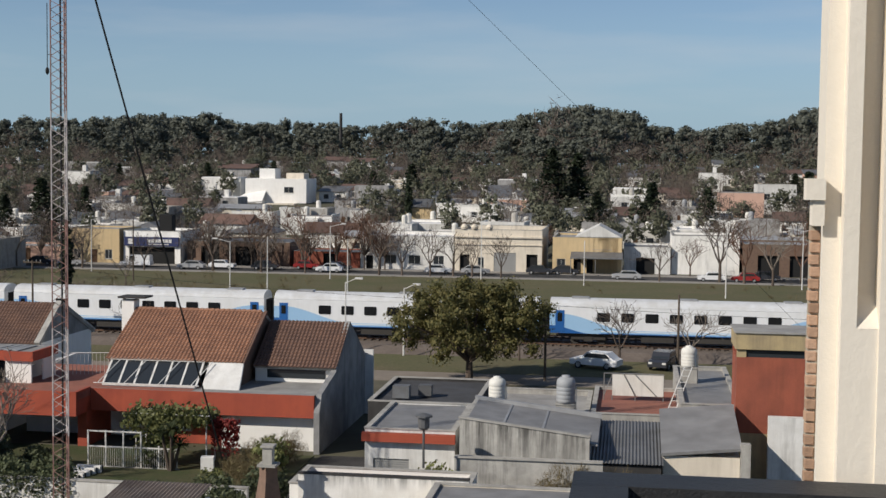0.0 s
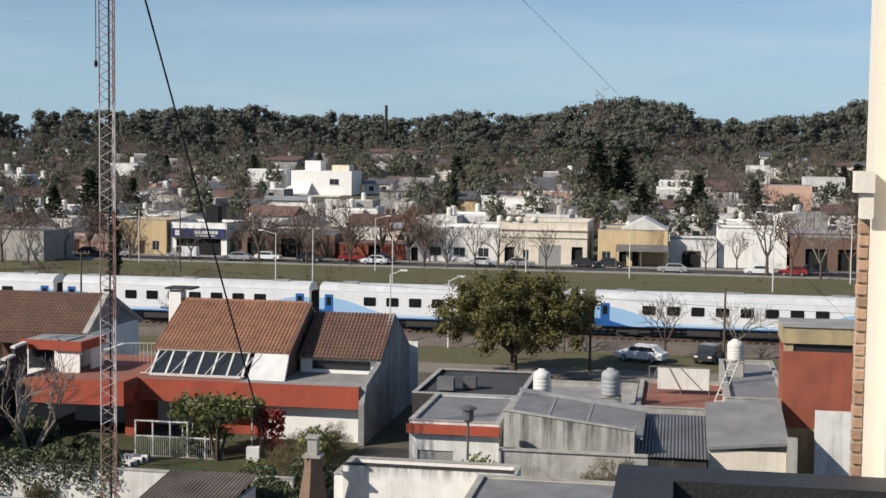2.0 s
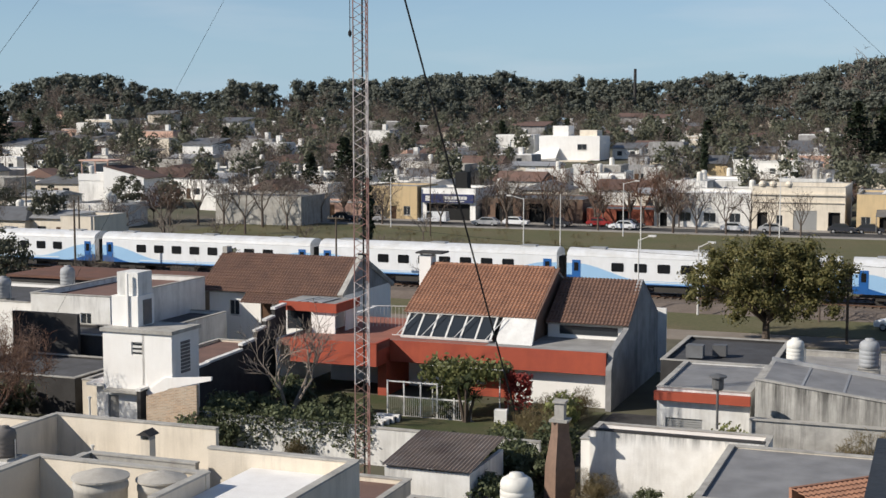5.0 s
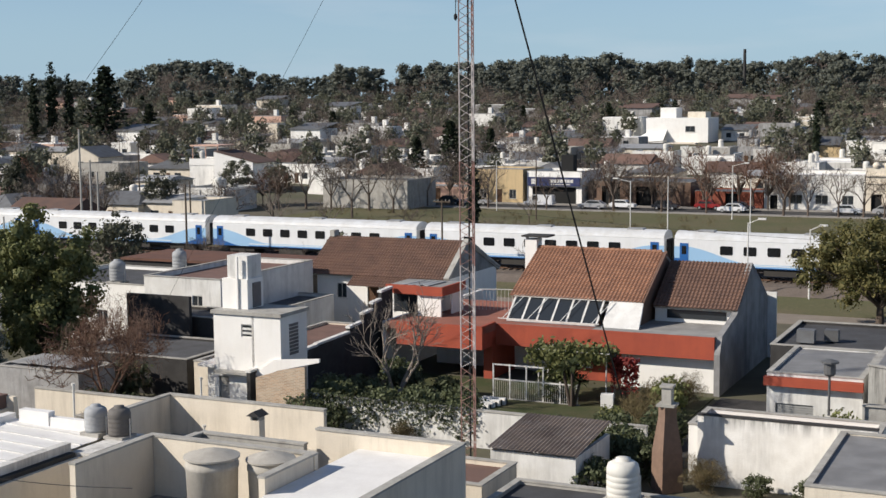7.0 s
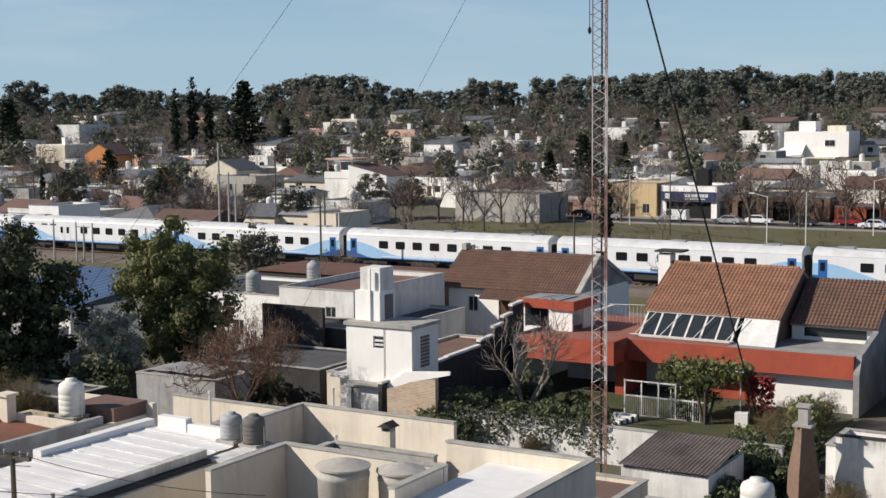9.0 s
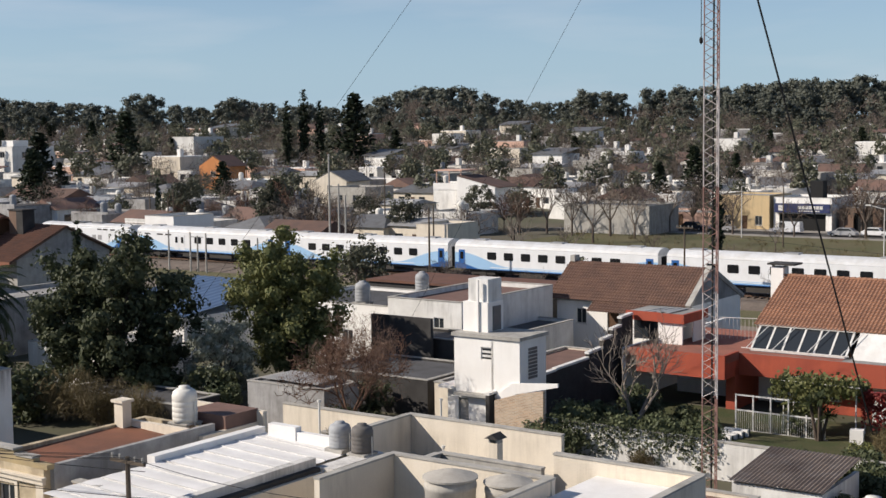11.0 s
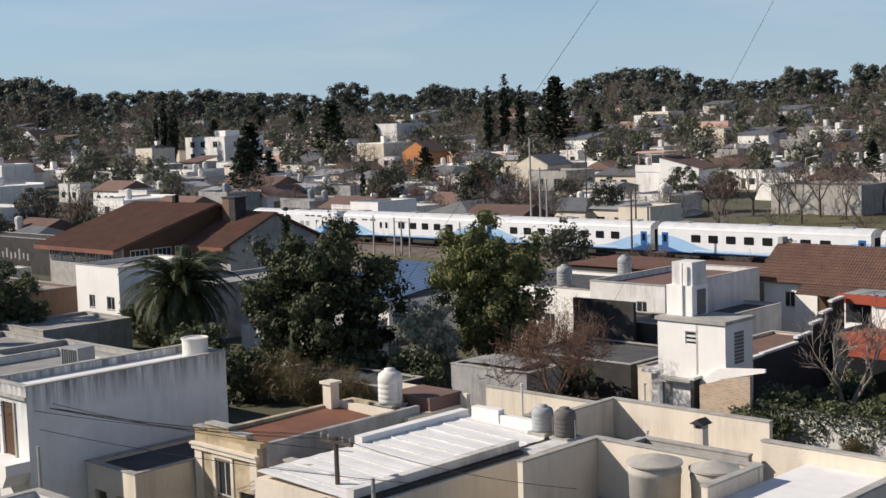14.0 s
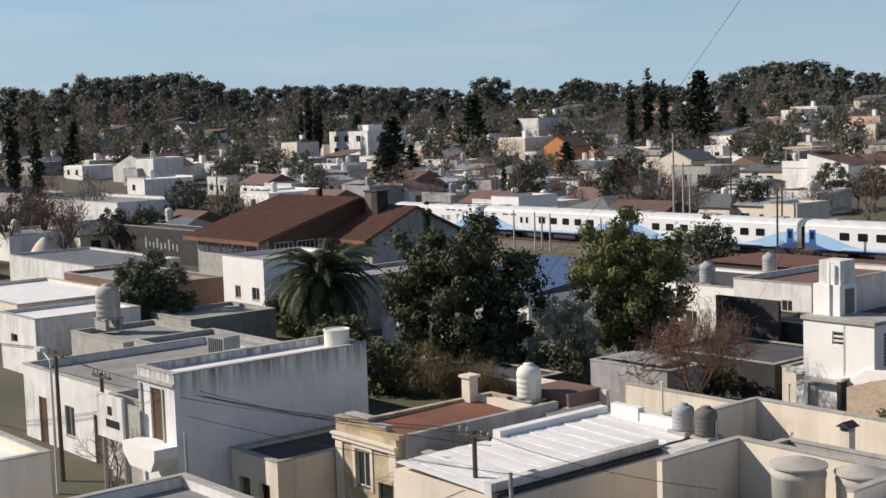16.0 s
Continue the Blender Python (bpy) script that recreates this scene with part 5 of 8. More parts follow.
# ochre facade house and the big white house
def ochre_house():
    ob = thing("ochre_house", -46.4, 32.4, 0, 0, "old ochre house with a broken cornice and rusty roof", "house")
    part("wall", walls_with_openings(0, 4.2, 0, 9.0, 0, 4.6, 0.3, [(1.9, 2.2, 1.0, 1.5), (3.4, 0, 1.0, 2.6)]), "ochre", ob)
    part("side_wall", boxes((4.2, 4.45, 0.3, 9.0, 0, 4.75)), "grey", ob)
    part("cornice", boxes((-0.1, 4.3, -0.15, 0.0, 4.0, 4.2), (-0.15, 4.35, -0.22, 0.0, 4.2, 4.3)), "cream", ob)
    part("attic", boxes((0, 0.8, 0.0, 0.3, 4.6, 4.9), (0.8, 2.4, 0.0, 0.35, 4.6, 5.15), (2.4, 3.6, 0.0, 0.3, 4.6, 4.95), (3.6, 4.45, -0.02, 0.35, 4.6, 4.8)), "mustard", ob, "blackened broken attic blocks")
    part("attic_coping", boxes((-0.05, 0.85, -0.06, 0.36, 4.9, 4.98), (0.8, 2.45, -0.07, 0.4, 5.15, 5.23), (2.46, 3.6, -0.06, 0.36, 4.95, 5.03)), "grey_stained", ob)
    part("corner_band", boxes((0.0, 0.5, -0.06, -0.002, 0, 3.98)), "cream", ob)
    part("corner_band", boxes((3.75, 4.2, -0.06, -0.002, 2.7, 3.98)), "cream", ob)
    window(ob, 1.9, 2.26, 0.88, 1.38, 0.12)
    part("door", boxes((2.92, 3.88, 0.1, 0.15, 0, 2.58)), "dark", ob)
    part("window_surround", boxes((1.2, 1.38, -0.05, 0.05, 2.1, 3.8), (2.42, 2.6, -0.05, 0.05, 2.1, 3.8), (1.2, 2.6, -0.06, 0.05, 3.8, 3.98)), "cream", ob)
    bm = bmesh.new()
    slab(bm, (0.3, 0.4, 4.4), (4.2, 0.4, 4.2), (4.2, 7.5, 4.3), (0.3, 7.5, 4.5), 0.08)
    part("roof", bm, "rust_roof", ob)
    part("rear_parapet", boxes((0.2, 4.3, 7.5, 7.75, 4.0, 4.75), (0.2, 0.75, 7.0, 7.5, 4.3, 5.6), (0.1, 0.85, 6.9, 7.6, 5.6, 5.72)), "cream", ob)
    part("rear_roof", boxes((0.3, 4.2, 7.75, 11.5, 3.9, 4.05), (2.0, 4.6, 9.5, 11.6, 4.05, 5.0)), "roof_brown", ob)
    part("rear_wall", boxes((-0.2, 5.0, 11.5, 11.75, 0, 4.9), (4.45, 4.7, 8.0, 11.5, 0, 4.4)), "cream", ob)


ochre_house()
wh = flat_house("white_house", -53.8, -50.5, 27.0, 37.2, 7.0, "white_rain", "roof_white", 0.3, "tall white house with a long rain-stained blind side wall",
                [(1.6, 3.9, 1.0, 2.3, "door")])
bm = bmesh.new()
prism(bm, [(0.4, 3.9), (0.4, 3.45), (1.0, 2.9), (2.9, 2.9), (3.3, 3.45), (3.3, 3.9)], -1.1, -0.002)
part("balcony", bm, "white", wh, "boxy white balcony front")
part("door_frame", boxes((0.2, 0.4, -0.08, 0.0, 3.9, 6.3)), "cement", wh)
part("door_frame", boxes((2.2, 2.35, -0.06, 0.0, 3.9, 6.25)), "cement", wh)
part("cornice", boxes((-0.1, 3.4, -0.12, -0.045, 6.45, 6.6)), "cement", wh)
sg = thing("street_sign", -56.4, 26.2, 0, 0, "white street sign board with a dark emblem", "sign")
part("panel", boxes((0, 2.5, 0, 0.12, 3.6, 5.6)), "white_old", sg)
part("emblem", boxes((0.9, 2.2, -0.02, -0.004, 4.15, 4.5), (1.1, 1.5, -0.02, -0.004, 4.7, 5.1)), "dark", sg)
part("post", boxes((0.1, 0.25, 0.12, 0.27, 0, 5.5)), "metal", sg)
part("post", boxes((2.2, 2.35, 0.12, 0.27, 0, 5.5)), "metal", sg)
bm = bmesh.new()
lathe(bm, [(0.6, 0), (0.6, 0.92), (0.64, 0.93), (0.64, 1.0), (0.56, 1.0), (0.54, 0.95), (0.05, 0.98)], 26)
solid("water_tank", bm, "tank_white", -51.6, 36.3, 6.7, label="plain white round drum tank at the end of the roof", category="water tank", group="water tanks")
cu = thing("cooling_unit", -67.9, 38.6, 3.85, 8, "grey ribbed cooling unit on the flat roof", "cooling unit")
part("body", boxes((0, 1.5, 0, 1.2, 0.1, 1.5)), "zinc", cu)
for k in range(7):
    part("rib", boxes((0.12 + 0.19 * k, 0.2 + 0.19 * k, -0.05, -0.002, 0.2, 1.4)), "zinc_dark", cu)
for x in (0.1, 1.2):
    part("foot", boxes((x, x + 0.2, 0.1, 1.1, 0, 0.1)), "metal", cu)
plastic_tank(-56.5, 35.2, 4.3, 0.62, 1.3, "tank_grey", "pale grey corrugated water tank", 0.1)
flat_house("low_house", -62.0, -54.0, 29.5, 39.0, 4.2, "cement", "roof_grey", 0.35, "low cement-rendered row house with flat roof")
flat_house("row_house", -74.0, -62.2, 30.0, 42.0, 4.2, "white_old", "roof_grey", 0.4, "white row house with street doors", [(2.5, 0, 1.1, 2.6, "door"), (6.0, 0.9, 1.2, 1.7, "window"), (9.5, 0, 1.1, 2.6, "door")])
flat_house("shop_house", -50.3, -46.6, 29.5, 36.0, 3.4, "cream", "roof_dark", 0.15, "low cream shop with a dark roof", [(1.0, 0, 0.9, 2.3, "open"), (2.6, 0, 0.9, 2.3, "open")])
flat_house("corner_roof", -39.4, -30.0, 8.0, 21.3, 5.9, "white_old", "membrane", 0.35, "flat grey roof with a white painted parapet")
flat_house("cream_block", -56.0, -45.4, 8.0, 19.2, 6.0, "cream", "roof_white", 0.4, "cream block with a pale flat roof")
flat_house("white_box_house", -97.0, -90.6, 37.8, 46.0, 4.2, "white_old", "roof_white", 0.2, "small white box-shaped house with a pale roof", [(2.5, 2.2, 1.2, 0.6, "open")])

# ---------------------------------------------------------------- buildings on the right
mr = flat_house("membrane_roof_house", -13.7, -8.95, 68.0, 76.0, 3.65, "white_old", "membrane", 0.08, "low house with a silvery patched membrane roof and red eave",
                [(1.4, 0, 1.9, 2.1, "shutter")])
part("eave_band", boxes((-0.1, 4.8, -0.4, -0.045, 3.05, 3.5)), "red", mr, "faded red eave band")
# dark wall and roof colours replace a shadow the sun doesn't cast here
mr2 = flat_house("rear_roof_house", -15.4, -8.95, 77.3, 86.5, 3.4, "dark_render", "roof_dark", 0.15, "rear block with wall and roof painted dark for shade")
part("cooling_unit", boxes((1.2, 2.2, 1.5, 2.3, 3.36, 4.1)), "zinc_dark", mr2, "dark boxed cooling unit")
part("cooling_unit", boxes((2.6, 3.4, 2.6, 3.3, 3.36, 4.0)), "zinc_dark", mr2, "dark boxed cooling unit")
# near-black slab gives the alley its shade as colour
solid("side_yard", boxes((-18.2, -13.8, 61.5, 77.2, -0.1, 0.035)), "dark_render", 0, 0, label="side yard slab painted dark for alley shade", category="yard", kind="structure")


def stained_shed():
    ob = thing("stained_shed", -8.45, 66.0, 0.15, 0, "cement shed with black rain stains and a felt roof", "shed")
    bm = bmesh.new()
    prism(bm, [(0, 0), (0, 4.62), (6.5, 3.88), (6.5, 0)], 0, 0.2)
    part("front_wall", bm, "shed_rain", ob)
    part("side_wall", boxes((0, 0.2, 0.2, 6.0, 0, 4.3)), "grey_stained", ob)
    part("side_wall", boxes((6.3, 6.5, 0.2, 6.0, 0, 3.6)), "grey_stained", ob)
    bm = bmesh.new()
    slab(bm, (0.2, 0.25, 4.3), (6.9, 0.25, 3.5), (6.9, 6.6, 3.62), (0.2, 6.6, 4.42), 0.1)
    part("roof", bm, "membrane", ob, "grey felt roof with seams")
    bm = bmesh.new()
    slab(bm, (2.0, 0.6, 4.12), (2.12, 0.6, 4.11), (2.12, 6.5, 4.22), (2.0, 6.5, 4.24), 0.05)
    slab(bm, (4.0, 0.6, 3.88), (4.12, 0.6, 3.86), (4.12, 6.5, 3.98), (4.0, 6.5, 4.0), 0.05)
    part("seam", bm, "zinc", ob)
    bm = bmesh.new()
    slab(bm, (-0.05, -0.06, 4.7), (6.55, -0.06, 3.95), (6.55, 0.26, 3.95), (-0.05, 0.26, 4.7), 0.08)
    part("coping", bm, "cement", ob)
    bm = bmesh.new()
    prism(bm, [(0.0, 0), (0.0, 4.62), (6.95, 3.85), (6.95, 0)], 6.6, 6.85)
    part("rear_kerb", bm, "zinc", ob)
    part("plinth", boxes((-0.1, 7.2, -1.1, -0.85, 0, 2.85)), "grey_stained", ob, "low brown-stained yard wall")
    part("plinth_coping", boxes((-0.1, 7.2, -1.2, -0.8, 2.852, 2.93)), "cement", ob)


stained_shed()


def sheet_shed(u0, u1, v0, v1, z0, z1, mat, wall, label):
    ob = thing("lean_to", u0, v0, 0, 0, label, "shed")
    w, d = u1 - u0, v1 - v0
    part("wall", boxes((0, w, 0.1, 0.3, 0, z0 - 0.12), (0, 0.2, 0.3, d, 0, z0 - 0.12), (w - 0.2, w, 0.3, d, 0, z0 - 0.12)), wall, ob)
    bm = bmesh.new()
    waved(bm, (-0.1, -0.1, z0), (w + 0.1, -0.1, z0), (-0.1, d, z1), 0.18, 0.03, 0, seg=4)
    part("roof", bm, mat, ob)
    return ob


sheet_shed(-2.1, 1.6, 66.5, 73.6, 2.7, 3.5, "zinc_dark", "dark_render", "lean-to with a dark corrugated sheet roof")
fs = thing("felt_roof_shed", 1.7, 67.5, 0, 0, "pale shed with a sloping grey felt roof", "shed")
part("wall", boxes((0, 3.8, 0.1, 6.8, 0, 2.95)), "cream", fs)
bm = bmesh.new()
slab(bm, (-0.1, -0.1, 3.1), (3.9, -0.1, 3.5), (3.9, 6.9, 4.5), (-0.1, 6.9, 4.1), 0.15)
part("roof", bm, "membrane", fs)
part("wall_fan", boxes((3.1, 3.4, 0.0, 0.1, 1.2, 1.9)), "dark", fs)
part("pier", boxes((3.82, 4.3, -0.2, 0.4, 0, 3.7)), "cement", fs)


def red_building():
    ob = thing("red_wall_building", 5.75, 74.5, 0, 0, "two-storey building with a faded red blind wall", "building")
    part("front_wall", boxes((0, 8, 0, 0.25, 2.9, 7.1)), "red_wall", ob)
    part("side_wall", boxes((0, 0.25, 0.25, 3, 0, 7.1)), "red_wall", ob)
    part("rear_wall", boxes((0, 8, 3, 3.2, 0, 7.54)), "red_wall", ob)
    part("lower_wall", boxes((0, 8, 0.02, 0.25, 0, 2.9)), "mustard", ob)
    part("window_band", boxes((0.5, 8, 0.1, 0.2, 7.1, 7.5)), "glass", ob)
    part("pier", boxes((0, 0.5, 0.0, 0.25, 7.1, 7.5)), "mustard", ob)
    part("cornice", boxes((-0.1, 8, -0.15, 3.2, 7.55, 8.45)), "mustard", ob)
    part("roof", boxes((-0.15, 8.1, -0.25, 3.3, 8.45, 8.55)), "roof_grey", ob)


red_building()
solid("white_gate_wall", boxes((0, 3.2, 0, 0.5, 0, 4.1)), "white_old", 7.4, 73.0, label="rough whitewashed garden wall pier", category="wall")
flat_house("terrace_block", -2.2, 3.6, 76.5, 86.0, 3.3, "cement", "roof_red", 0.15, "low block with a red-brown roof terrace")
flat_house("grey_roof_block", 2.8, 6.2, 75.5, 90.0, 4.2, "cement", "membrane", 0.2, "narrow block with a grey felt roof")
flat_house("back_sheds", -9.5, -2.4, 78.0, 86.0, 3.0, "cement", "roof_grey", 0.3, "grey sheds behind the tanks")
plastic_tank(-7.7, 77.2, 3.0, 0.5, 1.4, "tank_white", "dirty white plastic water tank", 0.75)
plastic_tank(-3.7, 77.2, 3.0, 0.55, 1.6, "tank_grey", "grey plastic water tank on blocks", 0.75)
plastic_tank(3.6, 84.6, 4.0, 0.5, 1.3, "tank_white", "white plastic water tank on a tall stand", 1.0)


def billboard():
    ob = thing("billboard", -1.6, 82.0, 3.15, 0, "white sheet billboard seen from behind on a steel frame", "billboard")
    part("panel", boxes((0.5, 3.6, 0, 0.06, 0.3, 1.6)), "tank_white", ob)
    bm = bmesh.new()
    for a, b in (((0, 0.1, 0), (0, 0.1, 1.65)), ((0, 0.1, 1.65), (3.6, 0.1, 1.65)), ((0, 0.1, 0.3), (0.5, 0.1, 1.6)), ((1.2, -0.05, 1.6), (1.9, -0.05, 0.3)), ((3.6, 0.1, 0), (3.6, 0.1, 1.65)),
                 ((1.9, -0.05, 1.6), (3.2, -0.05, 0.3)), ((0.5, 0.1, 0), (0.5, 0.1, 0.3)), ((1.9, 0.1, 0), (1.9, 0.1, 0.3))):
        rod(bm, a, b, 0.035, n=5)
    part("frame", bm, "metal", ob)


billboard()


def ladder():
    ob = thing("ladder", 2.2, 79.0, 3.2, 0, "steel ladder leaning against the roof edge", "ladder")
    for x in (0, 0.45):
        bm = bmesh.new()
        rod(bm, (x, 0, 0), (x + 1.0, 2.0, 2.3), 0.035, n=5)
        part("side_rail", bm, "metal_white", ob)
    for k in range(7):
        f = (k + 0.5) / 7
        bm = bmesh.new()
        rod(bm, (f, 2 * f, 2.3 * f), (f + 0.45, 2 * f, 2.3 * f), 0.022, n=5)
        part("rung", bm, "metal_white", ob)


ladder()

# ---------------------------------------------------------------- front yards below
wall_run("garden_wall", [(-37.6, 61.2, -18.0, 61.2, 1.9)], "white_old", "cement", "rough whitewashed garden wall")
wall_run("white_yard_wall", [(-15.0, 59.2, -7.1, 59.2, 3.25)], "white_yard", "dark_render", "bright white yard wall")
# earth slab added to darken ground that lies in shade
solid("back_yard", boxes((-62, -40.5, 54.6, 64.6, -0.1, 0.035)), "soil", 0, 0, label="earth slab standing in for the shaded back yards", category="yard", kind="structure")
solid("lawn", boxes((-38, -18.6, 61.4, 77.0, -0.1, 0.03)), "lawn", 0, 0, label="patchy garden lawn", category="lawn", kind="structure")
flat_house("yard_room", -15.5, -7.2, 59.4, 63.0, 2.7, "white", "tile_brown", 0.2, "white yard rooms with a brown roof")
sheet_shed(-22.9, -18.9, 53.4, 58.2, 2.3, 2.8, "weathered", "white_old", "garden shed with a weathered brown corrugated roof")


def brick_chimney():
    ob = thing("barbecue_chimney", -16.0, 57.6, 0, 0, "tapering brick barbecue chimney with a cap", "chimney")
    bm = bmesh.new()
    lathe(bm, [(0.75, 0), (0.7, 1.8), (0.42, 3.4), (0.42, 3.9)], 4)
    part("shaft", bm, "brick_chim", ob)
    part("cap", boxes((-0.42, 0.42, -0.42, 0.42, 3.9, 4.0), (-0.22, 0.22, -0.22, 0.22, 4.0, 4.75), (-0.3, 0.3, -0.3, 0.3, 4.75, 4.85)), "cement", ob)


brick_chimney()


def garden_fence():
    ob = thing("garden_fence", -30.6, 72.0, 0.03, 0, "white steel garden fence with mesh panels", "fence")
    for k in range(6):
        part("post", boxes((k * 1.05 - 0.04, k * 1.05 + 0.04, -0.04, 0.04, 0, 2.1 if k < 4 else 1.3)), "metal_white", ob)
    for k in range(5):
        part("rail", boxes((k * 1.05 + 0.04, k * 1.05 + 1.01, -0.02, 0.02, 1.12, 1.2)), "metal_white", ob)
        for j in range(7):
            x = k * 1.05 + 0.14 + j * 0.13
            bm = bmesh.new()
            rod(bm, (x, 0, 0.05), (x, 0, 1.12), 0.014, n=4)
            part("picket", bm, "metal_white", ob)
        if k < 3:
            part("top_rail", boxes((k * 1.05 + 0.04, k * 1.05 + 1.01, -0.02, 0.02, 2.0, 2.08)), "metal_white", ob)
    part("plinth", boxes((-0.1, 5.4, -0.06, 0.06, -0.1, 0.04)), "cement", ob)


garden_fence()


def garden_steps():
    ob = thing("garden_steps", -31.4, 68.2, 0.03, 0, "striped white-edged garden steps", "steps")
    for k in range(6):
        part("step", boxes((0.15 * k, 1.4 + 0.15 * k, k * 0.45, k * 0.45 + 0.24, 0, 0.14 + 0.05 * k)), "white", ob)
        part("riser", boxes((0.15 * k, 1.4 + 0.15 * k, k * 0.45 + 0.242, k * 0.45 + 0.448, 0, 0.10 + 0.05 * k)), "dark_render", ob)


garden_steps()
solid("garden_box", boxes((-0.36, 0.36, -0.3, 0.3, 0.02, 0.8)), "white", -23.6, 72.2, 0.02, 12, label="white metal box standing on the lawn", category="box")


def pergola():
    ob = thing("pergola", -28.2, 73.2, 0.03, 0, "white steel pergola overgrown with leaves", "pergola")
    for x in (0, 4.2):
        for y in (0, 1.6):
            bm = bmesh.new()
            rod(bm, (x, y, 0), (x, y, 2.9), 0.04)
            part("post", bm, "metal_white", ob)
    for y in (0, 1.6):
        bm = bmesh.new()
        rod(bm, (-0.2, y, 2.9), (4.4, y, 2.9), 0.035)
        part("beam", bm, "metal_white", ob)
    g = np.random.default_rng(8)
    pts = np.stack([g.uniform(-0.6, 4.4, 2600), g.uniform(-0.7, 1.9, 2600), 2.7 + g.normal(0, 0.28, 2600)], 1)
    pts = np.concatenate([pts, np.stack([g.normal(1.6, 0.7, 800), g.normal(-0.3, 0.35, 800), g.uniform(1.0, 2.8, 800)], 1)])
    part_of("climber", mesh_np("climber", *leaf_quads(g, pts, 0.2, 0.2)), "leaf_green", ob)


pergola()
plastic_tank(-14.7, 46.9, 2.5, 0.62, 1.5, "tank_white", "white plastic water tank on a dark flat roof", 0.3)
flat_house("blue_grey_roof_house", -19.6, -9.6, 36.0, 48.5, 2.5, "cement", "roof_dark", 0.12, "low building with a dark blue-grey flat roof")


def yucca(u, v, h, label):
    g = np.random.default_rng(33)
    ob = thing("yucca", u, v, 0.03, 0, label, "plant")
    bm = bmesh.new()
    tops = []
    for k in range(4):
        a = k * 1.7
        e = Vector((math.cos(a) * 0.5, math.sin(a) * 0.5, h * (0.55 + 0.13 * k)))
        rod(bm, (0.1 * math.cos(a), 0.1 * math.sin(a), -0.05), e, 0.12, 0.08, 7)
        tops.append(e)
    part("stem", bm, "bark", ob)
    vs, fs = [], []
    for e in tops:
        for j in range(60):
            a, up, ln = g.uniform(0, 6.28), g.uniform(-0.5, 1.0), g.uniform(0.6, 0.95)
            d = Vector((math.cos(a), math.sin(a), up)).normalized() * ln
            s = Vector((-math.sin(a), math.cos(a), 0)) * 0.035
            b = len(vs)
            m = e + d * 0.6
            vs += [e - s, e + s, m + s * 1.2, m - s * 1.2, e + d + Vector((0, 0, -0.12)) + s * 0.1, e + d + Vector((0, 0, -0.12)) - s * 0.1]
            fs += [(b, b + 1, b + 2, b + 3), (b + 3, b + 2, b + 4, b + 5)]
    part_of("leaves", mesh_np("leaves", np.array([tuple(p) for p in vs]), np.array(fs)), "leaf_palm", ob)


yucca(-25.6, 71.8, 2.6, "spiky-leaved yucca beside the garden pergola")


def climber(name, u0, u1, v, z0, z1, n, leaf, mat, label, deep=0.16):
    """Leaves matted over a wall, thicker above and with an uneven lower edge."""
    g = np.random.default_rng(int(abs(u0) * 10))
    x = g.uniform(u0, u1, n)
    hang = z0 + (z1 - z0) * (0.35 + 0.3 * np.sin(x * 2.1) + 0.2 * np.sin(x * 5.3 + 1)) * g.uniform(0.2, 1.0, n)
    z = z1 - (z1 - hang) * g.uniform(0, 1, n) ** 1.3
    pts = np.stack([x, v + g.normal(0, deep, n), z + g.normal(0, 0.06, n)], 1)
    ob = part_of(name, mesh_np(name, *leaf_quads(g, pts, leaf, 0.1)), mat)
    ob.matrix_world = GRID
    tagged(ob, label, "climber", "", "stuff")


climber("ivy", -37.4, -26.8, 61.0, 0.3, 2.2, 3200, 0.12, "leaf_dark", "dark ivy matted over the whitewashed garden wall")
climber("red_climber", -23.9, -22.3, 73.9, 0.1, 2.6, 1500, 0.13, "leaf_red", "dark red creeper under the eave")


def roof_vent(u, v, z, h):
    ob = thing("roof_chimney", u, v, z, 0, "small cream chimney with a pitched cement cap", "chimney")
    part("shaft", boxes((-0.22, 0.22, -0.22, 0.22, 0, h)), "cream", ob)
    for x in (-0.18, 0.18):
        part("cap_leg", boxes((x - 0.05, x + 0.05, -0.2, 0.2, h, h + 0.2)), "cement", ob)
    bm = bmesh.new()
    prism(bm, [(-0.36, h + 0.2), (0, h + 0.42), (0.36, h + 0.2)], -0.36, 0.36)
    part("cap", bm, "dark_render", ob)


roof_vent(-30.85, 47.0, 2.2, 2.0)


def vent_pipe(u, v, z, h):
    bm = bmesh.new()
    rod(bm, (0, 0, 0), (0, 0, h), 0.05, n=8)
    rod(bm, (0, 0, h), (0, 0, h + 0.1), 0.09, n=8)
    solid("vent_pipe", bm, "tank_white", u, v, z, label="short white plastic vent pipe on the roof", category="pipe")


vent_pipe(-34.6, 48.4, 2.2, 1.0)
vent_pipe(-39.0, 45.0, 3.0, 2.4)
vent_pipe(-38.0, 53.0, 0.0, 4.2)
bm = bmesh.new()
rod(bm, (0, 0, 0), (0, 0, 1.9), 0.06, n=8)
lathe(bm, [(0.2, 1.9), (0.28, 2.0), (0.28, 2.5), (0.42, 2.52), (0.42, 2.6), (0.1, 2.7)], 10)
solid("flue_cowl", bm, "zinc_dark", -9.9, 63.6, 2.7, label="grey metal flue with a rotating cowl", category="flue")
gr = flat_house("grey_felt_roof", -8.6, -1.0, 50.0, 59.0, 3.1, "cream", "membrane", 0.06, "low building with a grey felt roof and cable")
lr = thing("lean_to_roof", -5.1, 51.0, 0, 45.6, "small lean-to with an orange clay tile roof", "roof")
part("wall", boxes((0.1, 5.9, -2.3, -0.1, 3.05, 3.12)), "cement", lr)
bm = bmesh.new()
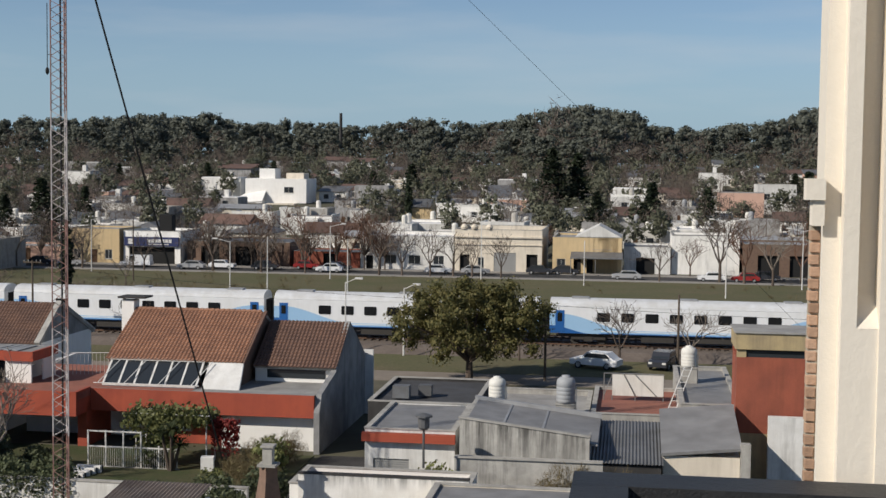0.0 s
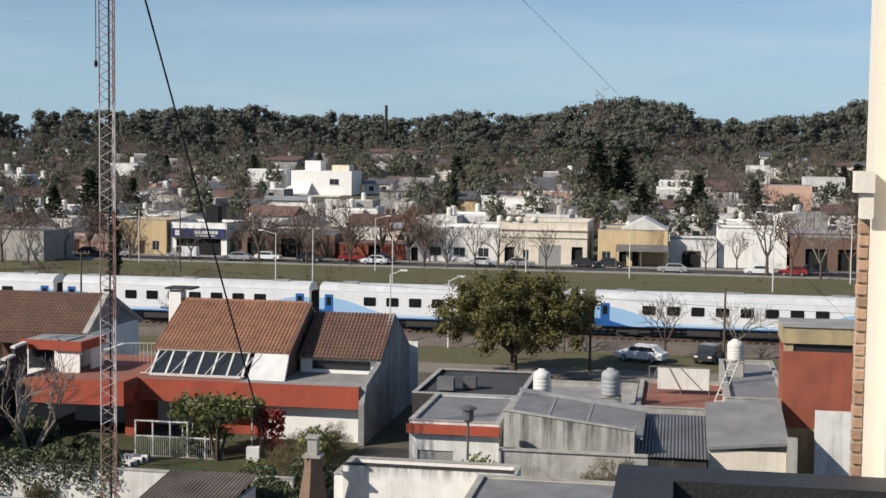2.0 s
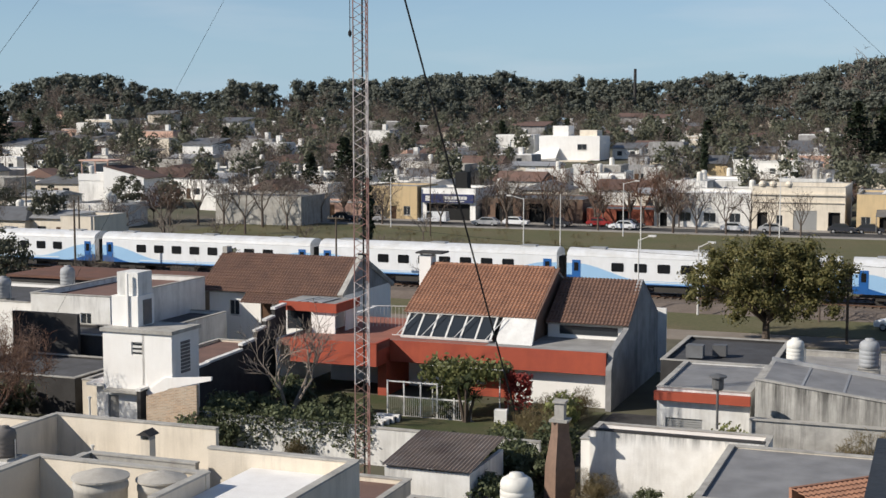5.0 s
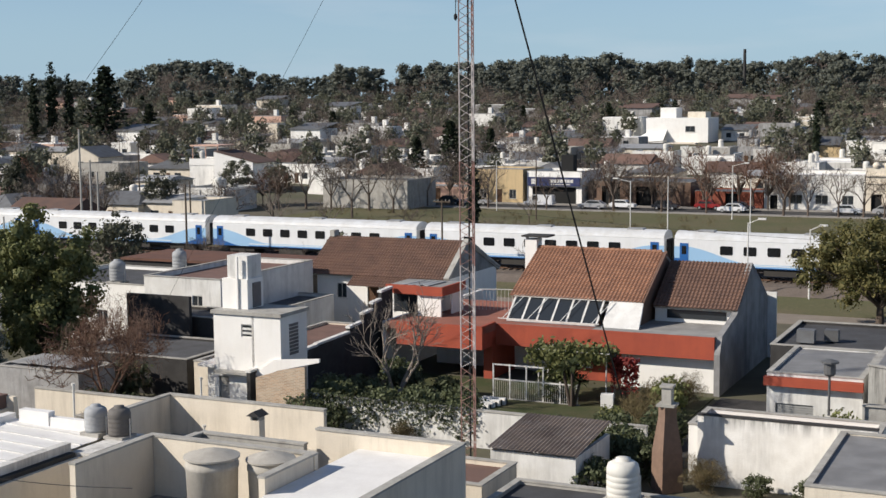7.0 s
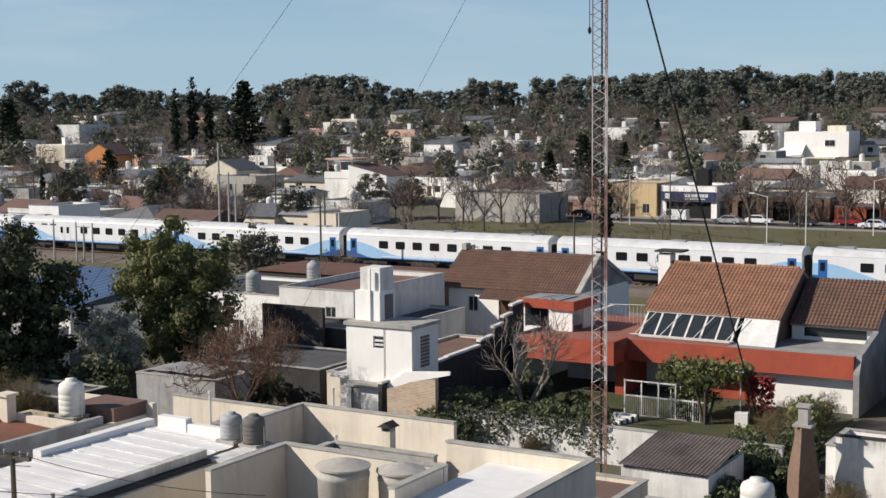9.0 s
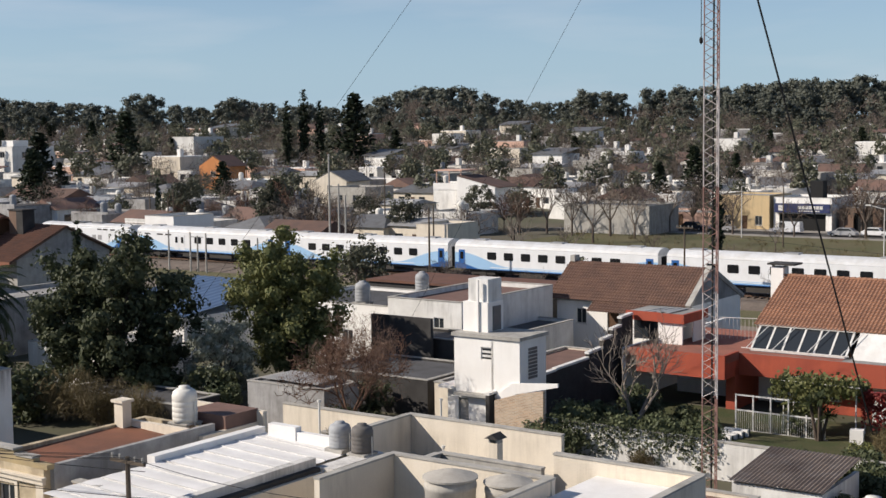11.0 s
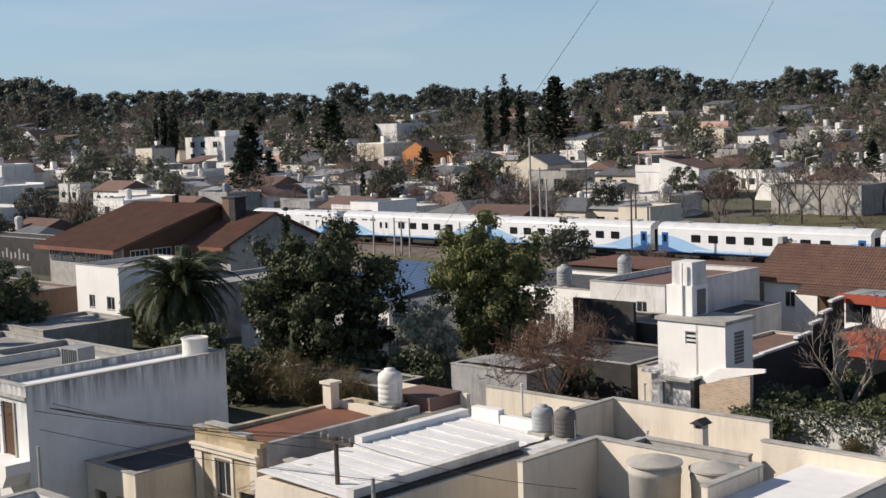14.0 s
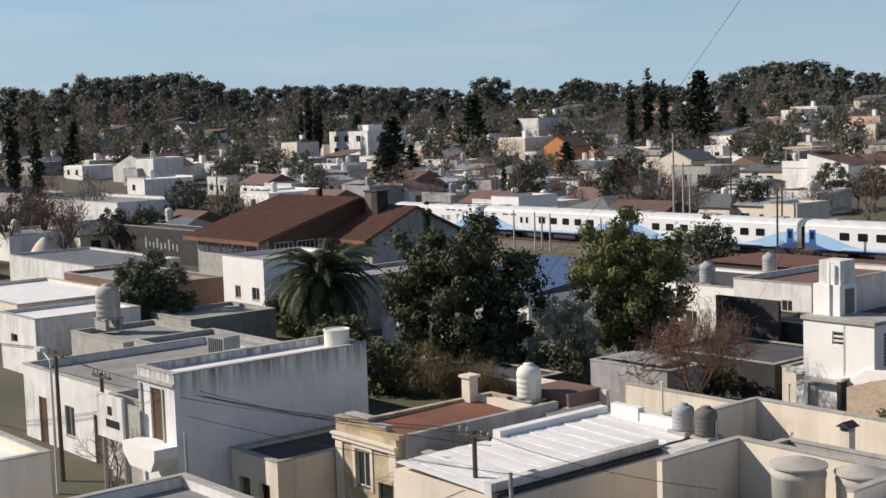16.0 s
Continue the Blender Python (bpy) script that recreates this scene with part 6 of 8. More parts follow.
waved(bm, (0, 0, 3.55), (6.0, 0, 3.55), (0, -2.5, 3.18), 0.25, 0.03, 0.36)
part("roof_tiles", bm, "tile", lr)
part("ridge", boxes((0, 6.0, -0.02, 0.14, 3.05, 3.6)), "tile", lr)
flat_house("rear_shed_row", -24.6, -21.2, 48.6, 52.4, 2.0, "cream", "roof_brown", 0.2, "low cream yard sheds with brown roofs")


# ---------------------------------------------------------------- middle ground on the left
def hall(u0, u1, v0, v1, eave, ridge, label, glazed=False):
    ob = thing("tiled_hall", u0, v0, 0, 0, label, "hall")
    w, d = u1 - u0, v1 - v0
    part("wall", boxes((0, w, 0, 0.25, 0, eave), (0, 0.25, 0.25, d, 0, eave), (0.25, w - 0.25, d - 0.25, d, 0, eave)), "cement", ob)
    # glazed hall: side wall and gables coloured dark for the shade under the eaves
    part("side_wall", boxes((w - 0.25, w, 0.25, d, 0, eave)), "door" if glazed else "cement", ob)
    bm = bmesh.new()
    prism_x(bm, [(0, eave), (d / 2, ridge - 0.15), (d, eave)], w - 0.3, w - 0.02)
    part("gable", bm, "door" if glazed else "grey", ob)
    bm = bmesh.new()
    prism_x(bm, [(0, eave), (d / 2, ridge - 0.15), (d, eave)], 0.02, 0.3)
    part("gable", bm, "door" if glazed else "grey", ob)
    bm = bmesh.new()
    slab(bm, (-0.8, -1.2, eave - 0.3), (w + 0.6, -1.2, eave - 0.3), (w + 0.6, d / 2, ridge), (-0.8, d / 2, ridge), 0.14)
    slab(bm, (w + 0.6, d + 1.2, eave - 0.3), (-0.8, d + 1.2, eave - 0.3), (-0.8, d / 2, ridge), (w + 0.6, d / 2, ridge), 0.14)
    rf = part("roof", bm, "tile_brown", ob)
    bm = bmesh.new()
    waved(bm, (-0.8, d / 2, ridge + 0.06), (w + 0.6, d / 2, ridge + 0.06), (-0.8, -1.25, eave - 0.24), 0.3, 0.04, 0.5, seg=4)
    part("roof_tiles", bm, "tile_hall", rf)
    part("fascia", boxes((-0.8, w + 0.6, -1.28, -1.2, eave - 0.62, eave - 0.2)), "rust_roof", rf)
    if glazed:
        for k in range(5):
            window(ob, 1.2 + k * 2.4, eave - 1.75, 2.0, 1.25, -0.03, bars=3, sill=False)
        for k in range(3):
            window(ob, 2.0 + k * 2.6, eave - 1.75, 2.0, 1.25, w + 0.04, "right", bars=3, sill=False)
    return ob


hall(-125.0, -111.5, 70.5, 93.0, 6.2, 9.6, "large hall with a broad brown tile roof and white framed windows", True)
hall(-116.0, -105.0, 78.5, 89.6, 6.0, 8.75, "long hall with a brown tile roof and grey gable")
solid("chimney_flue", boxes((-0.25, 0.25, -0.25, 0.25, 9.2, 10.4)), "dark", -118.0, 81.5, label="dark square chimney on the hall roof", category="chimney")
ck = thing("brick_stack", -110.6, 82.0, 0, 0, "squat dark brick chimney stack behind the hall roof", "chimney")
part("shaft", boxes((0, 1.1, 0, 1.4, 7.6, 10.2)), "brick_chim", ck)
part("shaft", boxes((1.1, 2.1, 0, 1.4, 7.6, 10.2)), "dark_render", ck)
part("cap", boxes((-0.1, 2.2, -0.1, 1.5, 10.2, 10.32)), "dark_render", ck)
flat_house("white_annexe", -103.2, -96.5, 60.6, 69.0, 6.0, "white", "roof_grey", 0.3, "white two-storey annexe with barred windows", [(2.4, 2.4, 0.9, 1.1, "window"), (5.3, 2.4, 1.2, 1.1, "window")])
flat_house("grey_annexe", -95.4, -89.0, 62.5, 76.5, 4.6, "grey", "roof_grey", 0.3, "grey cement annexe with pipes on the roof")
ds = flat_house("dark_shed", -172.0, -147.0, 83.0, 87.0, 4.4, "dark_render", "roof_dark", 0.2, "long low dark building with faint wall painting")
strokes = [(11.0 + 1.05 * k, 11.35 + 1.05 * k, -0.02, -0.004, 1.6 + 0.2 * (k % 2), 2.5 + 0.5 * (k % 3 == 0)) for k in range(9)]
part("wall_painting", boxes(*strokes, (11.2, 13.6, -0.02, -0.005, 1.35, 1.5)), "zinc", ds, "faint pale painted strokes")
bm = bmesh.new()
lathe(bm, [(2.3, 0), (2.2, 0.7), (1.75, 1.9), (1.0, 3.0), (0.35, 3.6), (0.05, 3.7)], 17)
for p in bm.verts:
    p.co.x *= 1 + 0.09 * math.sin(5 * math.atan2(p.co.y, p.co.x) + p.co.z)
solid("covered_heap", bm, "cream", -166.6, 71.4, label="domed heap under a cream tarpaulin", category="heap", smooth=True)
gb = flat_house("graffiti_block", -215.0, -184.0, 90.6, 103.0, 6.4, "white_old", "roof_grey", 0.4, "white block with faded blue wall painting")
part("wall_painting", boxes(*[(9.0 + 1.7 * k, 10.2 + 1.7 * k, -0.02, -0.004, 2.6 + 0.5 * (k % 3), 3.3 + 0.7 * (k % 2)) for k in range(12)]), "train_light", gb, "faded blue wall painting")
flat_house("flat_roof_block", -121.0, -104.0, 42.0, 52.0, 3.6, "cream", "roof_white", 0.25, "low block with pale flat roofs", [(4, 0.8, 1.2, 1.2, "window"), (9, 0.8, 1.2, 1.2, "window")])
flat_house("flat_roof_block", -124.0, -107.0, 55.0, 63.0, 3.6, "brick_chim", "roof_grey", 0.25, "low brown-walled block with a pale cement roof")
flat_house("flat_roof_block", -150.0, -128.0, 60.0, 70.0, 3.4, "white_old", "zinc_dark", 0.2, "long low block with a dull sheet roof")
flat_house("flat_roof_block", -88.5, -80.5, 39.5, 46.0, 3.4, "cement", "roof_grey", 0.3, "low cement block below a tank stand")
plastic_tank(-87.2, 41.8, 3.4, 0.85, 2.4, "tank_cement", "tall round cement water tank on a stand", 0.8)
flat_house("yard_wall_house", -80.0, -64.5, 40.0, 46.0, 3.6, "cement", "roof_grey", 0.3, "low yard building with cement walls")
flat_house("white_terrace_house", -72.0, -60.5, 78.5, 88.0, 4.4, "white", "roof_dark", 0.25, "white house with a dark flat roof and eaves", [(3, 1.2, 1.3, 1.2, "window"), (7.0, 1.2, 1.0, 1.2, "window")])
flat_house("grey_gable_house", -60.2, -53.6, 77.4, 90.0, 5.3, "white_old", "roof_brown", 0.35, "tall stained white house with a small window", [(4.6, 3.0, 0.9, 1.1, "window")])
solid("rust_roof_sheet", boxes((-74.0, -56.0, 92.0, 99.0, 4.3, 4.5)), "tile_hall", 0, 0, label="dark rust-brown roof of a depot", category="roof")
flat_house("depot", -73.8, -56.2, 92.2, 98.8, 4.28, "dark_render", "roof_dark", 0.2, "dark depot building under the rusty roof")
solid("dark_screen_wall", boxes((-57.5, -52.4, 72.0, 72.3, 0, 4.9)), "dark_render", 0, 0, label="near-black rendered screen wall", category="wall")
# near-black walls and roof give this house its shade as colour
flat_house("dark_lean_house", -57.0, -49.0, 73.0, 77.0, 3.4, "dark_render", "roof_dark", 0.2, "low house painted dark in place of shade", [(2, 1.2, 0.5, 0.6, "window"), (3.4, 1.2, 0.5, 0.6, "window"), (4.6, 1.2, 0.5, 0.6, "window")])
plastic_tank(-64.1, 79.3, 4.2, 0.6, 1.6, "tank_grey", "grey cement water tank on the flat roof", 0.3)
plastic_tank(-61.9, 84.0, 4.6, 0.55, 1.7, "tank_grey", "narrow grey water tank on the roof", 0.2)


def blue_roof_house():
    ob = thing("blue_roof_house", -86.5, 71.5, 0, 0, "white house with a blue sheet-metal roof", "house")
    part("wall", boxes((0, 11.0, 0, 12.0, 0, 3.3)), "white", ob)
    bm = bmesh.new()
    waved(bm, (-0.3, -0.4, 3.5), (11.3, -0.4, 3.5), (-0.3, 12.4, 4.9), 0.9, 0.025, 0, seg=6)
    part("roof", bm, "blue_roof", ob)
    part("eave", boxes((-0.3, 11.3, -0.45, -0.38, 3.2, 3.5)), "white_old", ob)
    part("lean_roof", boxes((1.0, 9.0, -3.6, -0.46, 2.6, 2.75)), "zinc_dark", ob)


blue_roof_house()
sh = flat_house("sheet_roof_shed", -56.5, -50.4, 58.6, 61.8, 2.45, "grey", "zinc", 0.08, "grey shed with loose metal roof sheets")
for k in range(4):
    bm = bmesh.new()
    slab(bm, (0.3 + k * 1.0, 0.9, 2.54 + 0.1 * (k % 2)), (2.0 + k * 1.0, 0.7, 2.6), (2.3 + k * 0.9, 2.9, 2.77), (0.9 + k * 0.9, 3.0, 2.72), 0.03)
    part("loose_sheet", bm, "zinc", sh)
wall_run("yard_wall", [(-49.5, 54.2, -38.2, 54.2, 2.6)], "cream", "cement", "low cream yard wall")

# shed darkened all over to imitate the shaded yard
flat_house("low_shed", -67.5, -57.5, 53.6, 57.2, 1.7, "dark_render", "roof_dark", 0.15, "low yard shed and roof painted dark for shade")
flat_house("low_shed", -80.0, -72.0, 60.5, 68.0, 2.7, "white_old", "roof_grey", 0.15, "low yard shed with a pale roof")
# added filler, near-black so that the yard reads as shaded
flat_house("low_shed", -56.5, -47.6, 65.0, 71.5, 2.3, "dark_render", "roof_dark", 0.12, "low outbuilding added dark to stand for yard shade")
flat_house("low_shed", -95.0, -88.5, 49.0, 56.5, 3.0, "cement", "roof_grey", 0.2, "low cement shed in a yard")
flat_house("low_shed", -45.4, -41.5, 52.5, 56.5, 1.8, "cement", "roof_grey", 0.15, "low cement yard rooms")

# ---------------------------------------------------------------- lattice mast, guys, poles, wires
def lattice_mast(u, v, h, w=0.74):
    ob = thing("radio_mast", u, v, 0, 0, "tall slender red and white lattice radio mast", "mast")
    legs = [Vector((w * 0.577 * math.cos(a), w * 0.577 * math.sin(a), 0)) for a in (math.radians(90), math.radians(210), math.radians(330))]
    step, sec = 0.82, 0
    z = 0.0
    while z < h:
        z1 = min(z + 6 * step, h)
        bm = bmesh.new()
        for p in legs:
            rod(bm, p + Vector((0, 0, z)), p + Vector((0, 0, z1)), 0.032, n=5)
        k = z
        flip = False
        while k < z1 - 0.01:
            for i in range(3):
                a, b = legs[i], legs[(i + 1) % 3]
                if flip:
                    a, b = b, a
                rod(bm, a + Vector((0, 0, k)), b + Vector((0, 0, k + step / 2)), 0.014, n=4)
                rod(bm, b + Vector((0, 0, k + step / 2)), a + Vector((0, 0, k + step)), 0.014, n=4)
            k += step
        part("section", bm, "mast_white" if sec % 2 else "mast_red", ob)
        sec += 1
        z = z1
    bm = bmesh.new()
    rod(bm, (0.05, -0.1, 0), (0.05, -0.1, h), 0.045, n=6)
    part("feed_line", bm, "cable", ob)
    bm = bmesh.new()
    rod(bm, (-0.36, 0, 22.2), (-0.62, 0, 22.2), 0.02)
    rod(bm, (-0.62, 0, 21.6), (-0.62, 0, 24.5), 0.02)
    lathe(bm, [(0.02, 21.3), (0.09, 21.4), (0.09, 21.55), (0.02, 21.65)], 8, -0.62, 0)
    part("antenna", bm, "cable", ob)


lattice_mast(-25.65, 57.5, 44.0)


def cable(name, pts, r, label, sag=0.0, mat="cable", category="cable", group=""):
    bm = bmesh.new()
    a, b = Vector(pts[0]), Vector(pts[1])
    n = 14 if sag else 1
    tube(bm, [a.lerp(b, k / n) - Vector((0, 0, sag * 4 * (k / n) * (1 - k / n))) for k in range(n + 1)], r)
    return solid(name, bm, mat, 0, 0, label=label, category=category, group=group)


cable("guy_wire", ((-25.45, 57.6, 29.6), (-22.0, 70.8, 0.0)), 0.05, "thick dark guy cable of the radio mast", group="mast guys")
cable("guy_wire", ((-25.95, 57.5, 42.0), (-71.0, 63.0, 0.0)), 0.012, "thin steel guy wire of the mast", group="mast guys")
cable("guy_wire", ((-25.95, 57.5, 34.0), (-52.0, 69.0, 5.0)), 0.010, "thin steel guy wire of the mast", group="mast guys")
cable("guy_wire", ((-25.35, 57.5, 42.0), (10.0, 78.0, 8.0)), 0.010, "thin steel guy wire of the mast", group="mast guys")


def post(u, v, h, r=0.12, mat="wood", name="utility_pole", label="weathered wooden utility pole", arms=0, z=0.0, category="pole", group="utility poles"):
    ob = thing(name, u, v, z, 0, label, category, group)
    bm = bmesh.new()
    rod(bm, (0, 0, 0), (0, 0, h), r, r * 0.7, 8)
    part("pole", bm, mat, ob)
    for k in range(arms):
        zz = h - 0.25 - 0.55 * k
        part("crossarm", boxes((-0.9, 0.9, -0.06, 0.06, zz, zz + 0.12)), mat, ob)
        for x in (-0.8, -0.4, 0.4, 0.8):
            bm = bmesh.new()
            rod(bm, (x, 0, zz + 0.12), (x, 0, zz + 0.3), 0.035, 0.05, 6)
            part("insulator", bm, "cement", ob)
    return ob


def street_lamp(u, v, h, arms=(1,), reach=1.8, label="pale steel street lamp with a curved arm", mat="metal_white", turn=0.0, z=0.0):
    ob = thing("street_lamp", u, v, z, turn, label, "street lamp", "street lamps")
    bm = bmesh.new()
    rod(bm, (0, 0, 0), (0, 0, h), 0.09, 0.055, 8)
    part("pole", bm, mat, ob)
    for s in arms:
        bm = bmesh.new()
        rod(bm, (0, 0, h - 0.1), (s * reach, 0, h + 0.35), 0.04, n=6)
        arm = part("arm", bm, mat, ob)
        part("lamp_head", boxes((s * reach - 0.1 if s > 0 else s * reach - 0.6, s * reach + 0.6 if s > 0 else s * reach + 0.1, -0.15, 0.15, h + 0.28, h + 0.45)), "metal_white", arm)


street_lamp(-22.7, 200.5, 9.6, (-1, 1))
street_lamp(12.3, 181.0, 10.2, (-1, 1))
street_lamp(-7.0, 195.0, 6.6, (), label="plain pale steel post in the park", mat="metal_white")
street_lamp(-20.5, 119.3, 6.2, (1,), 0.9)
street_lamp(-26.0, 119.6, 6.6, (1,), 1.0)
street_lamp(-84.0, 199.3, 8.2, (1,))
street_lamp(-38.0, 176.0, 7.2, ())
street_lamp(-48.0, 172.0, 7.6, ())
street_lamp(-52.5, 170.0, 7.0, (-1,))
street_lamp(-45.0, 196.0, 8.0, (1,))
street_lamp(-118.0, 214.0, 8.5, (1,))
street_lamp(24.0, 196.0, 8.5, (-1, 1))
post(-6.9, 108.0, 6.4, label="wooden utility pole beside the dirt road")
post(-56.0, 119.0, 8.0, arms=1)
post(4.0, 116.5, 6.5)
for du, dv, h in ((0, 0, 14.5), (1.2, 0.5, 10.5), (2.6, 0.2, 9.0)):
    post(-116.7 + du, 137.6 + dv, h, 0.16, "cement", label="tall pale concrete signal pole by the tracks")
for u, v, h in ((-137.2, 176.0, 11.5), (-128.0, 119.0, 5.2), (-124.5, 119.4, 5.0), (-123.2, 119.4, 4.6), (-121.5, 119.2, 5.0), (-112.0, 118.5, 4.8), (-100.5, 139.0, 8.0), (-95.0, 119.2, 4.4), (-160.0, 150.0, 8.5), (-182.0, 165.0, 9.0), (-150.5, 140.0, 8.0), (-86.5, 118.8, 9.0), (-205.0, 120.0, 8.5), (-72.0, 186.0, 9.0)):
    post(u, v, h, 0.13, "cement" if h < 6 else "wood", label="slim pole standing beside the railway")
POLE_A, POLE_B, POLE_C = (-62.9, 27.2), (-56.6, 26.6), (-36.9, 32.0)
post(*POLE_A, 6.6, 0.13, arms=1)
post(*POLE_B, 6.4, 0.13, arms=1)
post(*POLE_C, 5.9, 0.12, arms=1)
post(-34.3, 31.4, 4.9, 0.1, "cement", label="short cement post on the roof edge")
post(-46.8, 25.4, 5.4, 0.09, "cement", label="short pale cement post by the street")
street_lamp(-60.8, 26.0, 6.6, (-1,), 0.9)
for a, b in (((-51.2, 28.0, 6.2), (-36.2, 32.2, 5.4)), ((-48.6, 26.5, 5.6), (-31.8, 31.8, 5.0)), ((-58.7, 24.8, 6.6), (-41.4, 30.1, 5.8))):
    cable("overhead_wire", (a, b), 0.014, "thin grey service wire over the street front", 0.25, group="overhead wires")
for k, x in enumerate((-0.8, -0.4, 0.4, 0.8)):
    cable("overhead_wire", ((POLE_B[0] + x, POLE_B[1], 6.5), (POLE_C[0] + x, POLE_C[1], 5.9)), 0.012, "thin overhead wire between the utility poles", 0.5, group="overhead wires")
    cable("overhead_wire", ((POLE_A[0] + x, POLE_A[1], 6.65), (POLE_B[0] + x, POLE_B[1], 6.5)), 0.012, "thin overhead wire between the utility poles", 0.15, group="overhead wires")
    cable("overhead_wire", ((POLE_A[0] + x, POLE_A[1], 6.65), (-95 + x, 22.0, 7.0)), 0.012, "thin overhead wire along the street", 0.4, group="overhead wires")
cable("overhead_wire", ((POLE_C[0], POLE_C[1], 5.9), (-24.0, 30.0, 6.6)), 0.012, "thin overhead wire towards the near roofs", 0.3, group="overhead wires")
cable("overhead_wire", ((-6.9, 108.0, 6.2), (-56.0, 119.0, 7.6)), 0.015, "thin overhead wire by the railway", 0.5, group="overhead wires")
cable("overhead_wire", ((-6.9, 108.0, 6.2), (40.0, 105.0, 6.2)), 0.015, "thin overhead wire by the railway", 0.5, group="overhead wires")

# ---------------------------------------------------------------- near vegetation
PARK = leafy_tree_meshes(3, 8.4, 6.5, 3.4, 27000, 210, 0.155, "leaf_park", 0.62, 0.34, 0.2, flat=0.3, bottom=-0.75, hollow=0.5, core=0.7)
plant(PARK, "broadleaf_tree", -12.8, 105.6, label="broad evergreen tree with yellowing leaves on the verge")
DARK = leafy_tree_meshes(5, 9.6, 4.9, 5.0, 24000, 190, 0.17, "leaf_dark", 0.6, 0.32, 0.15, bottom=-0.95, hollow=0.45, core=1.0)
plant(DARK, "broadleaf_tree", -68.4, 58.6, scale=1.14, label="large dense dark green tree")
plant(DARK, "broadleaf_tree", -97.5, 50.5, turn=70, scale=0.78, label="dense dark green tree beside a white annexe")
GREEN = leafy_tree_meshes(7, 10.0, 3.7, 5.0, 24000, 190, 0.16, "leaf_green", 0.55, 0.28, 0.15, bottom=-0.95, hollow=0.4, core=1.0)
plant(GREEN, "broadleaf_tree", -61.8, 68.6, scale=1.1, label="tall green tree with sunlit glossy leaves")
SILVER = leafy_tree_meshes(9, 4.8, 1.7, 2.4, 8000, 70, 0.1, "leaf_silver", 0.35, 0.12, 0.15, bottom=-0.9, core=0.8)
plant(SILVER, "olive_tree", -61.0, 61.0, scale=1.25, label="small silvery olive tree")
RUSSET = bare_tree_meshes(11, 6.6, 5, "twig_red", 0.8, 2, 0.014, 0.16)
rt = plant(RUSSET, "bare_tree", -47.9, 58.0, scale=1.2, label="leafless tree with a dense haze of fine russet twigs")
g_tw = np.random.default_rng(12)
tw, _, tn = clumped(g_tw, 5200, 90, 2.9, 2.9, 2.1, 3.7, 0.42, -0.8, 0.3)
part_of("twig_haze", mesh_np("twig_haze", *leaf_quads(g_tw, tw, 0.02, -0.9, 26.0)), "twig_tan", rt)
BARE_NEAR = bare_tree_meshes(13, 6.2, 4, "bark_pale", 0.55, 2, 0.012, 0.1)
plant(BARE_NEAR, "bare_tree", -34.4, 66.8, scale=1.3, label="leafless pale-branched garden tree")
plant(BARE_NEAR, "bare_tree", -57.9, 27.6, turn=120, scale=0.72, label="pruned leafless street tree")
SHRUB = leafy_tree_meshes(15, 2.6, 1.5, 1.35, 1700, 45, 0.18, "leaf_dark", 0.3, 0.06, 0.1, bottom=-0.98)
SHRUB_G = leafy_tree_meshes(16, 2.6, 1.5, 1.35, 1700, 45, 0.17, "leaf_green", 0.3, 0.06, 0.1, bottom=-0.98)
SHRUB_D = leafy_tree_meshes(17, 2.4, 1.8, 1.2, 500, 45, 0.1, "leaf_dry", 0.35, 0.06, 0.1, bottom=-0.98)
g_dry = np.random.default_rng(18)
dry_pts, _, _ = clumped(g_dry, 4200, 60, 1.7, 1.7, 1.15, 1.2, 0.3, -0.95, 0.2)
SHRUB_D = (SHRUB_D[0], mesh_np("crown", *leaf_quads(g_dry, dry_pts, 0.022, -0.7, 18.0)))
SHRUB_D[1].materials.append(M["leaf_dry"])
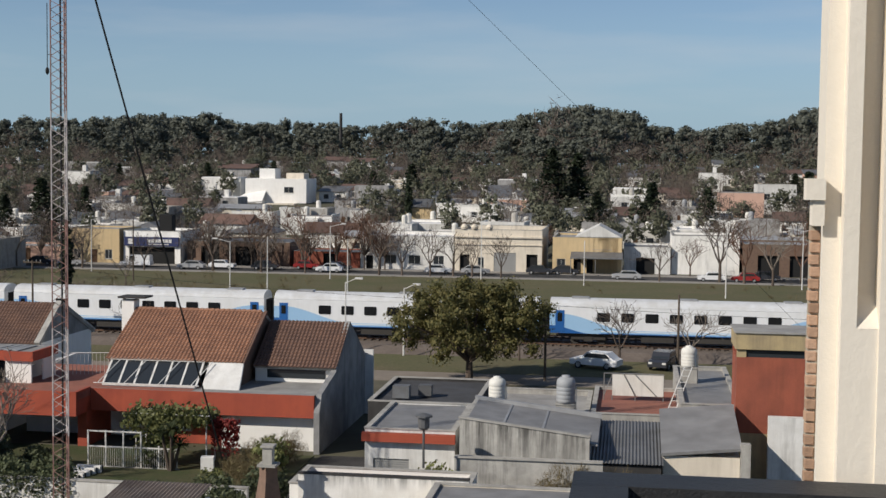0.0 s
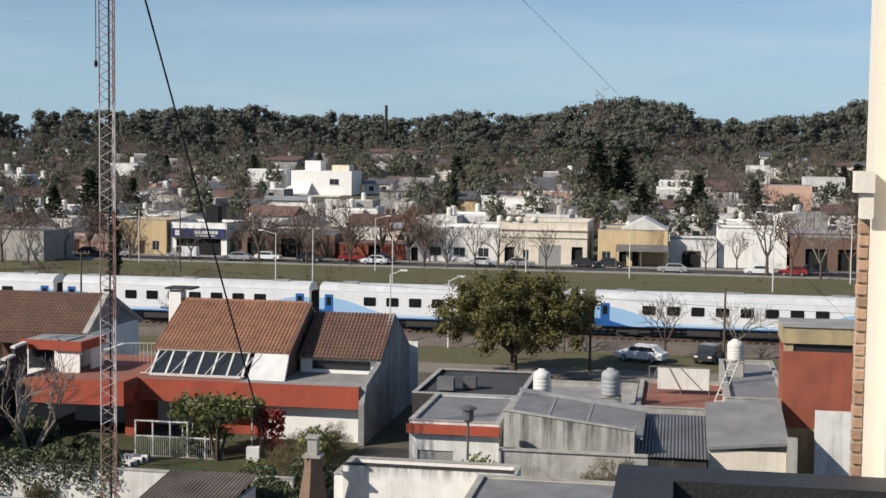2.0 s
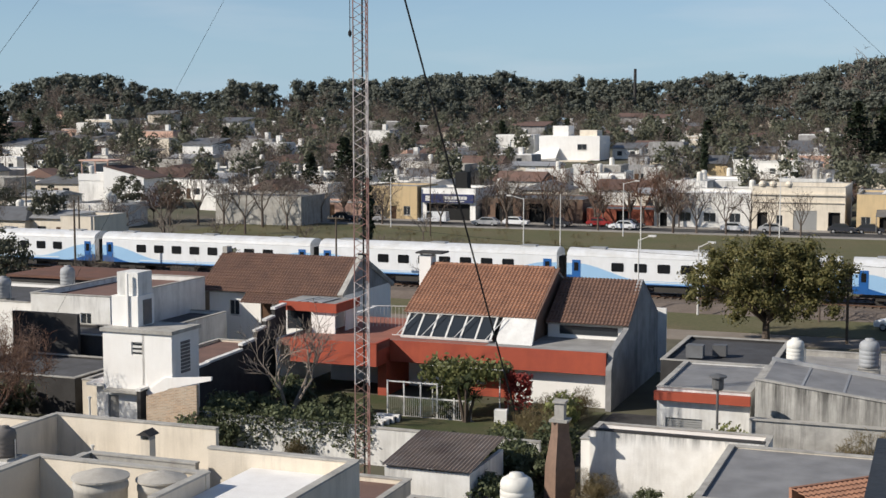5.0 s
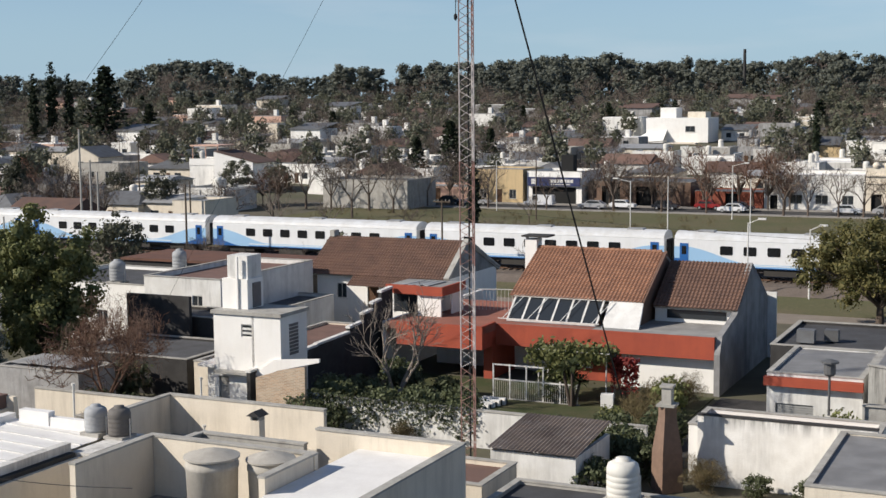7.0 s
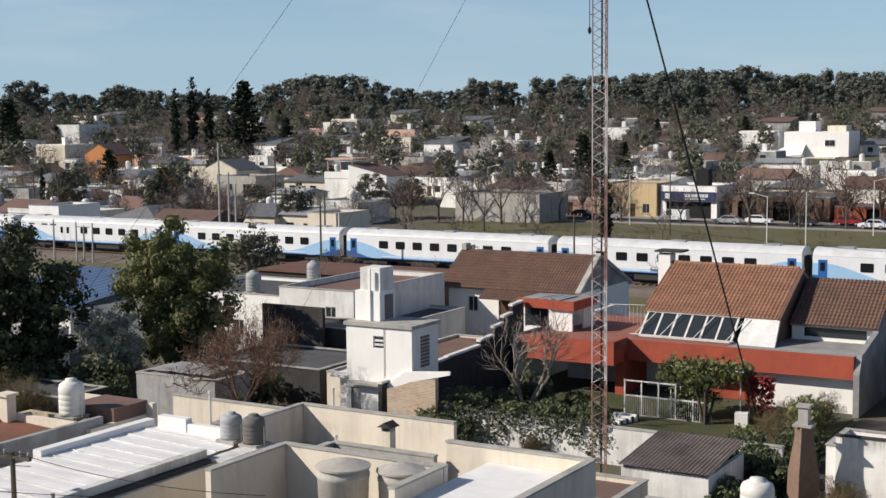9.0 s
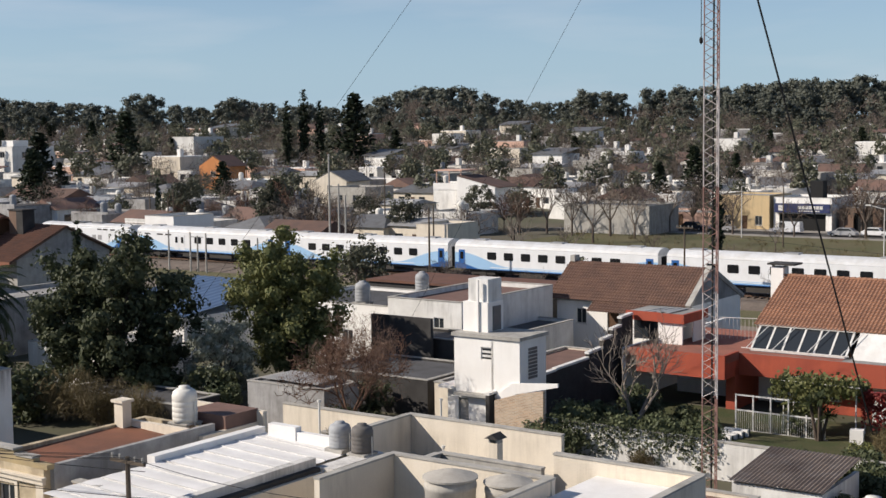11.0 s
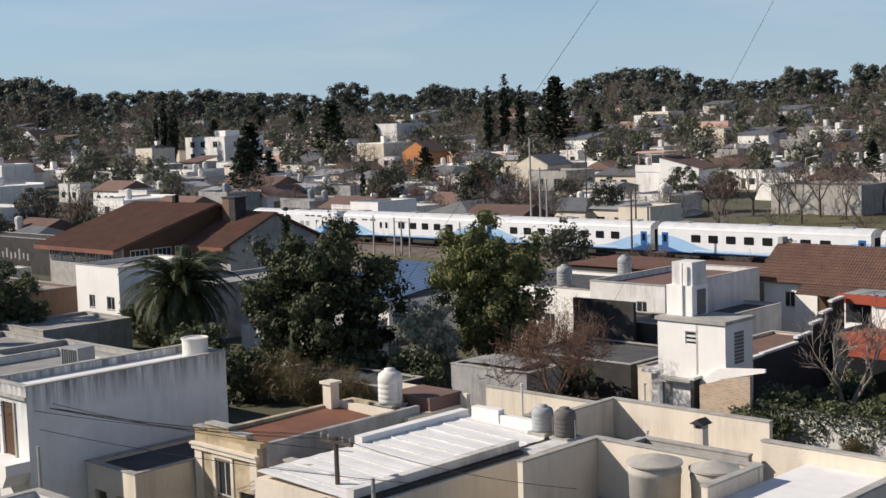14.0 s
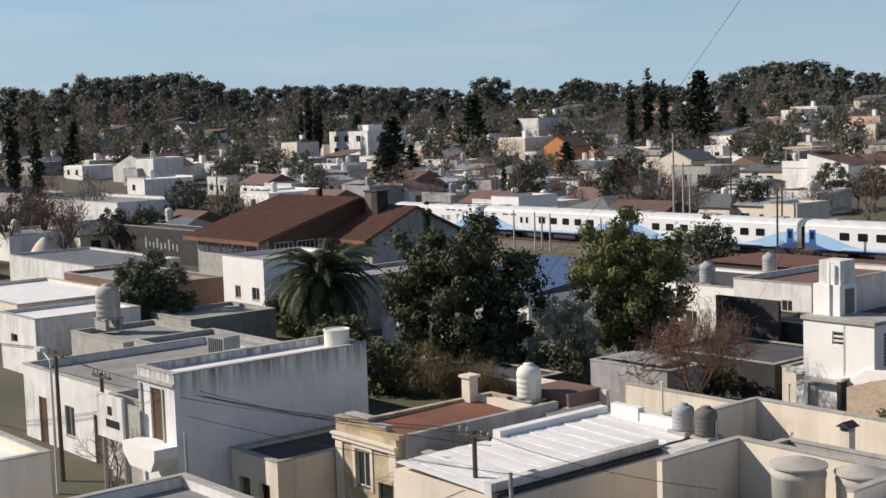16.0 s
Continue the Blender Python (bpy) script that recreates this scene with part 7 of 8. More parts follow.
for u, v, s, kind in ((-36.6, 60.3, 0.85, 0), (-34.9, 60.3, 0.7, 0), (-30.8, 60.4, 0.5, 2), (-31.5, 64.0, 0.9, 0), (-29.2, 64.5, 0.8, 0),
                      (-33.2, 63.4, 0.9, 0), (-27.0, 72.6, 0.6, 0), (-37.0, 64.0, 1.0, 0), (-36.0, 65.5, 0.9, 0), (-30.4, 66.2, 0.8, 0), (-32.4, 66.0, 0.8, 0), (-21.0, 57.0, 0.7, 0), (-19.6, 60.2, 0.9, 0), (-18.6, 59.6, 0.9, 0), (-12.0, 57.9, 0.45, 0), (-9.6, 57.9, 0.5, 0), (-8.6, 58.2, 0.6, 1), (-20.6, 73.0, 0.8, 2), (-19.8, 71.0, 0.9, 1), (-21.3, 70.2, 0.65, 2), (-18.2, 64.6, 0.9, 0), (-17.6, 58.8, 0.8, 0),
                      (-18.4, 54.6, 0.8, 0), (-66.0, 52.5, 1.3, 2), (-62.5, 52.0, 1.4, 2), (-59.5, 52.6, 1.2, 2), (-68.0, 51.0, 1.4, 0), (-71.0, 50.0, 1.3, 0), (-48.6, 57.4, 0.8, 0), (-47.2, 57.2, 0.75, 0), (-46.2, 58.2, 0.7, 0), (-50.6, 63.2, 1.0, 0), (-42.5, 52.0, 0.9, 2),
                      (-40.8, 52.6, 0.8, 0), (-44.6, 52.6, 0.8, 2), (-11.6, 64.6, 0.9, 1), (-10.0, 66.3, 0.9, 1), (-48.5, 97.0, 1.8, 0), (-52.0, 99.5, 1.6, 0), (-55.0, 101.0, 1.5, 0), (-30.5, 118.0, 1.0, 0), (-14.5, 57.8, 0.7, 2), (-92.5, 60.5, 1.4, 0), (-90.0, 60.5, 1.3, 0),
                      (-35.2, 69.5, 0.8, 0), (-36.4, 71.0, 0.9, 0), (-33.0, 70.5, 0.6, 0), (-30.0, 62.6, 0.7, 0), (-27.6, 62.4, 0.6, 0), (-25.2, 62.8, 0.5, 2), (-23.0, 62.4, 0.7, 0), (-20.6, 63.2, 0.8, 0), (-21.6, 66.5, 0.6, 1), (-19.4, 67.5, 0.9, 2), (-19.6, 74.6, 0.8, 2), (-58.4, 58.2, 0.9, 0), (-60.0, 59.0, 1.2, 0), (-64.0, 57.5, 1.2, 0),
                      (-2.9, 64.4, 1.25, 2), (-0.8, 64.8, 1.1, 2), (-1.8, 63.6, 0.9, 1), (0.6, 63.2, 0.9, 0), (2.2, 63.8, 0.7, 0), (-83.5, 57.5, 1.0, 1), (-78.0, 55.0, 1.5, 0), (-75.5, 53.0, 1.3, 0), (-104.0, 56.0, 1.4, 0)):
    plant((SHRUB, SHRUB_G, SHRUB_D)[kind], "shrub", u, v, turn=(u * 37) % 360, scale=s,
          label=("dense dark green garden shrub", "fresh green garden shrub", "dry straw-coloured garden shrub")[kind], category="shrub", group="garden shrubs")


def palm_tree(u, v, trunk_h, reach, label, fronds=46, seed=21):
    rng = np.random.default_rng(seed)
    ob = thing("palm_tree", u, v, 0, 0, label, "palm")
    bm = bmesh.new()
    lathe(bm, [(0.55, 0), (0.42, 0.8), (0.4, trunk_h * 0.8), (0.6, trunk_h * 0.95), (0.35, trunk_h + 0.2)], 12)
    part("trunk", bm, "bark", ob)
    for k in range(fronds):
        az = k * 2.39996 + rng.uniform(-0.1, 0.1)
        lift = 1.3 - 2.1 * (k / fronds) + rng.uniform(-0.08, 0.08)
        L = reach * rng.uniform(0.9, 1.1)
        out = Vector((math.cos(az), math.sin(az), 0))
        side = Vector((-math.sin(az), math.cos(az), 0))
        p = Vector((0, 0, trunk_h))
        ang = lift
        vv, ff = [], []
        n = 26
        for i in range(n):
            f = i / n
            ang -= (0.035 + 0.06 * f)
            d = out * math.cos(ang) + Vector((0, 0, math.sin(ang)))
            q = p + d * (L / n)
            ll = 0.75 * math.sin(math.pi * min(1, 0.18 + f * 0.85)) + 0.1
            up = side.cross(d).normalized()
            b = len(vv)
            vv += [p + up * 0.02, q + up * 0.02, q - up * 0.02, p - up * 0.02]
            ff.append((b, b + 1, b + 2, b + 3))
            if f > 0.1:
                for s in (-1, 1):
                    for h in (0.0, 0.33, 0.67):
                        o = p.lerp(q, h)
                        tip = o + side * s * ll * 0.75 + d * ll * 0.6 - Vector((0, 0, ll * rng.uniform(0.15, 0.5)))
                        w = d * 0.05
                        b = len(vv)
                        vv += [o - w, o + w, tip + w * 0.2, tip - w * 0.2]
                        ff.append((b, b + 1, b + 2, b + 3))
            p = q
        me = mesh_np("frond", [tuple(x) for x in vv], ff)
        part_of("frond", me, "leaf_palm", ob)
    return ob


palm_tree(-84.2, 58.2, 5.6, 5.2, "thick date palm with arching dark green fronds", 84)

# ---------------------------------------------------------------- own building: pier and ledge beside the balcony
def balcony_pier():
    ob = thing("building_pier", 0, 0, 0, 0, "cream rendered pier of the camera's own building with a brick edge", "pier")
    bm = bmesh.new()
    plan = [(1.245, 9.16), (1.36, 9.16), (1.45, 10.4), (1.415, 10.4)]
    lo, hi = [bm.verts.new((x, y, 0)) for x, y in plan], [bm.verts.new((x, y, 30)) for x, y in plan]
    bm.faces.new(lo[::-1])
    bm.faces.new(hi)
    for i in range(4):
        bm.faces.new((lo[i], lo[(i + 1) % 4], hi[(i + 1) % 4], hi[i]))
    part("wall", bm, "cream_clean", ob)
    part("pilaster", boxes((1.36, 1.46, 9.02, 10.4, 0, 30)), "cream_clean", ob)
    part("panel", boxes((1.46, 1.60, 9.2, 10.4, 16.66, 30)), "cream_clean", ob)
    bm = bmesh.new()
    box(bm, 1.46, 1.60, 9.02, 10.4, 0, 16.45)
    slab(bm, (1.46, 9.02, 16.452), (1.60, 9.02, 16.452), (1.60, 9.2, 16.66), (1.46, 9.2, 16.66), 0.1)
    part("panel_foot", bm, "cream_clean", ob)
    part("pilaster", boxes((1.60, 3.2, 9.0, 10.4, 0, 30)), "cream_clean", ob)
    part("cornice_block", boxes((1.12, 1.244, 9.05, 9.2, 17.29, 17.43)), "cream_clean", ob)
    part("cornice_block", boxes((1.165, 1.244, 9.08, 9.22, 17.12, 17.286)), "cream_clean", ob)
    part("brick_backing", boxes((1.175, 1.243, 9.22, 9.3, 14.0, 17.11)), "mortar", ob)
    me = bpy.data.meshes.new("brick")
    bm = boxes((-0.034, 0.034, -0.018, 0.06, 0, 0.068))
    bmesh.ops.bevel(bm, geom=bm.edges[:], offset=0.006, segments=1, affect="EDGES")
    bm.to_mesh(me)
    bm.free()
    rng = random.Random(4)
    for k in range(38):
        b = part_of("brick", me, "brick", ob)
        b.location = (1.204 + rng.uniform(-0.004, 0.004), 9.22 + rng.uniform(-0.012, 0.006), 14.0 + k * 0.0815)
        b.rotation_euler = (0, 0, rng.uniform(-0.05, 0.05))


balcony_pier()


def roof_ledge():
    ob = thing("roof_tray", 0, 0, 0, 0, "black membrane-covered roof ledge with a sunken tray", "roof ledge")
    part("far_kerb", boxes((-0.35, 4.0, 8.25, 8.62, 15.2, 15.52)), "black", ob)
    part("side_kerb", boxes((-0.35, 0.0, 2.0, 8.245, 15.2, 15.52)), "black", ob)
    part("tray", boxes((0.0, 4.0, 2.0, 8.245, 14.9, 15.1)), "black", ob)
    part("wall", boxes((-0.3, 4.0, 2.1, 8.55, 0, 14.89)), "cream_clean", ob)


roof_ledge()


# ---------------------------------------------------------------- far street: shops, cars, park trees
def shop_row():
    flat_house("long_white_shop", -44.5, -29.0, 216.2, 232.0, 5.6, "white_far", "roof_white", 0.5, "long low white shop building with small openings",
               [(1.5, 0, 1.2, 2.3, "open"), (5, 1.0, 2.0, 1.5, "window"), (9, 1.0, 2.0, 1.5, "window"), (13, 1.0, 1.8, 1.5, "window")])
    ob = flat_house("cream_shop", -28.8, -14.6, 216.0, 232.0, 6.9, "cream", "roof_grey", 0.8, "cream shop with a decorated parapet and roller shutter",
                    [(1.6, 0, 1.6, 2.8, "open"), (4.3, 0.4, 1.0, 2.0, "window"), (8.2, 0, 3.6, 3.2, "shutter"), (12.6, 0, 1.8, 3.0, "open")])
    part("cornice", boxes((-0.1, 14.3, -0.3, 0.0, 5.6, 5.85), (-0.1, 14.3, -0.2, 0.0, 4.4, 4.55)), "cream", ob)
    for x in (1.5, 3.2, 5.6):
        bm = bmesh.new()
        lathe(bm, [(0.5, 6.95), (0.62, 7.3), (0.35, 7.7), (0.1, 7.8)], 10, x, 0.2)
        part("parapet_urn", bm, "cream", ob)
    ob = flat_house("yellow_shop", -12.9, -1.8, 216.4, 230.0, 5.9, "yellow", "roof_grey", 0.3, "yellow two-storey shop with a white gable and dark awning",
                    [(1.4, 0.6, 1.4, 1.8, "window"), (4.0, 0, 1.2, 2.4, "open"), (8.0, 0, 5.0, 2.5, "open"), (8.0, 4.0, 3.0, 1.0, "window")])
    bm = bmesh.new()
    prism(bm, [(3.6, 6.0), (7.4, 7.9), (11.0, 6.0)], -0.1, 10.0)
    part("gable_roof", bm, "white_far", ob)
    bm = bmesh.new()
    slab(bm, (3.0, -3.4, 2.75), (11.3, -3.4, 2.75), (11.3, 0.0, 3.6), (3.0, 0.0, 3.6), 0.1)
    part("awning", bm, "zinc_dark", ob)
    for x in (3.1, 7.0, 11.2):
        bm = bmesh.new()
        rod(bm, (x, -3.3, 0), (x, -3.3, 2.7), 0.06)
        part("awning_post", bm, "metal", ob)
    flat_house("graffiti_wall_house", 6.2, 17.0, 220.0, 232.0, 6.3, "white_far", "roof_grey", 0.4, "white blind-walled building with wall painting")
    flat_house("low_dark_shop", -1.5, 6.0, 219.0, 230.0, 4.4, "white_old", "zinc_dark", 0.3, "low shop with a dark sheet roof", [(3.5, 0, 3.0, 2.6, "open")])
    flat_house("brown_depot", 17.5, 32.0, 219.0, 232.0, 5.2, "brick_chim", "zinc", 0.3, "brown depot with a sheet roof", [(4, 0, 3.4, 3.4, "open"), (9, 0, 3.4, 3.4, "open")])
    ob = flat_house("sign_shop", -85.5, -75.5, 216.5, 228.0, 5.6, "white_far", "zinc", 0.4, "shop with a navy sign and shaded entrance", [(5.0, 0, 8.0, 2.9, "open")])
    part("sign_board", boxes((0.3, 9.8, -0.5, -0.1, 3.1, 4.6)), "sign_blue", ob)
    part("sign_lettering", boxes(*[(4.4 + 0.62 * k, 4.9 + 0.62 * k, -0.56, -0.504, 3.7, 4.25) for k in range(7)], *[(4.6 + 0.4 * k, 4.9 + 0.4 * k, -0.56, -0.504, 3.3, 3.5) for k in range(9)]), "metal_white", ob)
    part("sign_disc", boxes((1.0, 1.9, -0.56, -0.504, 3.4, 4.3)), "metal_white", ob)
    part("roof_tank", boxes((5.2, 7.4, 3.0, 5.0, 5.0, 8.3)), "dark", ob)
    flat_house("yellow_corner_house", -95.5, -86.0, 215.8, 226.0, 5.9, "yellow", "roof_grey", 0.3, "yellow corner house with a green door", [(2.0, 0.8, 1.3, 1.6, "window"), (5.0, 0, 1.2, 2.4, "door"), (7.6, 0.8, 1.3, 1.6, "window")])
    flat_house("red_wall_depot", -56.0, -44.8, 217.0, 226.0, 2.7, "red_wall", "zinc_dark", 0.2, "low red-painted street depot", [(6, 0, 2.0, 2.4, "open")])
    flat_house("grey_depot", -74.8, -57.0, 218.0, 232.0, 4.0, "brick_chim", "zinc_dark", 0.2, "dark depot with a sheet roof", [(4, 0, 3.2, 3.2, "open"), (10, 0, 3.2, 3.2, "open")])
    flat_house("pink_wall_house", -112.0, -96.5, 217.0, 228.0, 2.6, "pink", "roof_grey", 0.3, "long low salmon-coloured house", [(4, 0.8, 1.3, 1.4, "window"), (9, 0, 1.2, 2.3, "door")])


shop_row()


def build_car(mat, label, tall=1.45, length=4.3, van=False):
    ob = thing("parked_car", 0, 0, 0, 0, label, "car", "parked cars")
    w = 0.85
    L = length
    roof0, roof1 = (0.28, 0.97) if van else (0.33, 0.78)
    bm = bmesh.new()
    prism(bm, [(0, 0.35), (0, 0.8), (0.12 * L, 0.92), (0.26 * L, 0.95), (0.93 * L, 0.95), (L, 0.85), (L, 0.35)], -w, w)
    bmesh.ops.bevel(bm, geom=[e for e in bm.edges if e.calc_length() < 1.0], offset=0.06, segments=2, affect="EDGES")
    part("body", bm, mat, ob)
    bm = bmesh.new()
    prism(bm, [(0.25 * L, 0.95), (roof0 * L + 0.15, tall), (roof1 * L, tall), (0.93 * L if not van else 0.985 * L, 0.95)], -w + 0.08, w - 0.08)
    cab = part("cabin", bm, mat, ob)
    for s in (-1, 1):
        bm = bmesh.new()
        y = s * (w - 0.07)
        x1 = 0.86 * L if not van else 0.5 * L
        prism(bm, [(0.30 * L, 1.0), (roof0 * L + 0.2, tall - 0.08), (min(roof1 * L - 0.05, x1 - 0.1), tall - 0.08), (x1, 1.0)], y - 0.012, y + 0.012)
        part("side_window", bm, "glass", cab)
    bm = bmesh.new()
    slab(bm, (0.255 * L, -w + 0.16, 0.99), (0.255 * L, w - 0.16, 0.99), (roof0 * L + 0.13, w - 0.2, tall - 0.05), (roof0 * L + 0.13, -w + 0.2, tall - 0.05), -0.02)
    part("windscreen", bm, "glass", cab)
    for x in (0.19 * L, 0.8 * L):
        for s in (-1, 1):
            bm = bmesh.new()
            rod(bm, (x, s * (w - 0.1) - 0.1, 0.32), (x, s * (w - 0.1) + 0.1, 0.32), 0.32, n=14)
            wl_ = part("wheel", bm, "rubber", ob)
            bm = bmesh.new()
            rod(bm, (x, s * (w + 0.004) - 0.01, 0.32), (x, s * (w + 0.004) + 0.01, 0.32), 0.19, n=12)
            part("rim", bm, "zinc", wl_)
    for s in (-1, 1):
        part("headlight", boxes((-0.02, 0.05, s * 0.6 - 0.16, s * 0.6 + 0.16, 0.62, 0.78)), "metal_white", ob)
    return ob


CAR_W = build_car("car_white", "white parked hatchback on the verge")
CAR_W.matrix_world = at(-5.0, 116.2, 0.03, -20)
CAR_S = build_car("car_silver", "silver parked saloon at the kerb", 1.42, 4.5)
CAR_S.matrix_world = at(-3.2, 207.2, 0.02, 2)
CAR_D = build_car("car_dark", "dark parked car at the kerb", 1.5)
CAR_D.matrix_world = at(2.2, 114.6, 0.03, 75)
CAR_R = build_car("car_red", "dark red parked car at the kerb")
CAR_R.matrix_world = at(14.8, 207.4, 0.02)
VAN = build_car("car_white", "white delivery van parked at the shops", 1.95, 5.2, True)
VAN.matrix_world = at(-83.5, 210.5, 0.02)
for ob, spots in ((CAR_W, ((-28.5, 210.5), (-50.0, 208.0), (9.8, 207.3), (-64.0, 210.0))), (CAR_S, ((-22.5, 211.0), (-90.0, 210.5), (-73.0, 208.0))), (CAR_D, ((-12.6, 213.6), (-8.5, 214.2), (-45.0, 211.0), (22.5, 210.8), (26.0, 207.2), (-57.0, 210.6), (-95.0, 210.0))), (CAR_R, ((-50.6, 213.0),))):
    for u, v in spots:
        copy_thing(ob, at(u, v, 0.02, 2 if v < 209 else 180))

# ---------------------------------------------------------------- trees of the middle distance
rng = np.random.default_rng(77)
BARE = [bare_tree_meshes(30 + k, 9.0, 3, ("twig", "bark_pale", "twig", "twig_red")[k], 0.6, 2, 0.028, 0.25) for k in range(4)]


def haze_tree(seed, h, rx, n, material, bark="bark", fine=0.085):
    """A leafless tree whose finest twigs are thin slivers round a forked frame."""
    g = np.random.default_rng(seed)
    a, b = leafy_tree_meshes(seed, h, rx, h * 0.42, n, 60, 0.09, material, 0.75, 0.16, 0.25, bark, 0.0, -0.6, 0.4)
    pts, _, _ = clumped(g, n, 70, rx, rx, h * 0.42, h * 0.58, 0.7, -0.6, 0.35)
    bm_ = mesh_np("crown", *leaf_quads(g, pts, fine, -0.6, 13.0))
    bm_.materials.append(M[material])
    return a, bm_


HAZE = [haze_tree(50 + k, 9.0, 3.3, 620, ("twig", "twig_red", "bark_pale")[k]) for k in range(3)]
EVER = [leafy_tree_meshes(60 + k, 9.0, (3.2, 2.4, 3.8)[k], (3.6, 4.0, 3.2)[k], 2600, 70, 0.3, "leaf_far", 0.6, 0.2, 0.2, bottom=-0.85) for k in range(3)]
SLIM = leafy_tree_meshes(66, 10.8, 0.42, 5.3, 1700, 120, 0.26, "leaf_cypress", 0.16, 0.2, 0.05, bottom=-0.99, hollow=0.3)
CYP = leafy_tree_meshes(65, 12.0, 0.72, 5.9, 5200, 260, 0.2, "leaf_cypress", 0.2, 0.16, 0.05, bottom=-0.99, hollow=0.3)


def conifer_meshes(seed, h, r):
    g = np.random.default_rng(seed)
    bm = bmesh.new()
    rod(bm, (0, 0, 0), (0, 0, h), 0.28, 0.04, 8)
    pts = []
    for k in range(26):
        z = h * (0.1 + 0.88 * k / 26)
        rr = (r * (1 - k / 26) ** 0.85 + 0.3) * g.uniform(0.75, 1.1)
        for j in range(6):
            a = g.uniform(0, 6.28)
            e = Vector((math.cos(a) * rr, math.sin(a) * rr, z + rr * 0.05))
            rod(bm, (0, 0, z), e, 0.06, 0.02, 4)
            for f in np.linspace(0.25, 1, 14):
                pts.append(np.array(Vector((0, 0, z)).lerp(e, f)) + g.normal(size=3) * np.array([0.3, 0.3, 0.12]))
    t = bpy.data.meshes.new("trunk")
    bm.to_mesh(t)
    bm.free()
    t.materials.append(M["bark"])
    c = mesh_np("crown", *leaf_quads(g, np.array(pts), 0.5, 0.7, 1.8))
    c.materials.append(M["leaf_cypress"])
    return t, c


CEDAR = conifer_meshes(70, 14.0, 4.6)


def stand(meshes, name, u, v, s, label, group="", turn=None):
    return plant(meshes, name, u, v, ground_z(u, v), rng.uniform(0, 360) if turn is None else turn, s, label, "tree", group)


# along the railway and in the park
for u, v, s, k in ((-1.0, 117.2, 0.72, 0), (5.2, 118.3, 0.7, 1), (-9.9, 118.6, 0.62, 2), (13.0, 205.0, 1.45, 0), (16.5, 203.6, 1.25, 3), (20.5, 201.8, 1.15, 1), (9.0, 214.8, 0.8, 3), (-31.0, 203.9, 0.95, 0), (-35.5, 204.3, 0.95, 0), (-27.5, 204.6, 0.9, 2), (-24.5, 204.2, 0.8, 0),
                   (-41.0, 214.9, 1.2, 3), (-46.0, 214.7, 1.3, 3), (-51.0, 204.6, 1.0, 0), (-58.0, 204.2, 1.1, 2), (-66.0, 204.6, 1.2, 0), (-70.0, 215.0, 1.1, 3), (-77.0, 203.6, 0.8, 2), (-92.0, 203.9, 1.1, 0), (-99.0, 204.5, 1.2, 1), (-106.0, 204.0, 1.15, 0),
                   (-112.0, 200.0, 1.2, 2), (-64.0, 150.0, 0.5, 1), (-58.0, 147.0, 0.5, 1), (-52.5, 144.0, 0.55, 1), (-44.0, 141.0, 0.45, 1), (-75.0, 150.0, 0.6, 2), (-88.0, 152.0, 0.7, 1), (-95.0, 150.0, 0.8, 1), (-102.0, 150.0, 0.9, 2), (-40.0, 119.0, 0.5, 1), (-46.0, 118.8, 0.55, 2), (-78.0, 110.0, 0.6, 1),
                   (-68.0, 110.5, 0.5, 2), (-108.0, 170.0, 1.1, 2), (-100.0, 180.0, 1.2, 1), (-84.0, 118.0, 0.5, 2), (-105.0, 118.0, 0.5, 1), (24.0, 118.0, 0.7, 0), (25.0, 205.0, 1.3, 3), (-116.0, 193.0, 1.2, 0), (-110.0, 191.0, 1.1, 2), (-104.0, 193.0, 1.25, 0), (-98.0, 190.0, 1.0, 1), (-39.0, 203.8, 1.1, 2), (-20.0, 204.0, 0.85, 0), (-62.0, 214.9, 1.3, 3), (-54.0, 214.7, 1.35, 3), (-87.5, 204.0, 1.0, 2), (-82.0, 186.0, 0.7, 1), (-70.0, 178.0, 0.6, 1), (4.0, 204.0, 0.8, 2), (30.0, 203.0, 1.3, 0)):
    stand(BARE[k], "bare_tree", u, v, s, ("grey leafless tree by the railway", "pale-barked leafless sapling by the railway", "dark leafless tree near the park", "leafless tree with russet twigs")[k], "leafless trees")
for u, v, s, k in ((-119.0, 212.5, 0.9, 0), (-114.0, 213.5, 0.8, 2), (-109.0, 212.0, 0.95, 0), (-104.0, 213.5, 0.85, 1), (-98.5, 212.6, 0.9, 0), (-94.0, 214.0, 0.8, 2), (-72.5, 213.6, 0.85, 0), (-69.0, 214.2, 0.95, 2), (-66.0, 213.6, 0.8, 0), (-62.5, 214.4, 0.9, 0), (-59.0, 213.6, 0.8, 2), (-52.5, 214.0, 0.9, 1), (-48.0, 213.8, 1.0, 1), (-43.5, 214.4, 1.0, 1), (-40.0, 213.9, 0.9, 1)):
    stand(HAZE[k], "bare_tree", u, v, s, ("grey leafless street tree", "russet leafless street tree", "pale leafless street tree")[k], "street trees")
g_tuft = np.random.default_rng(91)
tufts = []
for _ in range(420):
    x, y = g_tuft.uniform(-112, 30), g_tuft.uniform(136, 201)
    if x > -45 and g_tuft.random() < 0.8:
        continue
    k, big = 26, g_tuft.uniform(0.35, 1.1)
    tufts.append(np.stack([x + g_tuft.normal(0, 0.5 * big, k), y + g_tuft.normal(0, 0.5 * big, k), 0.02 + big * g_tuft.uniform(0.1, 0.9, k)], 1))
tuft_ob = part_of("grass_tufts", mesh_np("grass_tufts", *leaf_quads(g_tuft, np.concatenate(tufts), 0.05, -1.5, 14.0)), "leaf_dry")
tuft_ob.matrix_world = GRID
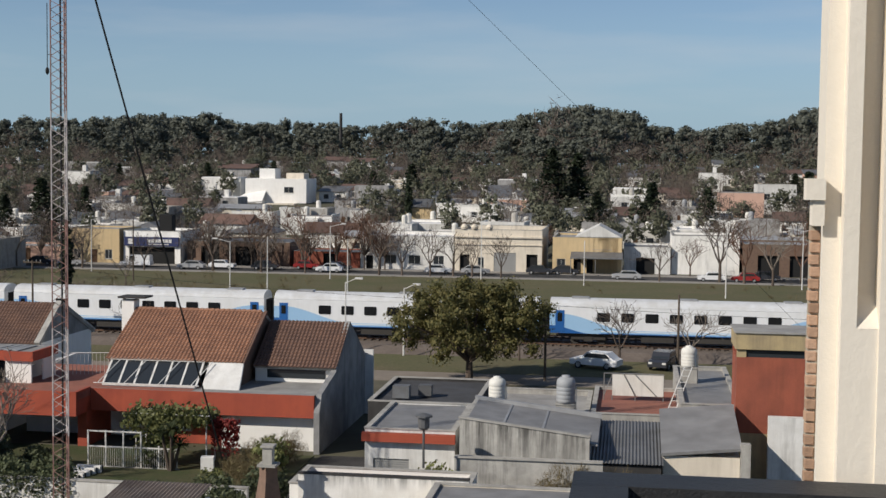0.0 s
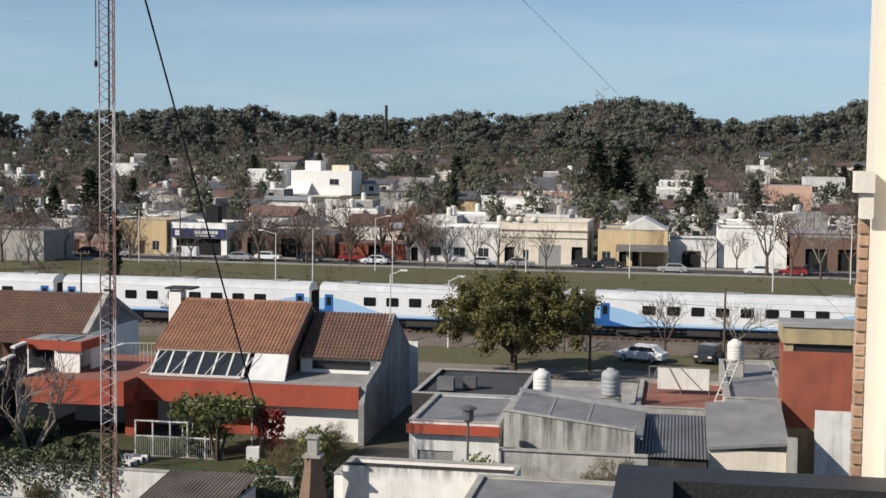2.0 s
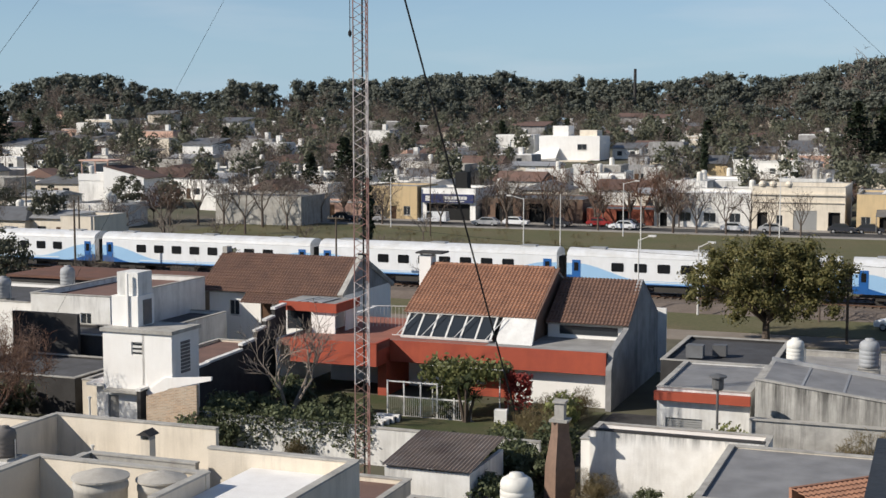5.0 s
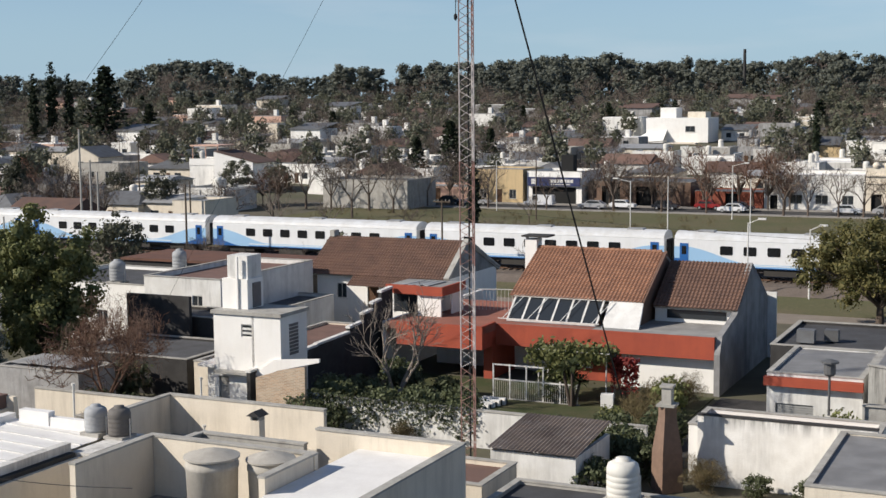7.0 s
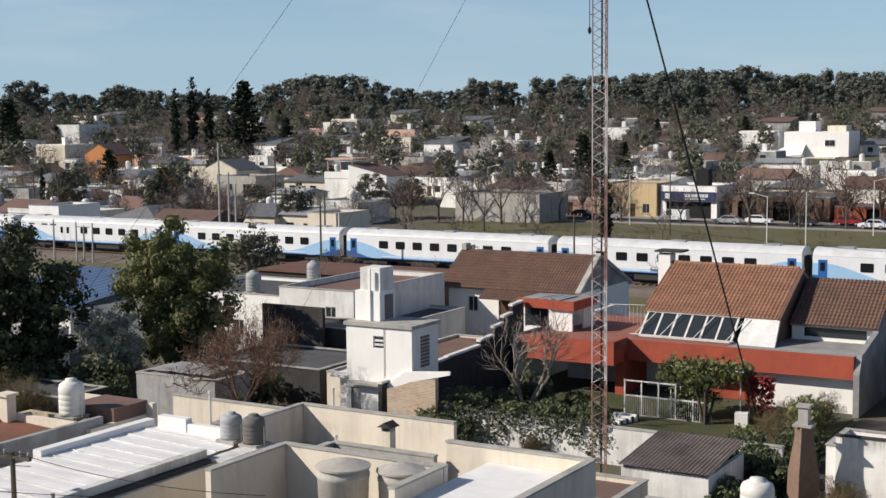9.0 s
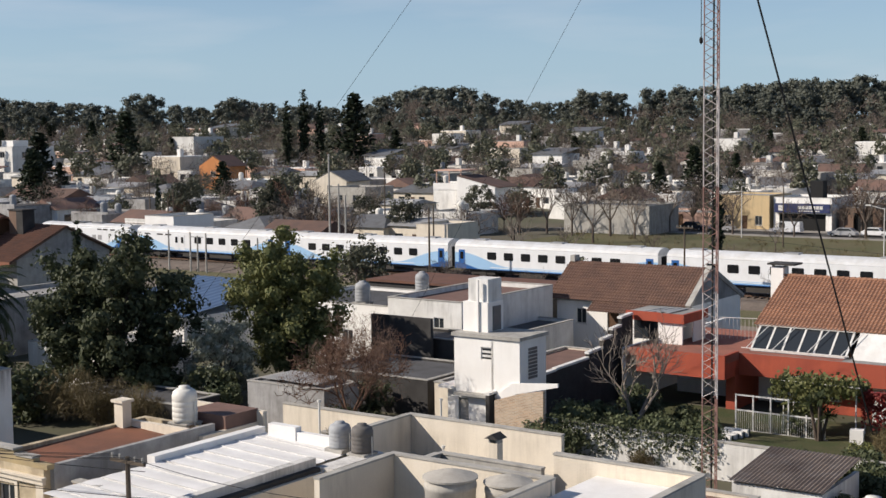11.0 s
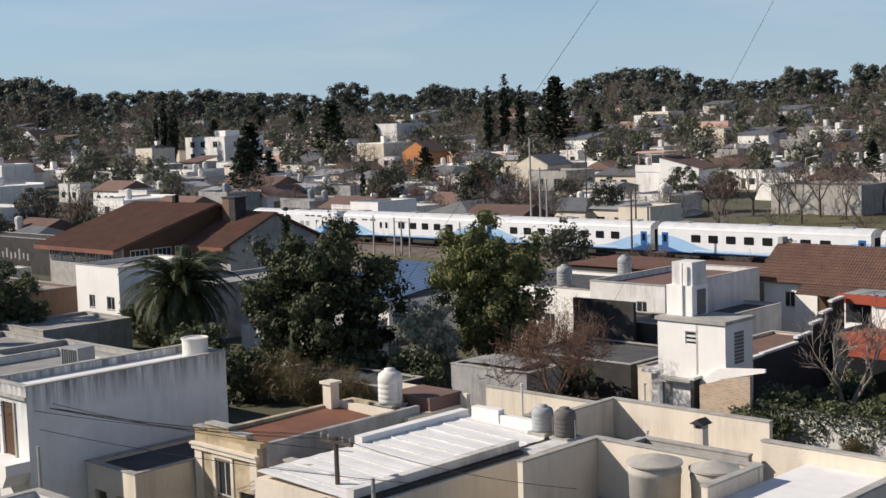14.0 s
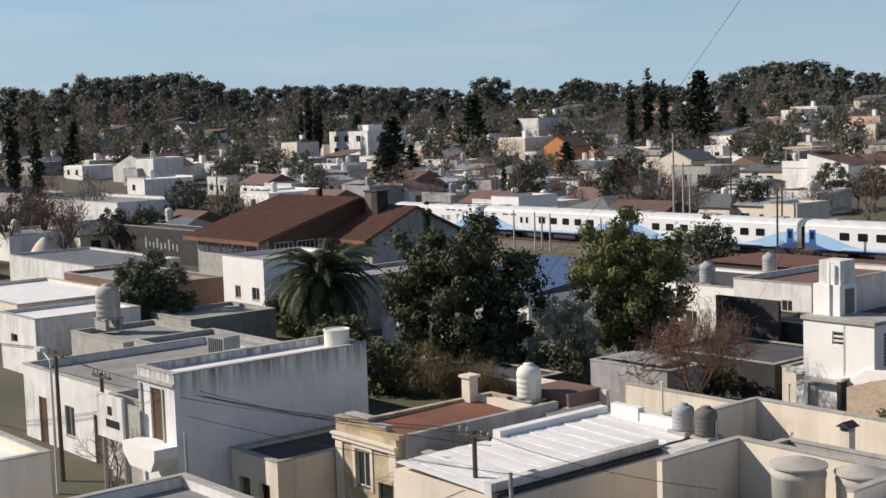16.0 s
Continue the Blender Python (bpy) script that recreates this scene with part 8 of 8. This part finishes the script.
tagged(tuft_ob, "dry winter grass and weed tufts on the park lawn", "grass", "", "stuff")
plant(SLIM, "cypress", -95.2, 77.6, 0, 0, 1.0, "dark narrow clipped cypress beside the hall")
plant(CYP, "cypress", -61.0, 138.0, 0, 0, 1.0, "dark narrow cypress beside the railway")
plant(EVER[0], "broadleaf_tree", -82.0, 101.5, 0, 0, 0.8, "dark evergreen tree by the dirt road")
plant(EVER[1], "broadleaf_tree", -57.5, 102.0, 0, 0, 0.7, "dark evergreen by the dirt road")
for u, v, s in ((-238.2, 97.0, 1.85), (-227.8, 97.0, 1.62), (-241.0, 274.0, 1.95), (-237.5, 276.5, 1.7), (-244.5, 271.0, 1.7), (-231.0, 281.0, 1.5), (-49.0, 290.0, 1.1), (-330.0, 225.0, 1.7), (-326.0, 226.0, 1.5), (-322.0, 222.0, 1.3), (-356.0, 240.0, 1.2), (-350.0, 240.0, 1.1)):
    stand(CYP, "cypress", u, v, s, "tall narrow dark cypress tree", "cypresses")
for u, v, s in ((-208.0, 160.0, 1.0), (-227.5, 279.0, 1.65), (-20.0, 330.0, 1.3), (-262.0, 230.0, 1.35), (-232.0, 180.0, 1.15), (-14.0, 336.0, 1.2), (-158.0, 172.0, 0.7)):
    stand(CEDAR, "cedar", u, v, s, "dark tiered cedar among the houses", "cedars")


# ---------------------------------------------------------------- the town behind the railway
def town_house(kind):
    """Templates of the small houses of the town."""
    labels = ("small white flat-roofed town house", "low house with a faded tile roof", "grey rendered flat house with a tank", "white two-storey house with flat roof", "low house with a sheet-metal roof", "cream bungalow with a hipped sheet roof", "bare cement house with a sheet roof", "low white house with a white roof")
    ob = thing("town_house", 0, 0, 0, 0, labels[kind], "house", "town houses")
    W, D, Hh = ((9, 9, 3.4), (10, 8, 3.1), (8, 9, 3.7), (8, 8, 6.4), (11, 9, 3.3), (10, 9, 3.0), (8, 10, 4.6), (12, 8, 3.2))[kind]
    wall = ("white_far", "white_far", "grey", "white_far", "cream", "cream", "cement", "white_far")[kind]
    part("wall", boxes((0, W, 0, D, -1.5, Hh)), wall, ob)
    if kind in (1, 5, 4):
        rise = (0, 1.9, 0, 0, 0.9, 1.7)[kind]
        mat = {1: "tile_far", 4: "zinc", 5: "zinc_dark"}[kind]
        bm = bmesh.new()
        inset = 3.0 if kind == 5 else 0.0
        a = [bm.verts.new(p) for p in ((-0.4, -0.4, Hh), (W + 0.4, -0.4, Hh), (W + 0.4, D + 0.4, Hh), (-0.4, D + 0.4, Hh))]
        r = [bm.verts.new((-0.4 + inset, D / 2, Hh + rise)), bm.verts.new((W + 0.4 - inset, D / 2, Hh + rise))]
        for f in ((a[0], a[1], r[1], r[0]), (a[2], a[3], r[0], r[1]), (a[1], a[2], r[1]), (a[3], a[0], r[0]), (a[3], a[2], a[1], a[0])):
            bm.faces.new(f)
        part("roof", bm, mat, ob)
    else:
        part("roof", boxes((0.2, W - 0.2, 0.2, D - 0.2, Hh + 0.004, Hh + 0.1)), ("roof_grey", 0, "roof_dark", "roof_white", 0, 0, "zinc_dark", "roof_white")[kind], ob)
        part("parapet", boxes((-0.02, W + 0.02, -0.02, 0.2, Hh + 0.002, Hh + 0.45), (-0.02, 0.2, 0.2, D, Hh + 0.002, Hh + 0.45), (W - 0.2, W + 0.02, 0.2, D, Hh + 0.002, Hh + 0.45)), wall, ob)
    if kind in (0, 2, 3, 7):
        bm = bmesh.new()
        lathe(bm, [(0.6, Hh), (0.6, Hh + 1.7), (0.45, Hh + 1.95), (0.1, Hh + 2.05)], 10, W * 0.7, D * 0.6)
        part("roof_tank", bm, ("tank_white", 0, "tank_grey", "tank_cement", 0, 0, 0, "tank_white")[kind], ob)
    for z in ((0.9,) if Hh < 5 else (0.9, 3.9)):
        for x in (W * 0.22, W * 0.72):
            part("window", boxes((x - 0.7, x + 0.7, -0.05, 0.02, z, z + 1.25)), "glass", ob)
        part("window", boxes((W - 0.02, W + 0.05, D * 0.3, D * 0.3 + 1.3, z, z + 1.25)), "glass", ob)
    part("door", boxes((W * 0.45, W * 0.45 + 0.9, -0.05, 0.02, 0, 2.1)), "door", ob)
    return ob


HOUSES = [town_house(k) for k in range(8)]
fixed = [(-100, 366, 14), (-318, 238, 14), (-147, 216, 13), (-236, 236, 9), (-190, 222, 8), (36, 332, 10), (-167, 208, 10), (-306, 154, 11), (-145, 138, 6), (-41, 300, 8), (-436, 244, 8), (-240, 228, 8), (-108, 200, 11)]
used = set()
count = 0
spots = []
for i in range(40):
    for j in range(64):
        v = 146.0 + i * 12.0 + rng.uniform(-2.5, 2.5)
        u = -640.0 + j * 12.0 + rng.uniform(-2.5, 2.5)
        r = math.hypot(u, v)
        a = math.degrees(math.atan2(-u, v))
        if r > 585 or a < -13 or a > 72 or (u > -116 and v < 232):
            continue
        if any(math.hypot(u + 4 - x, v + 4 - y) < d + 5 for x, y, d in fixed):
            continue
        spots.append((u, v, r))
for i in range(6):
    for j in range(22):
        u, v = -425.0 + 12.0 * j + rng.uniform(-2, 2), 40.0 + 12.5 * i + rng.uniform(-2, 2)
        if math.degrees(math.atan2(-u, v)) < 75 and u < -166 and not (-240 < u + 4 < -218 and 88 < v + 4 < 106):
            spots.append((u, v, math.hypot(u, v)))
for u, v in ((-156, 48), (-140, 38), (-152, 60)):
    spots.append((u, v, math.hypot(u, v)))
far_blocks = {k: bmesh.new() for k in ("white_far", "cream", "grey", "pink", "roof_grey", "roof_white", "tile_far", "zinc_dark", "glass")}
for u, v, r in spots:
    dens = 0.8 if r < 300 else 0.62 if r < 400 else 0.3
    if rng.random() > dens or r > 285 and v < 368 and 12.4 < math.degrees(math.atan2(-u - 4, v)) < 17.8:
        continue
    k = int(rng.choice(8, p=(0.27, 0.07, 0.12, 0.03, 0.15, 0.1, 0.04, 0.22)))
    if r < 345:
        m = at(u, v, ground_z(u, v), float(rng.choice((0, 0, 90, -90, 180))) + rng.uniform(-4, 4))
        if HOUSES[k] not in used:
            HOUSES[k].matrix_world = m
            used.add(HOUSES[k])
        else:
            copy_thing(HOUSES[k], m)
        continue
    # far rows of the town, joined
    z, w, d, h = ground_z(u, v), rng.uniform(6, 12), rng.uniform(6, 10), rng.choice((3.0, 3.3, 3.6, 6.2), p=(0.35, 0.3, 0.25, 0.1))
    wall = str(rng.choice(("white_far", "cream", "grey", "pink"), p=(0.4, 0.22, 0.3, 0.08)))
    box(far_blocks[wall], u, u + w, v, v + d, z - 1.5, z + h)
    if rng.random() < 0.4:
        slab(far_blocks[str(rng.choice(("tile_far", "zinc_dark")))], (u - 0.4, v - 0.5, z + h + 0.05), (u + w + 0.4, v - 0.5, z + h + 0.05), (u + w + 0.4, v + d, z + h + 1.5), (u - 0.4, v + d, z + h + 1.5), 0.15)
    else:
        box(far_blocks[str(rng.choice(("roof_grey", "roof_white")))], u + 0.2, u + w - 0.2, v + 0.2, v + d - 0.2, z + h + 0.01, z + h + 0.2)
        if rng.random() < 0.5:
            box(far_blocks["white_far"], u + w * 0.6, u + w * 0.6 + 1.2, v + 3, v + 4.2, z + h + 0.2, z + h + 2.0)
    for x in (w * 0.25, w * 0.7):
        box(far_blocks["glass"], u + x - 0.7, u + x + 0.7, v - 0.06, v - 0.01, z + 0.9, z + 2.2)
# the row of low houses in front of the white cubic house
for k, u, v in ((4, -96.0, 300.0), (7, -82.0, 304.0), (1, -110.0, 304.0), (2, -70.0, 300.0), (0, -88.0, 286.0), (4, -103.0, 284.0), (6, -74.0, 284.0)):
    copy_thing(HOUSES[k], at(u, v, ground_z(u, v), 3))
for key, b in far_blocks.items():
    solid("far_houses", b, key, 0, 0, label="far rows of small houses on the rising ground", category="houses", kind="stuff")
FAR_KINDS = {"twig_far": [haze_tree(80 + k, 9.0, 3.3, 240, "twig_far", fine=0.12)[1] for k in range(3)],
             "leaf_far": [leafy_tree_meshes(84 + k, 9.0, (3.2, 2.4, 3.8)[k], (3.6, 4.0, 3.2)[k], 620, 50, 0.55, "leaf_far", 0.6, 0.2, 0.2, bottom=-0.85)[1] for k in range(3)]}
far_parts = {"twig_far": [], "leaf_far": []}
far_trunks = bmesh.new()


def mesh_arrays(me):
    v = np.empty(len(me.vertices) * 3, dtype=np.float32)
    me.vertices.foreach_get("co", v)
    return v.reshape(-1, 3)


FAR_ARRAYS = {k: [mesh_arrays(m) for m in ms] for k, ms in FAR_KINDS.items()}
for u, v, r in spots:
    for _ in range(2):
        if rng.random() > (0.75 if r < 260 else 0.85):
            continue
        x, y = u + rng.uniform(3, 13), v + rng.uniform(3, 13)
        if x > -118 and y < 236 or y < 142 and x > -150 or 117 < y < 142:
            continue
        q = rng.random()
        if math.hypot(x, y) > 215 and y < 368 and 12.6 < math.degrees(math.atan2(-x, y)) < 17.6 or 270 < math.hypot(x, y) < 395 and 51.4 < math.degrees(math.atan2(-x, y)) < 56.0:
            continue
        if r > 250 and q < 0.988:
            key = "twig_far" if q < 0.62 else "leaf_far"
            tv = FAR_ARRAYS[key][int(rng.integers(3))]
            ang, sc = rng.uniform(0, 6.28), rng.uniform(0.55, 1.1)
            c, s = math.cos(ang) * sc, math.sin(ang) * sc
            zb = ground_z(x, y)
            far_parts[key].append(np.stack([x + tv[:, 0] * c - tv[:, 1] * s, y + tv[:, 0] * s + tv[:, 1] * c, zb + tv[:, 2] * sc], 1))
            rod(far_trunks, (x, y, zb - 0.2), (x, y, zb + 5.5 * sc), 0.16 * sc, 0.06 * sc, 5)
        elif q < 0.62:
            stand(HAZE[int(rng.integers(3))], "bare_tree", x, y, rng.uniform(0.6, 1.15), "leafless winter tree among the houses", "town trees")
        elif q < 0.97:
            stand(EVER[int(rng.integers(3))], "evergreen_tree", x, y, rng.uniform(0.5, 1.05), "dark evergreen tree among the houses", "town trees")
        elif q < 0.985:
            stand(CYP, "cypress", x, y, rng.uniform(0.5, 0.9), "narrow dark cypress between houses", "cypresses")
        else:
            stand(CEDAR, "cedar", x, y, rng.uniform(0.6, 0.9), "dark tiered cedar among the houses", "cedars")
for key, label in (("twig_far", "grey leafless winter trees of the far town"), ("leaf_far", "dark evergreen trees of the far town")):
    vv = np.concatenate(far_parts[key])
    ob = part_of("far_trees", mesh_np("far_trees", vv, np.arange(len(vv)).reshape(-1, 4)), key)
    ob.matrix_world = GRID
    tagged(ob, label, "trees", "", "stuff")
solid("far_trunks", far_trunks, "bark", 0, 0, label="thin trunks of the far town trees", category="trees", kind="stuff")


def cubist_house():
    u, v = -111.0, 364.0
    ob = thing("cubic_white_house", u, v, ground_z(u, v), 0, "bright white cubic house with stepped roof blocks", "house")
    z = -ground_z(u, v)
    part("wall", boxes((3.0, 20.5, 0, 12, 0, 12.8 + z), (6.5, 11.0, 2, 8, 12.8 + z, 15.6 + z), (0, 9.0, -4, 0, 0, 6.6 + z)), "white", ob)
    part("roof_block", boxes((14.0, 19.0, 3, 9, 12.804 + z, 14.4 + z)), "cream", ob)
    bm = bmesh.new()
    slab(bm, (-1.0, -4.2, 6.0 + z), (9.0, -4.2, 6.6 + z), (9.0, 0.0, 9.5 + z), (2.8, 0.0, 8.5 + z), 0.2)
    part("lean_roof", bm, "white", ob)
    window(ob, 15.5, 9.0 + z, 2.6, 1.5, -0.03)
    part("annexe", boxes((10.0, 18.0, -4, -0.01, 0, 5.6 + z)), "cream", ob)


cubist_house()
mh = flat_house("modern_house", -328.0, -309.0, 231.0, 245.0, 14.4, "white_far", "roof_grey", 0.4, "grey modern three-storey house with square windows",
                [(3.5, 4.6, 2.2, 1.7, "window"), (8.5, 4.6, 2.2, 1.7, "window"), (14.5, 4.6, 2.2, 1.7, "window")], base=6.8, right=[(4.0, 4.6, 1.8, 1.5), (9.0, 4.6, 1.8, 1.5), (4.0, 1.2, 1.8, 1.5)])
window(mh, 3.5, 1.2, 2.0, 1.6, -0.03)
window(mh, 8.5, 1.2, 2.0, 1.6, -0.03)
part("stair_head", boxes((10.5, 15.5, 3, 8, 7.3, 9.3)), "white", mh)


def lean_house():
    u, v = -152.0, 211.0
    ob = thing("white_lean_house", u, v, 0, 6, "white house with a long falling tile roof and roof terrace", "house")
    bm = bmesh.new()
    prism(bm, [(4.8, 0), (4.8, 8.6), (13.0, 6.6), (13.0, 0)], 0, 9)
    part("wall", bm, "white", ob)
    bm = bmesh.new()
    slab(bm, (4.6, 0.3, 8.72), (13.8, 0.3, 6.5), (13.8, 9.4, 6.5), (4.6, 9.4, 8.72), -0.12)
    part("roof", bm, "tile_far", ob)
    part("terrace", boxes((-1.0, 4.79, 1.0, 9, 0, 6.4)), "white_far", ob)
    part("terrace_parapet", boxes((-1.0, 4.79, 0.9, 0.99, 6.0, 7.3)), "white", ob)
    bm = bmesh.new()
    for x in (-0.8, 2.0, 4.6):
        rod(bm, (x, 2.0, 6.4), (x, 2.0, 9.6), 0.12)
    part("pergola_post", bm, "pink", ob)
    part("pergola", boxes((-1.2, 5.0, 1.6, 8, 9.6, 9.85)), "pink", ob)


lean_house()


def gabled(u, v, w, d, h, rise, wall, roof, label, turn=0.0):
    z = ground_z(u, v)
    ob = thing("gabled_house", u, v, z, turn, label, "house")
    bm = bmesh.new()
    prism(bm, [(0, -1), (0, h), (w / 2, h + rise), (w, h), (w, -1)], 0, d)
    part("wall", bm, wall, ob)
    bm = bmesh.new()
    slab(bm, (-0.4, 0.2, h - 0.1), (w / 2, 0.2, h + rise + 0.12), (w / 2, d + 0.4, h + rise + 0.12), (-0.4, d + 0.4, h - 0.1), -0.14)
    slab(bm, (w / 2, 0.2, h + rise + 0.12), (w + 0.4, 0.2, h - 0.1), (w + 0.4, d + 0.4, h - 0.1), (w / 2, d + 0.4, h + rise + 0.12), -0.14)
    part("roof", bm, roof, ob)
    window(ob, w * 0.5, h * 0.55, 1.3, 1.2, -0.03)


gabled(-238.0, 232.0, 8.0, 8.0, 5.4, 2.4, "orange", "tile_far", "orange gabled house among white houses", 10)
gabled(-190.0, 219.0, 8.5, 9.0, 4.6, 2.0, "cream", "zinc_dark", "pale yellow house with a grey roof", 5)
gabled(-440.0, 239.0, 9.0, 10.0, 3.8, 3.2, "white", "tile_far", "steep white gabled town house", 10)
gabled(-306.0, 150.0, 15.0, 13.0, 3.6, 2.8, "white_far", "tile_far", "white house with a steep brown hipped roof", 8)
gabled(-45.0, 297.0, 8.0, 9.0, 5.0, 1.5, "yellow", "zinc_dark", "small yellow house with a blue-grey roof", 90)
flat_house("white_store", -149.0, -143.0, 134.0, 142.0, 5.6, "white", "roof_grey", 0.3, "white cubic store beside the tracks", [(2, 1.4, 1.4, 1.4, "window"), (4.4, 1.4, 0.9, 1.4, "window")])
flat_house("cream_store", -104.0, -99.0, 140.0, 147.0, 5.4, "cream", "zinc", 0.3, "sand-coloured store beside the tracks")
flat_house("sheet_depot", -115.0, -99.0, 197.0, 208.0, 4.8, "cement", "zinc_dark", 0.3, "brown depot with a long sheet roof")
flat_house("white_villa", -290.0, -281.0, 272.0, 284.0, 16.5, "white_far", "roof_white", 0.4, "white villa with a rooftop tower")
flat_house("white_villa", 32.0, 42.0, 360.0, 371.0, 13.0, "white_far", "roof_white", 0.5, "white two-storey villa with terraces", [(2.5, 9, 1.6, 1.6, "window"), (7, 9, 1.6, 1.6, "window")])
flat_house("grey_house_block", -172.0, -163.0, 203.0, 212.0, 6.6, "cement", "zinc_dark", 0.3, "pale two-storey house with a grey roof", [(2.5, 3.8, 1.4, 1.3, "window"), (6.5, 3.8, 1.4, 1.3, "window")])

# ---------------------------------------------------------------- woods on the skyline
def skyline(a):
    """Height of the wood above eye level, in degrees, by bearing."""
    pts = ((-30, 2.2), (-15.3, 2.5), (-14.3, 2.1), (-12.5, 1.85), (-11, 1.55), (-8.8, 1.7), (-8.2, 2.15), (-6.2, 2.45), (-4, 2.45), (-3.1, 1.95), (-1.4, 1.65), (1.2, 1.9), (2.4, 1.6), (4.1, 1.48), (6.5, 1.75), (8.4, 1.6), (10, 1.92), (12.4, 1.95), (15, 1.7), (18.8, 1.6),
           (19.3, 0.85), (19.8, 0.9), (20.1, 1.45), (21.4, 1.5), (21.9, 1.12), (24.7, 1.15), (25.6, 1.55), (27.5, 1.9), (29, 1.8), (30.3, 1.35), (30.7, 1.05), (32, 1.0), (34, 1.13), (36.5, 1.42), (37.3, 0.95), (38.1, 1.25), (39.1, 1.05), (42.5, 1.23), (44.9, 1.5), (51, 1.5), (52.2, 2.15), (56.9, 2.15), (57.4, 1.65), (75, 1.9))
    for (x0, y0), (x1, y1) in zip(pts, pts[1:]):
        if x0 <= a <= x1:
            return 0.17 + y0 + (y1 - y0) * (a - x0) / (x1 - x0)
    return 1.87


def crown_template(g, k):
    """A unit tree crown: rounded uneven leafy masses, each wrapped in small sprays of leaves."""
    ball = bmesh.new()
    bmesh.ops.create_cube(ball, size=2)
    ball.verts.index_update()
    core = np.array([tuple(p.co.normalized()) for p in ball.verts])
    core_faces = np.array([[p.index for p in f.verts] for f in ball.faces])
    ball.free()
    wide, count = 0.21 + 0.04 * (k % 4), 28 + 2 * (k % 4)
    z = np.sort(g.uniform(0.0, 1.0, count)) ** 0.8
    round_ = np.sqrt(np.clip(1 - (1.35 * z - 0.55) ** 2, 0.08, 1))
    ang, rad = g.uniform(0, 6.28, count), np.sqrt(g.uniform(0, 1, count)) * wide * round_
    cs = np.stack([np.cos(ang) * rad, np.sin(ang) * rad, 0.14 + 0.76 * z], 1)
    mv, mf, b = [], [], 0
    for c in cs:
        r = g.uniform(0.055, 0.1)
        squash = np.array([1.15, 1.15, 0.8])
        mv.append(c + core * r * 0.85 * squash * g.uniform(0.7, 1.15, (len(core), 1)))
        mf.append(core_faces + b)
        b += len(core)
        w = g.normal(size=(34, 3))
        w /= np.linalg.norm(w, axis=1)[:, None]
        lv, lf = leaf_quads(g, c + w * r * squash * g.uniform(0.75, 1.25, (34, 1)), 0.042, 0.2, 1.3, w, 0.42)
        mv.append(lv)
        mf.append(lf + b)
        b += len(lv)
    return np.concatenate(mv), np.concatenate(mf)


def build_woods():
    g = np.random.default_rng(5)
    tmpl = [crown_template(g, k) for k in range(12)]
    bare = [(tv / 9.0, np.arange(len(tv)).reshape(-1, 4)) for tv in FAR_ARRAYS["twig_far"]]
    groups = {"leaf_wood": ([], []), "twig_far": ([], [])}
    trunks = bmesh.new()
    off = {"leaf_wood": 0, "twig_far": 0}
    rot = math.radians(-8)
    # single tall trees that stand above the rest
    lone = {5: 40.1, 6: 39.6, 7: 20.5, 8: 21.3, 9: -4.6, 10: 36.2}
    for row, (r0, r1, n, low) in enumerate(((690, 760, 230, 0.0), (640, 690, 150, 0.1), (605, 640, 120, 0.4), (570, 605, 110, 0.8), (520, 570, 110, 1.15))):
        for i in range(n):
            a = -19 + 86 * (i + g.uniform(-0.5, 0.5)) / n
            r = g.uniform(r0, r1)
            tall = 0.0
            if row == 2 and i in lone:
                a, tall = lone[i], 0.4 if i < 7 else 0.0
            world_a = math.radians(a)
            x, y = -math.sin(world_a) * r, math.cos(world_a) * r
            u, v = x * math.cos(rot) + y * math.sin(rot), -x * math.sin(rot) + y * math.cos(rot)
            zb = ground_z(u, v)
            top = 17.5 + r * math.tan(math.radians(skyline(a) - low - g.uniform(0.0, 0.2 if row == 0 else 0.45)))
            if row == 2 and i in lone:
                top = 17.5 + r * math.tan(math.radians(skyline(a) + tall))
            h = max(6.0, top - zb)
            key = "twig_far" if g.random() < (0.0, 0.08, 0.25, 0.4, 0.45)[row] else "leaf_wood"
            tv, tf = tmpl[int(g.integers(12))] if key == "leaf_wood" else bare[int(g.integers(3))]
            ang = g.uniform(0, 6.28)
            c, s = math.cos(ang), math.sin(ang)
            w = min(h * g.uniform(0.85, 1.25), 27.0)
            q = np.stack([u + (tv[:, 0] * c - tv[:, 1] * s) * w, v + (tv[:, 0] * s + tv[:, 1] * c) * w, zb + tv[:, 2] / 0.97 * h], 1)
            groups[key][0].append(q)
            groups[key][1].append(tf + off[key])
            off[key] += len(q)
            rod(trunks, (u, v, zb - 0.3), (u, v, zb + h * 0.6), h * 0.016, h * 0.008, 5)
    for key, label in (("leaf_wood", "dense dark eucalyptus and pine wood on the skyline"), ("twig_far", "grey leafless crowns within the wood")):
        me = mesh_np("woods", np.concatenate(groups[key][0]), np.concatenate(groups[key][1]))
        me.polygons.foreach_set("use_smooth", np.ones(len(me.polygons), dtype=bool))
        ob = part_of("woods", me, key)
        ob.matrix_world = GRID
        tagged(ob, label, "woods", "", "stuff")
    solid("wood_trunks", trunks, "bark", 0, 0, label="pale trunks of the skyline wood", category="woods", kind="stuff")


build_woods()
bm = bmesh.new()
rod(bm, (0, 0, 0), (0, 0, 26.0), 0.9, 0.7, 10)
solid("factory_chimney", bm, "dark_render", -142.0, 640.0, ground_z(-142, 640), label="slim dark factory chimney above the trees", category="chimney")
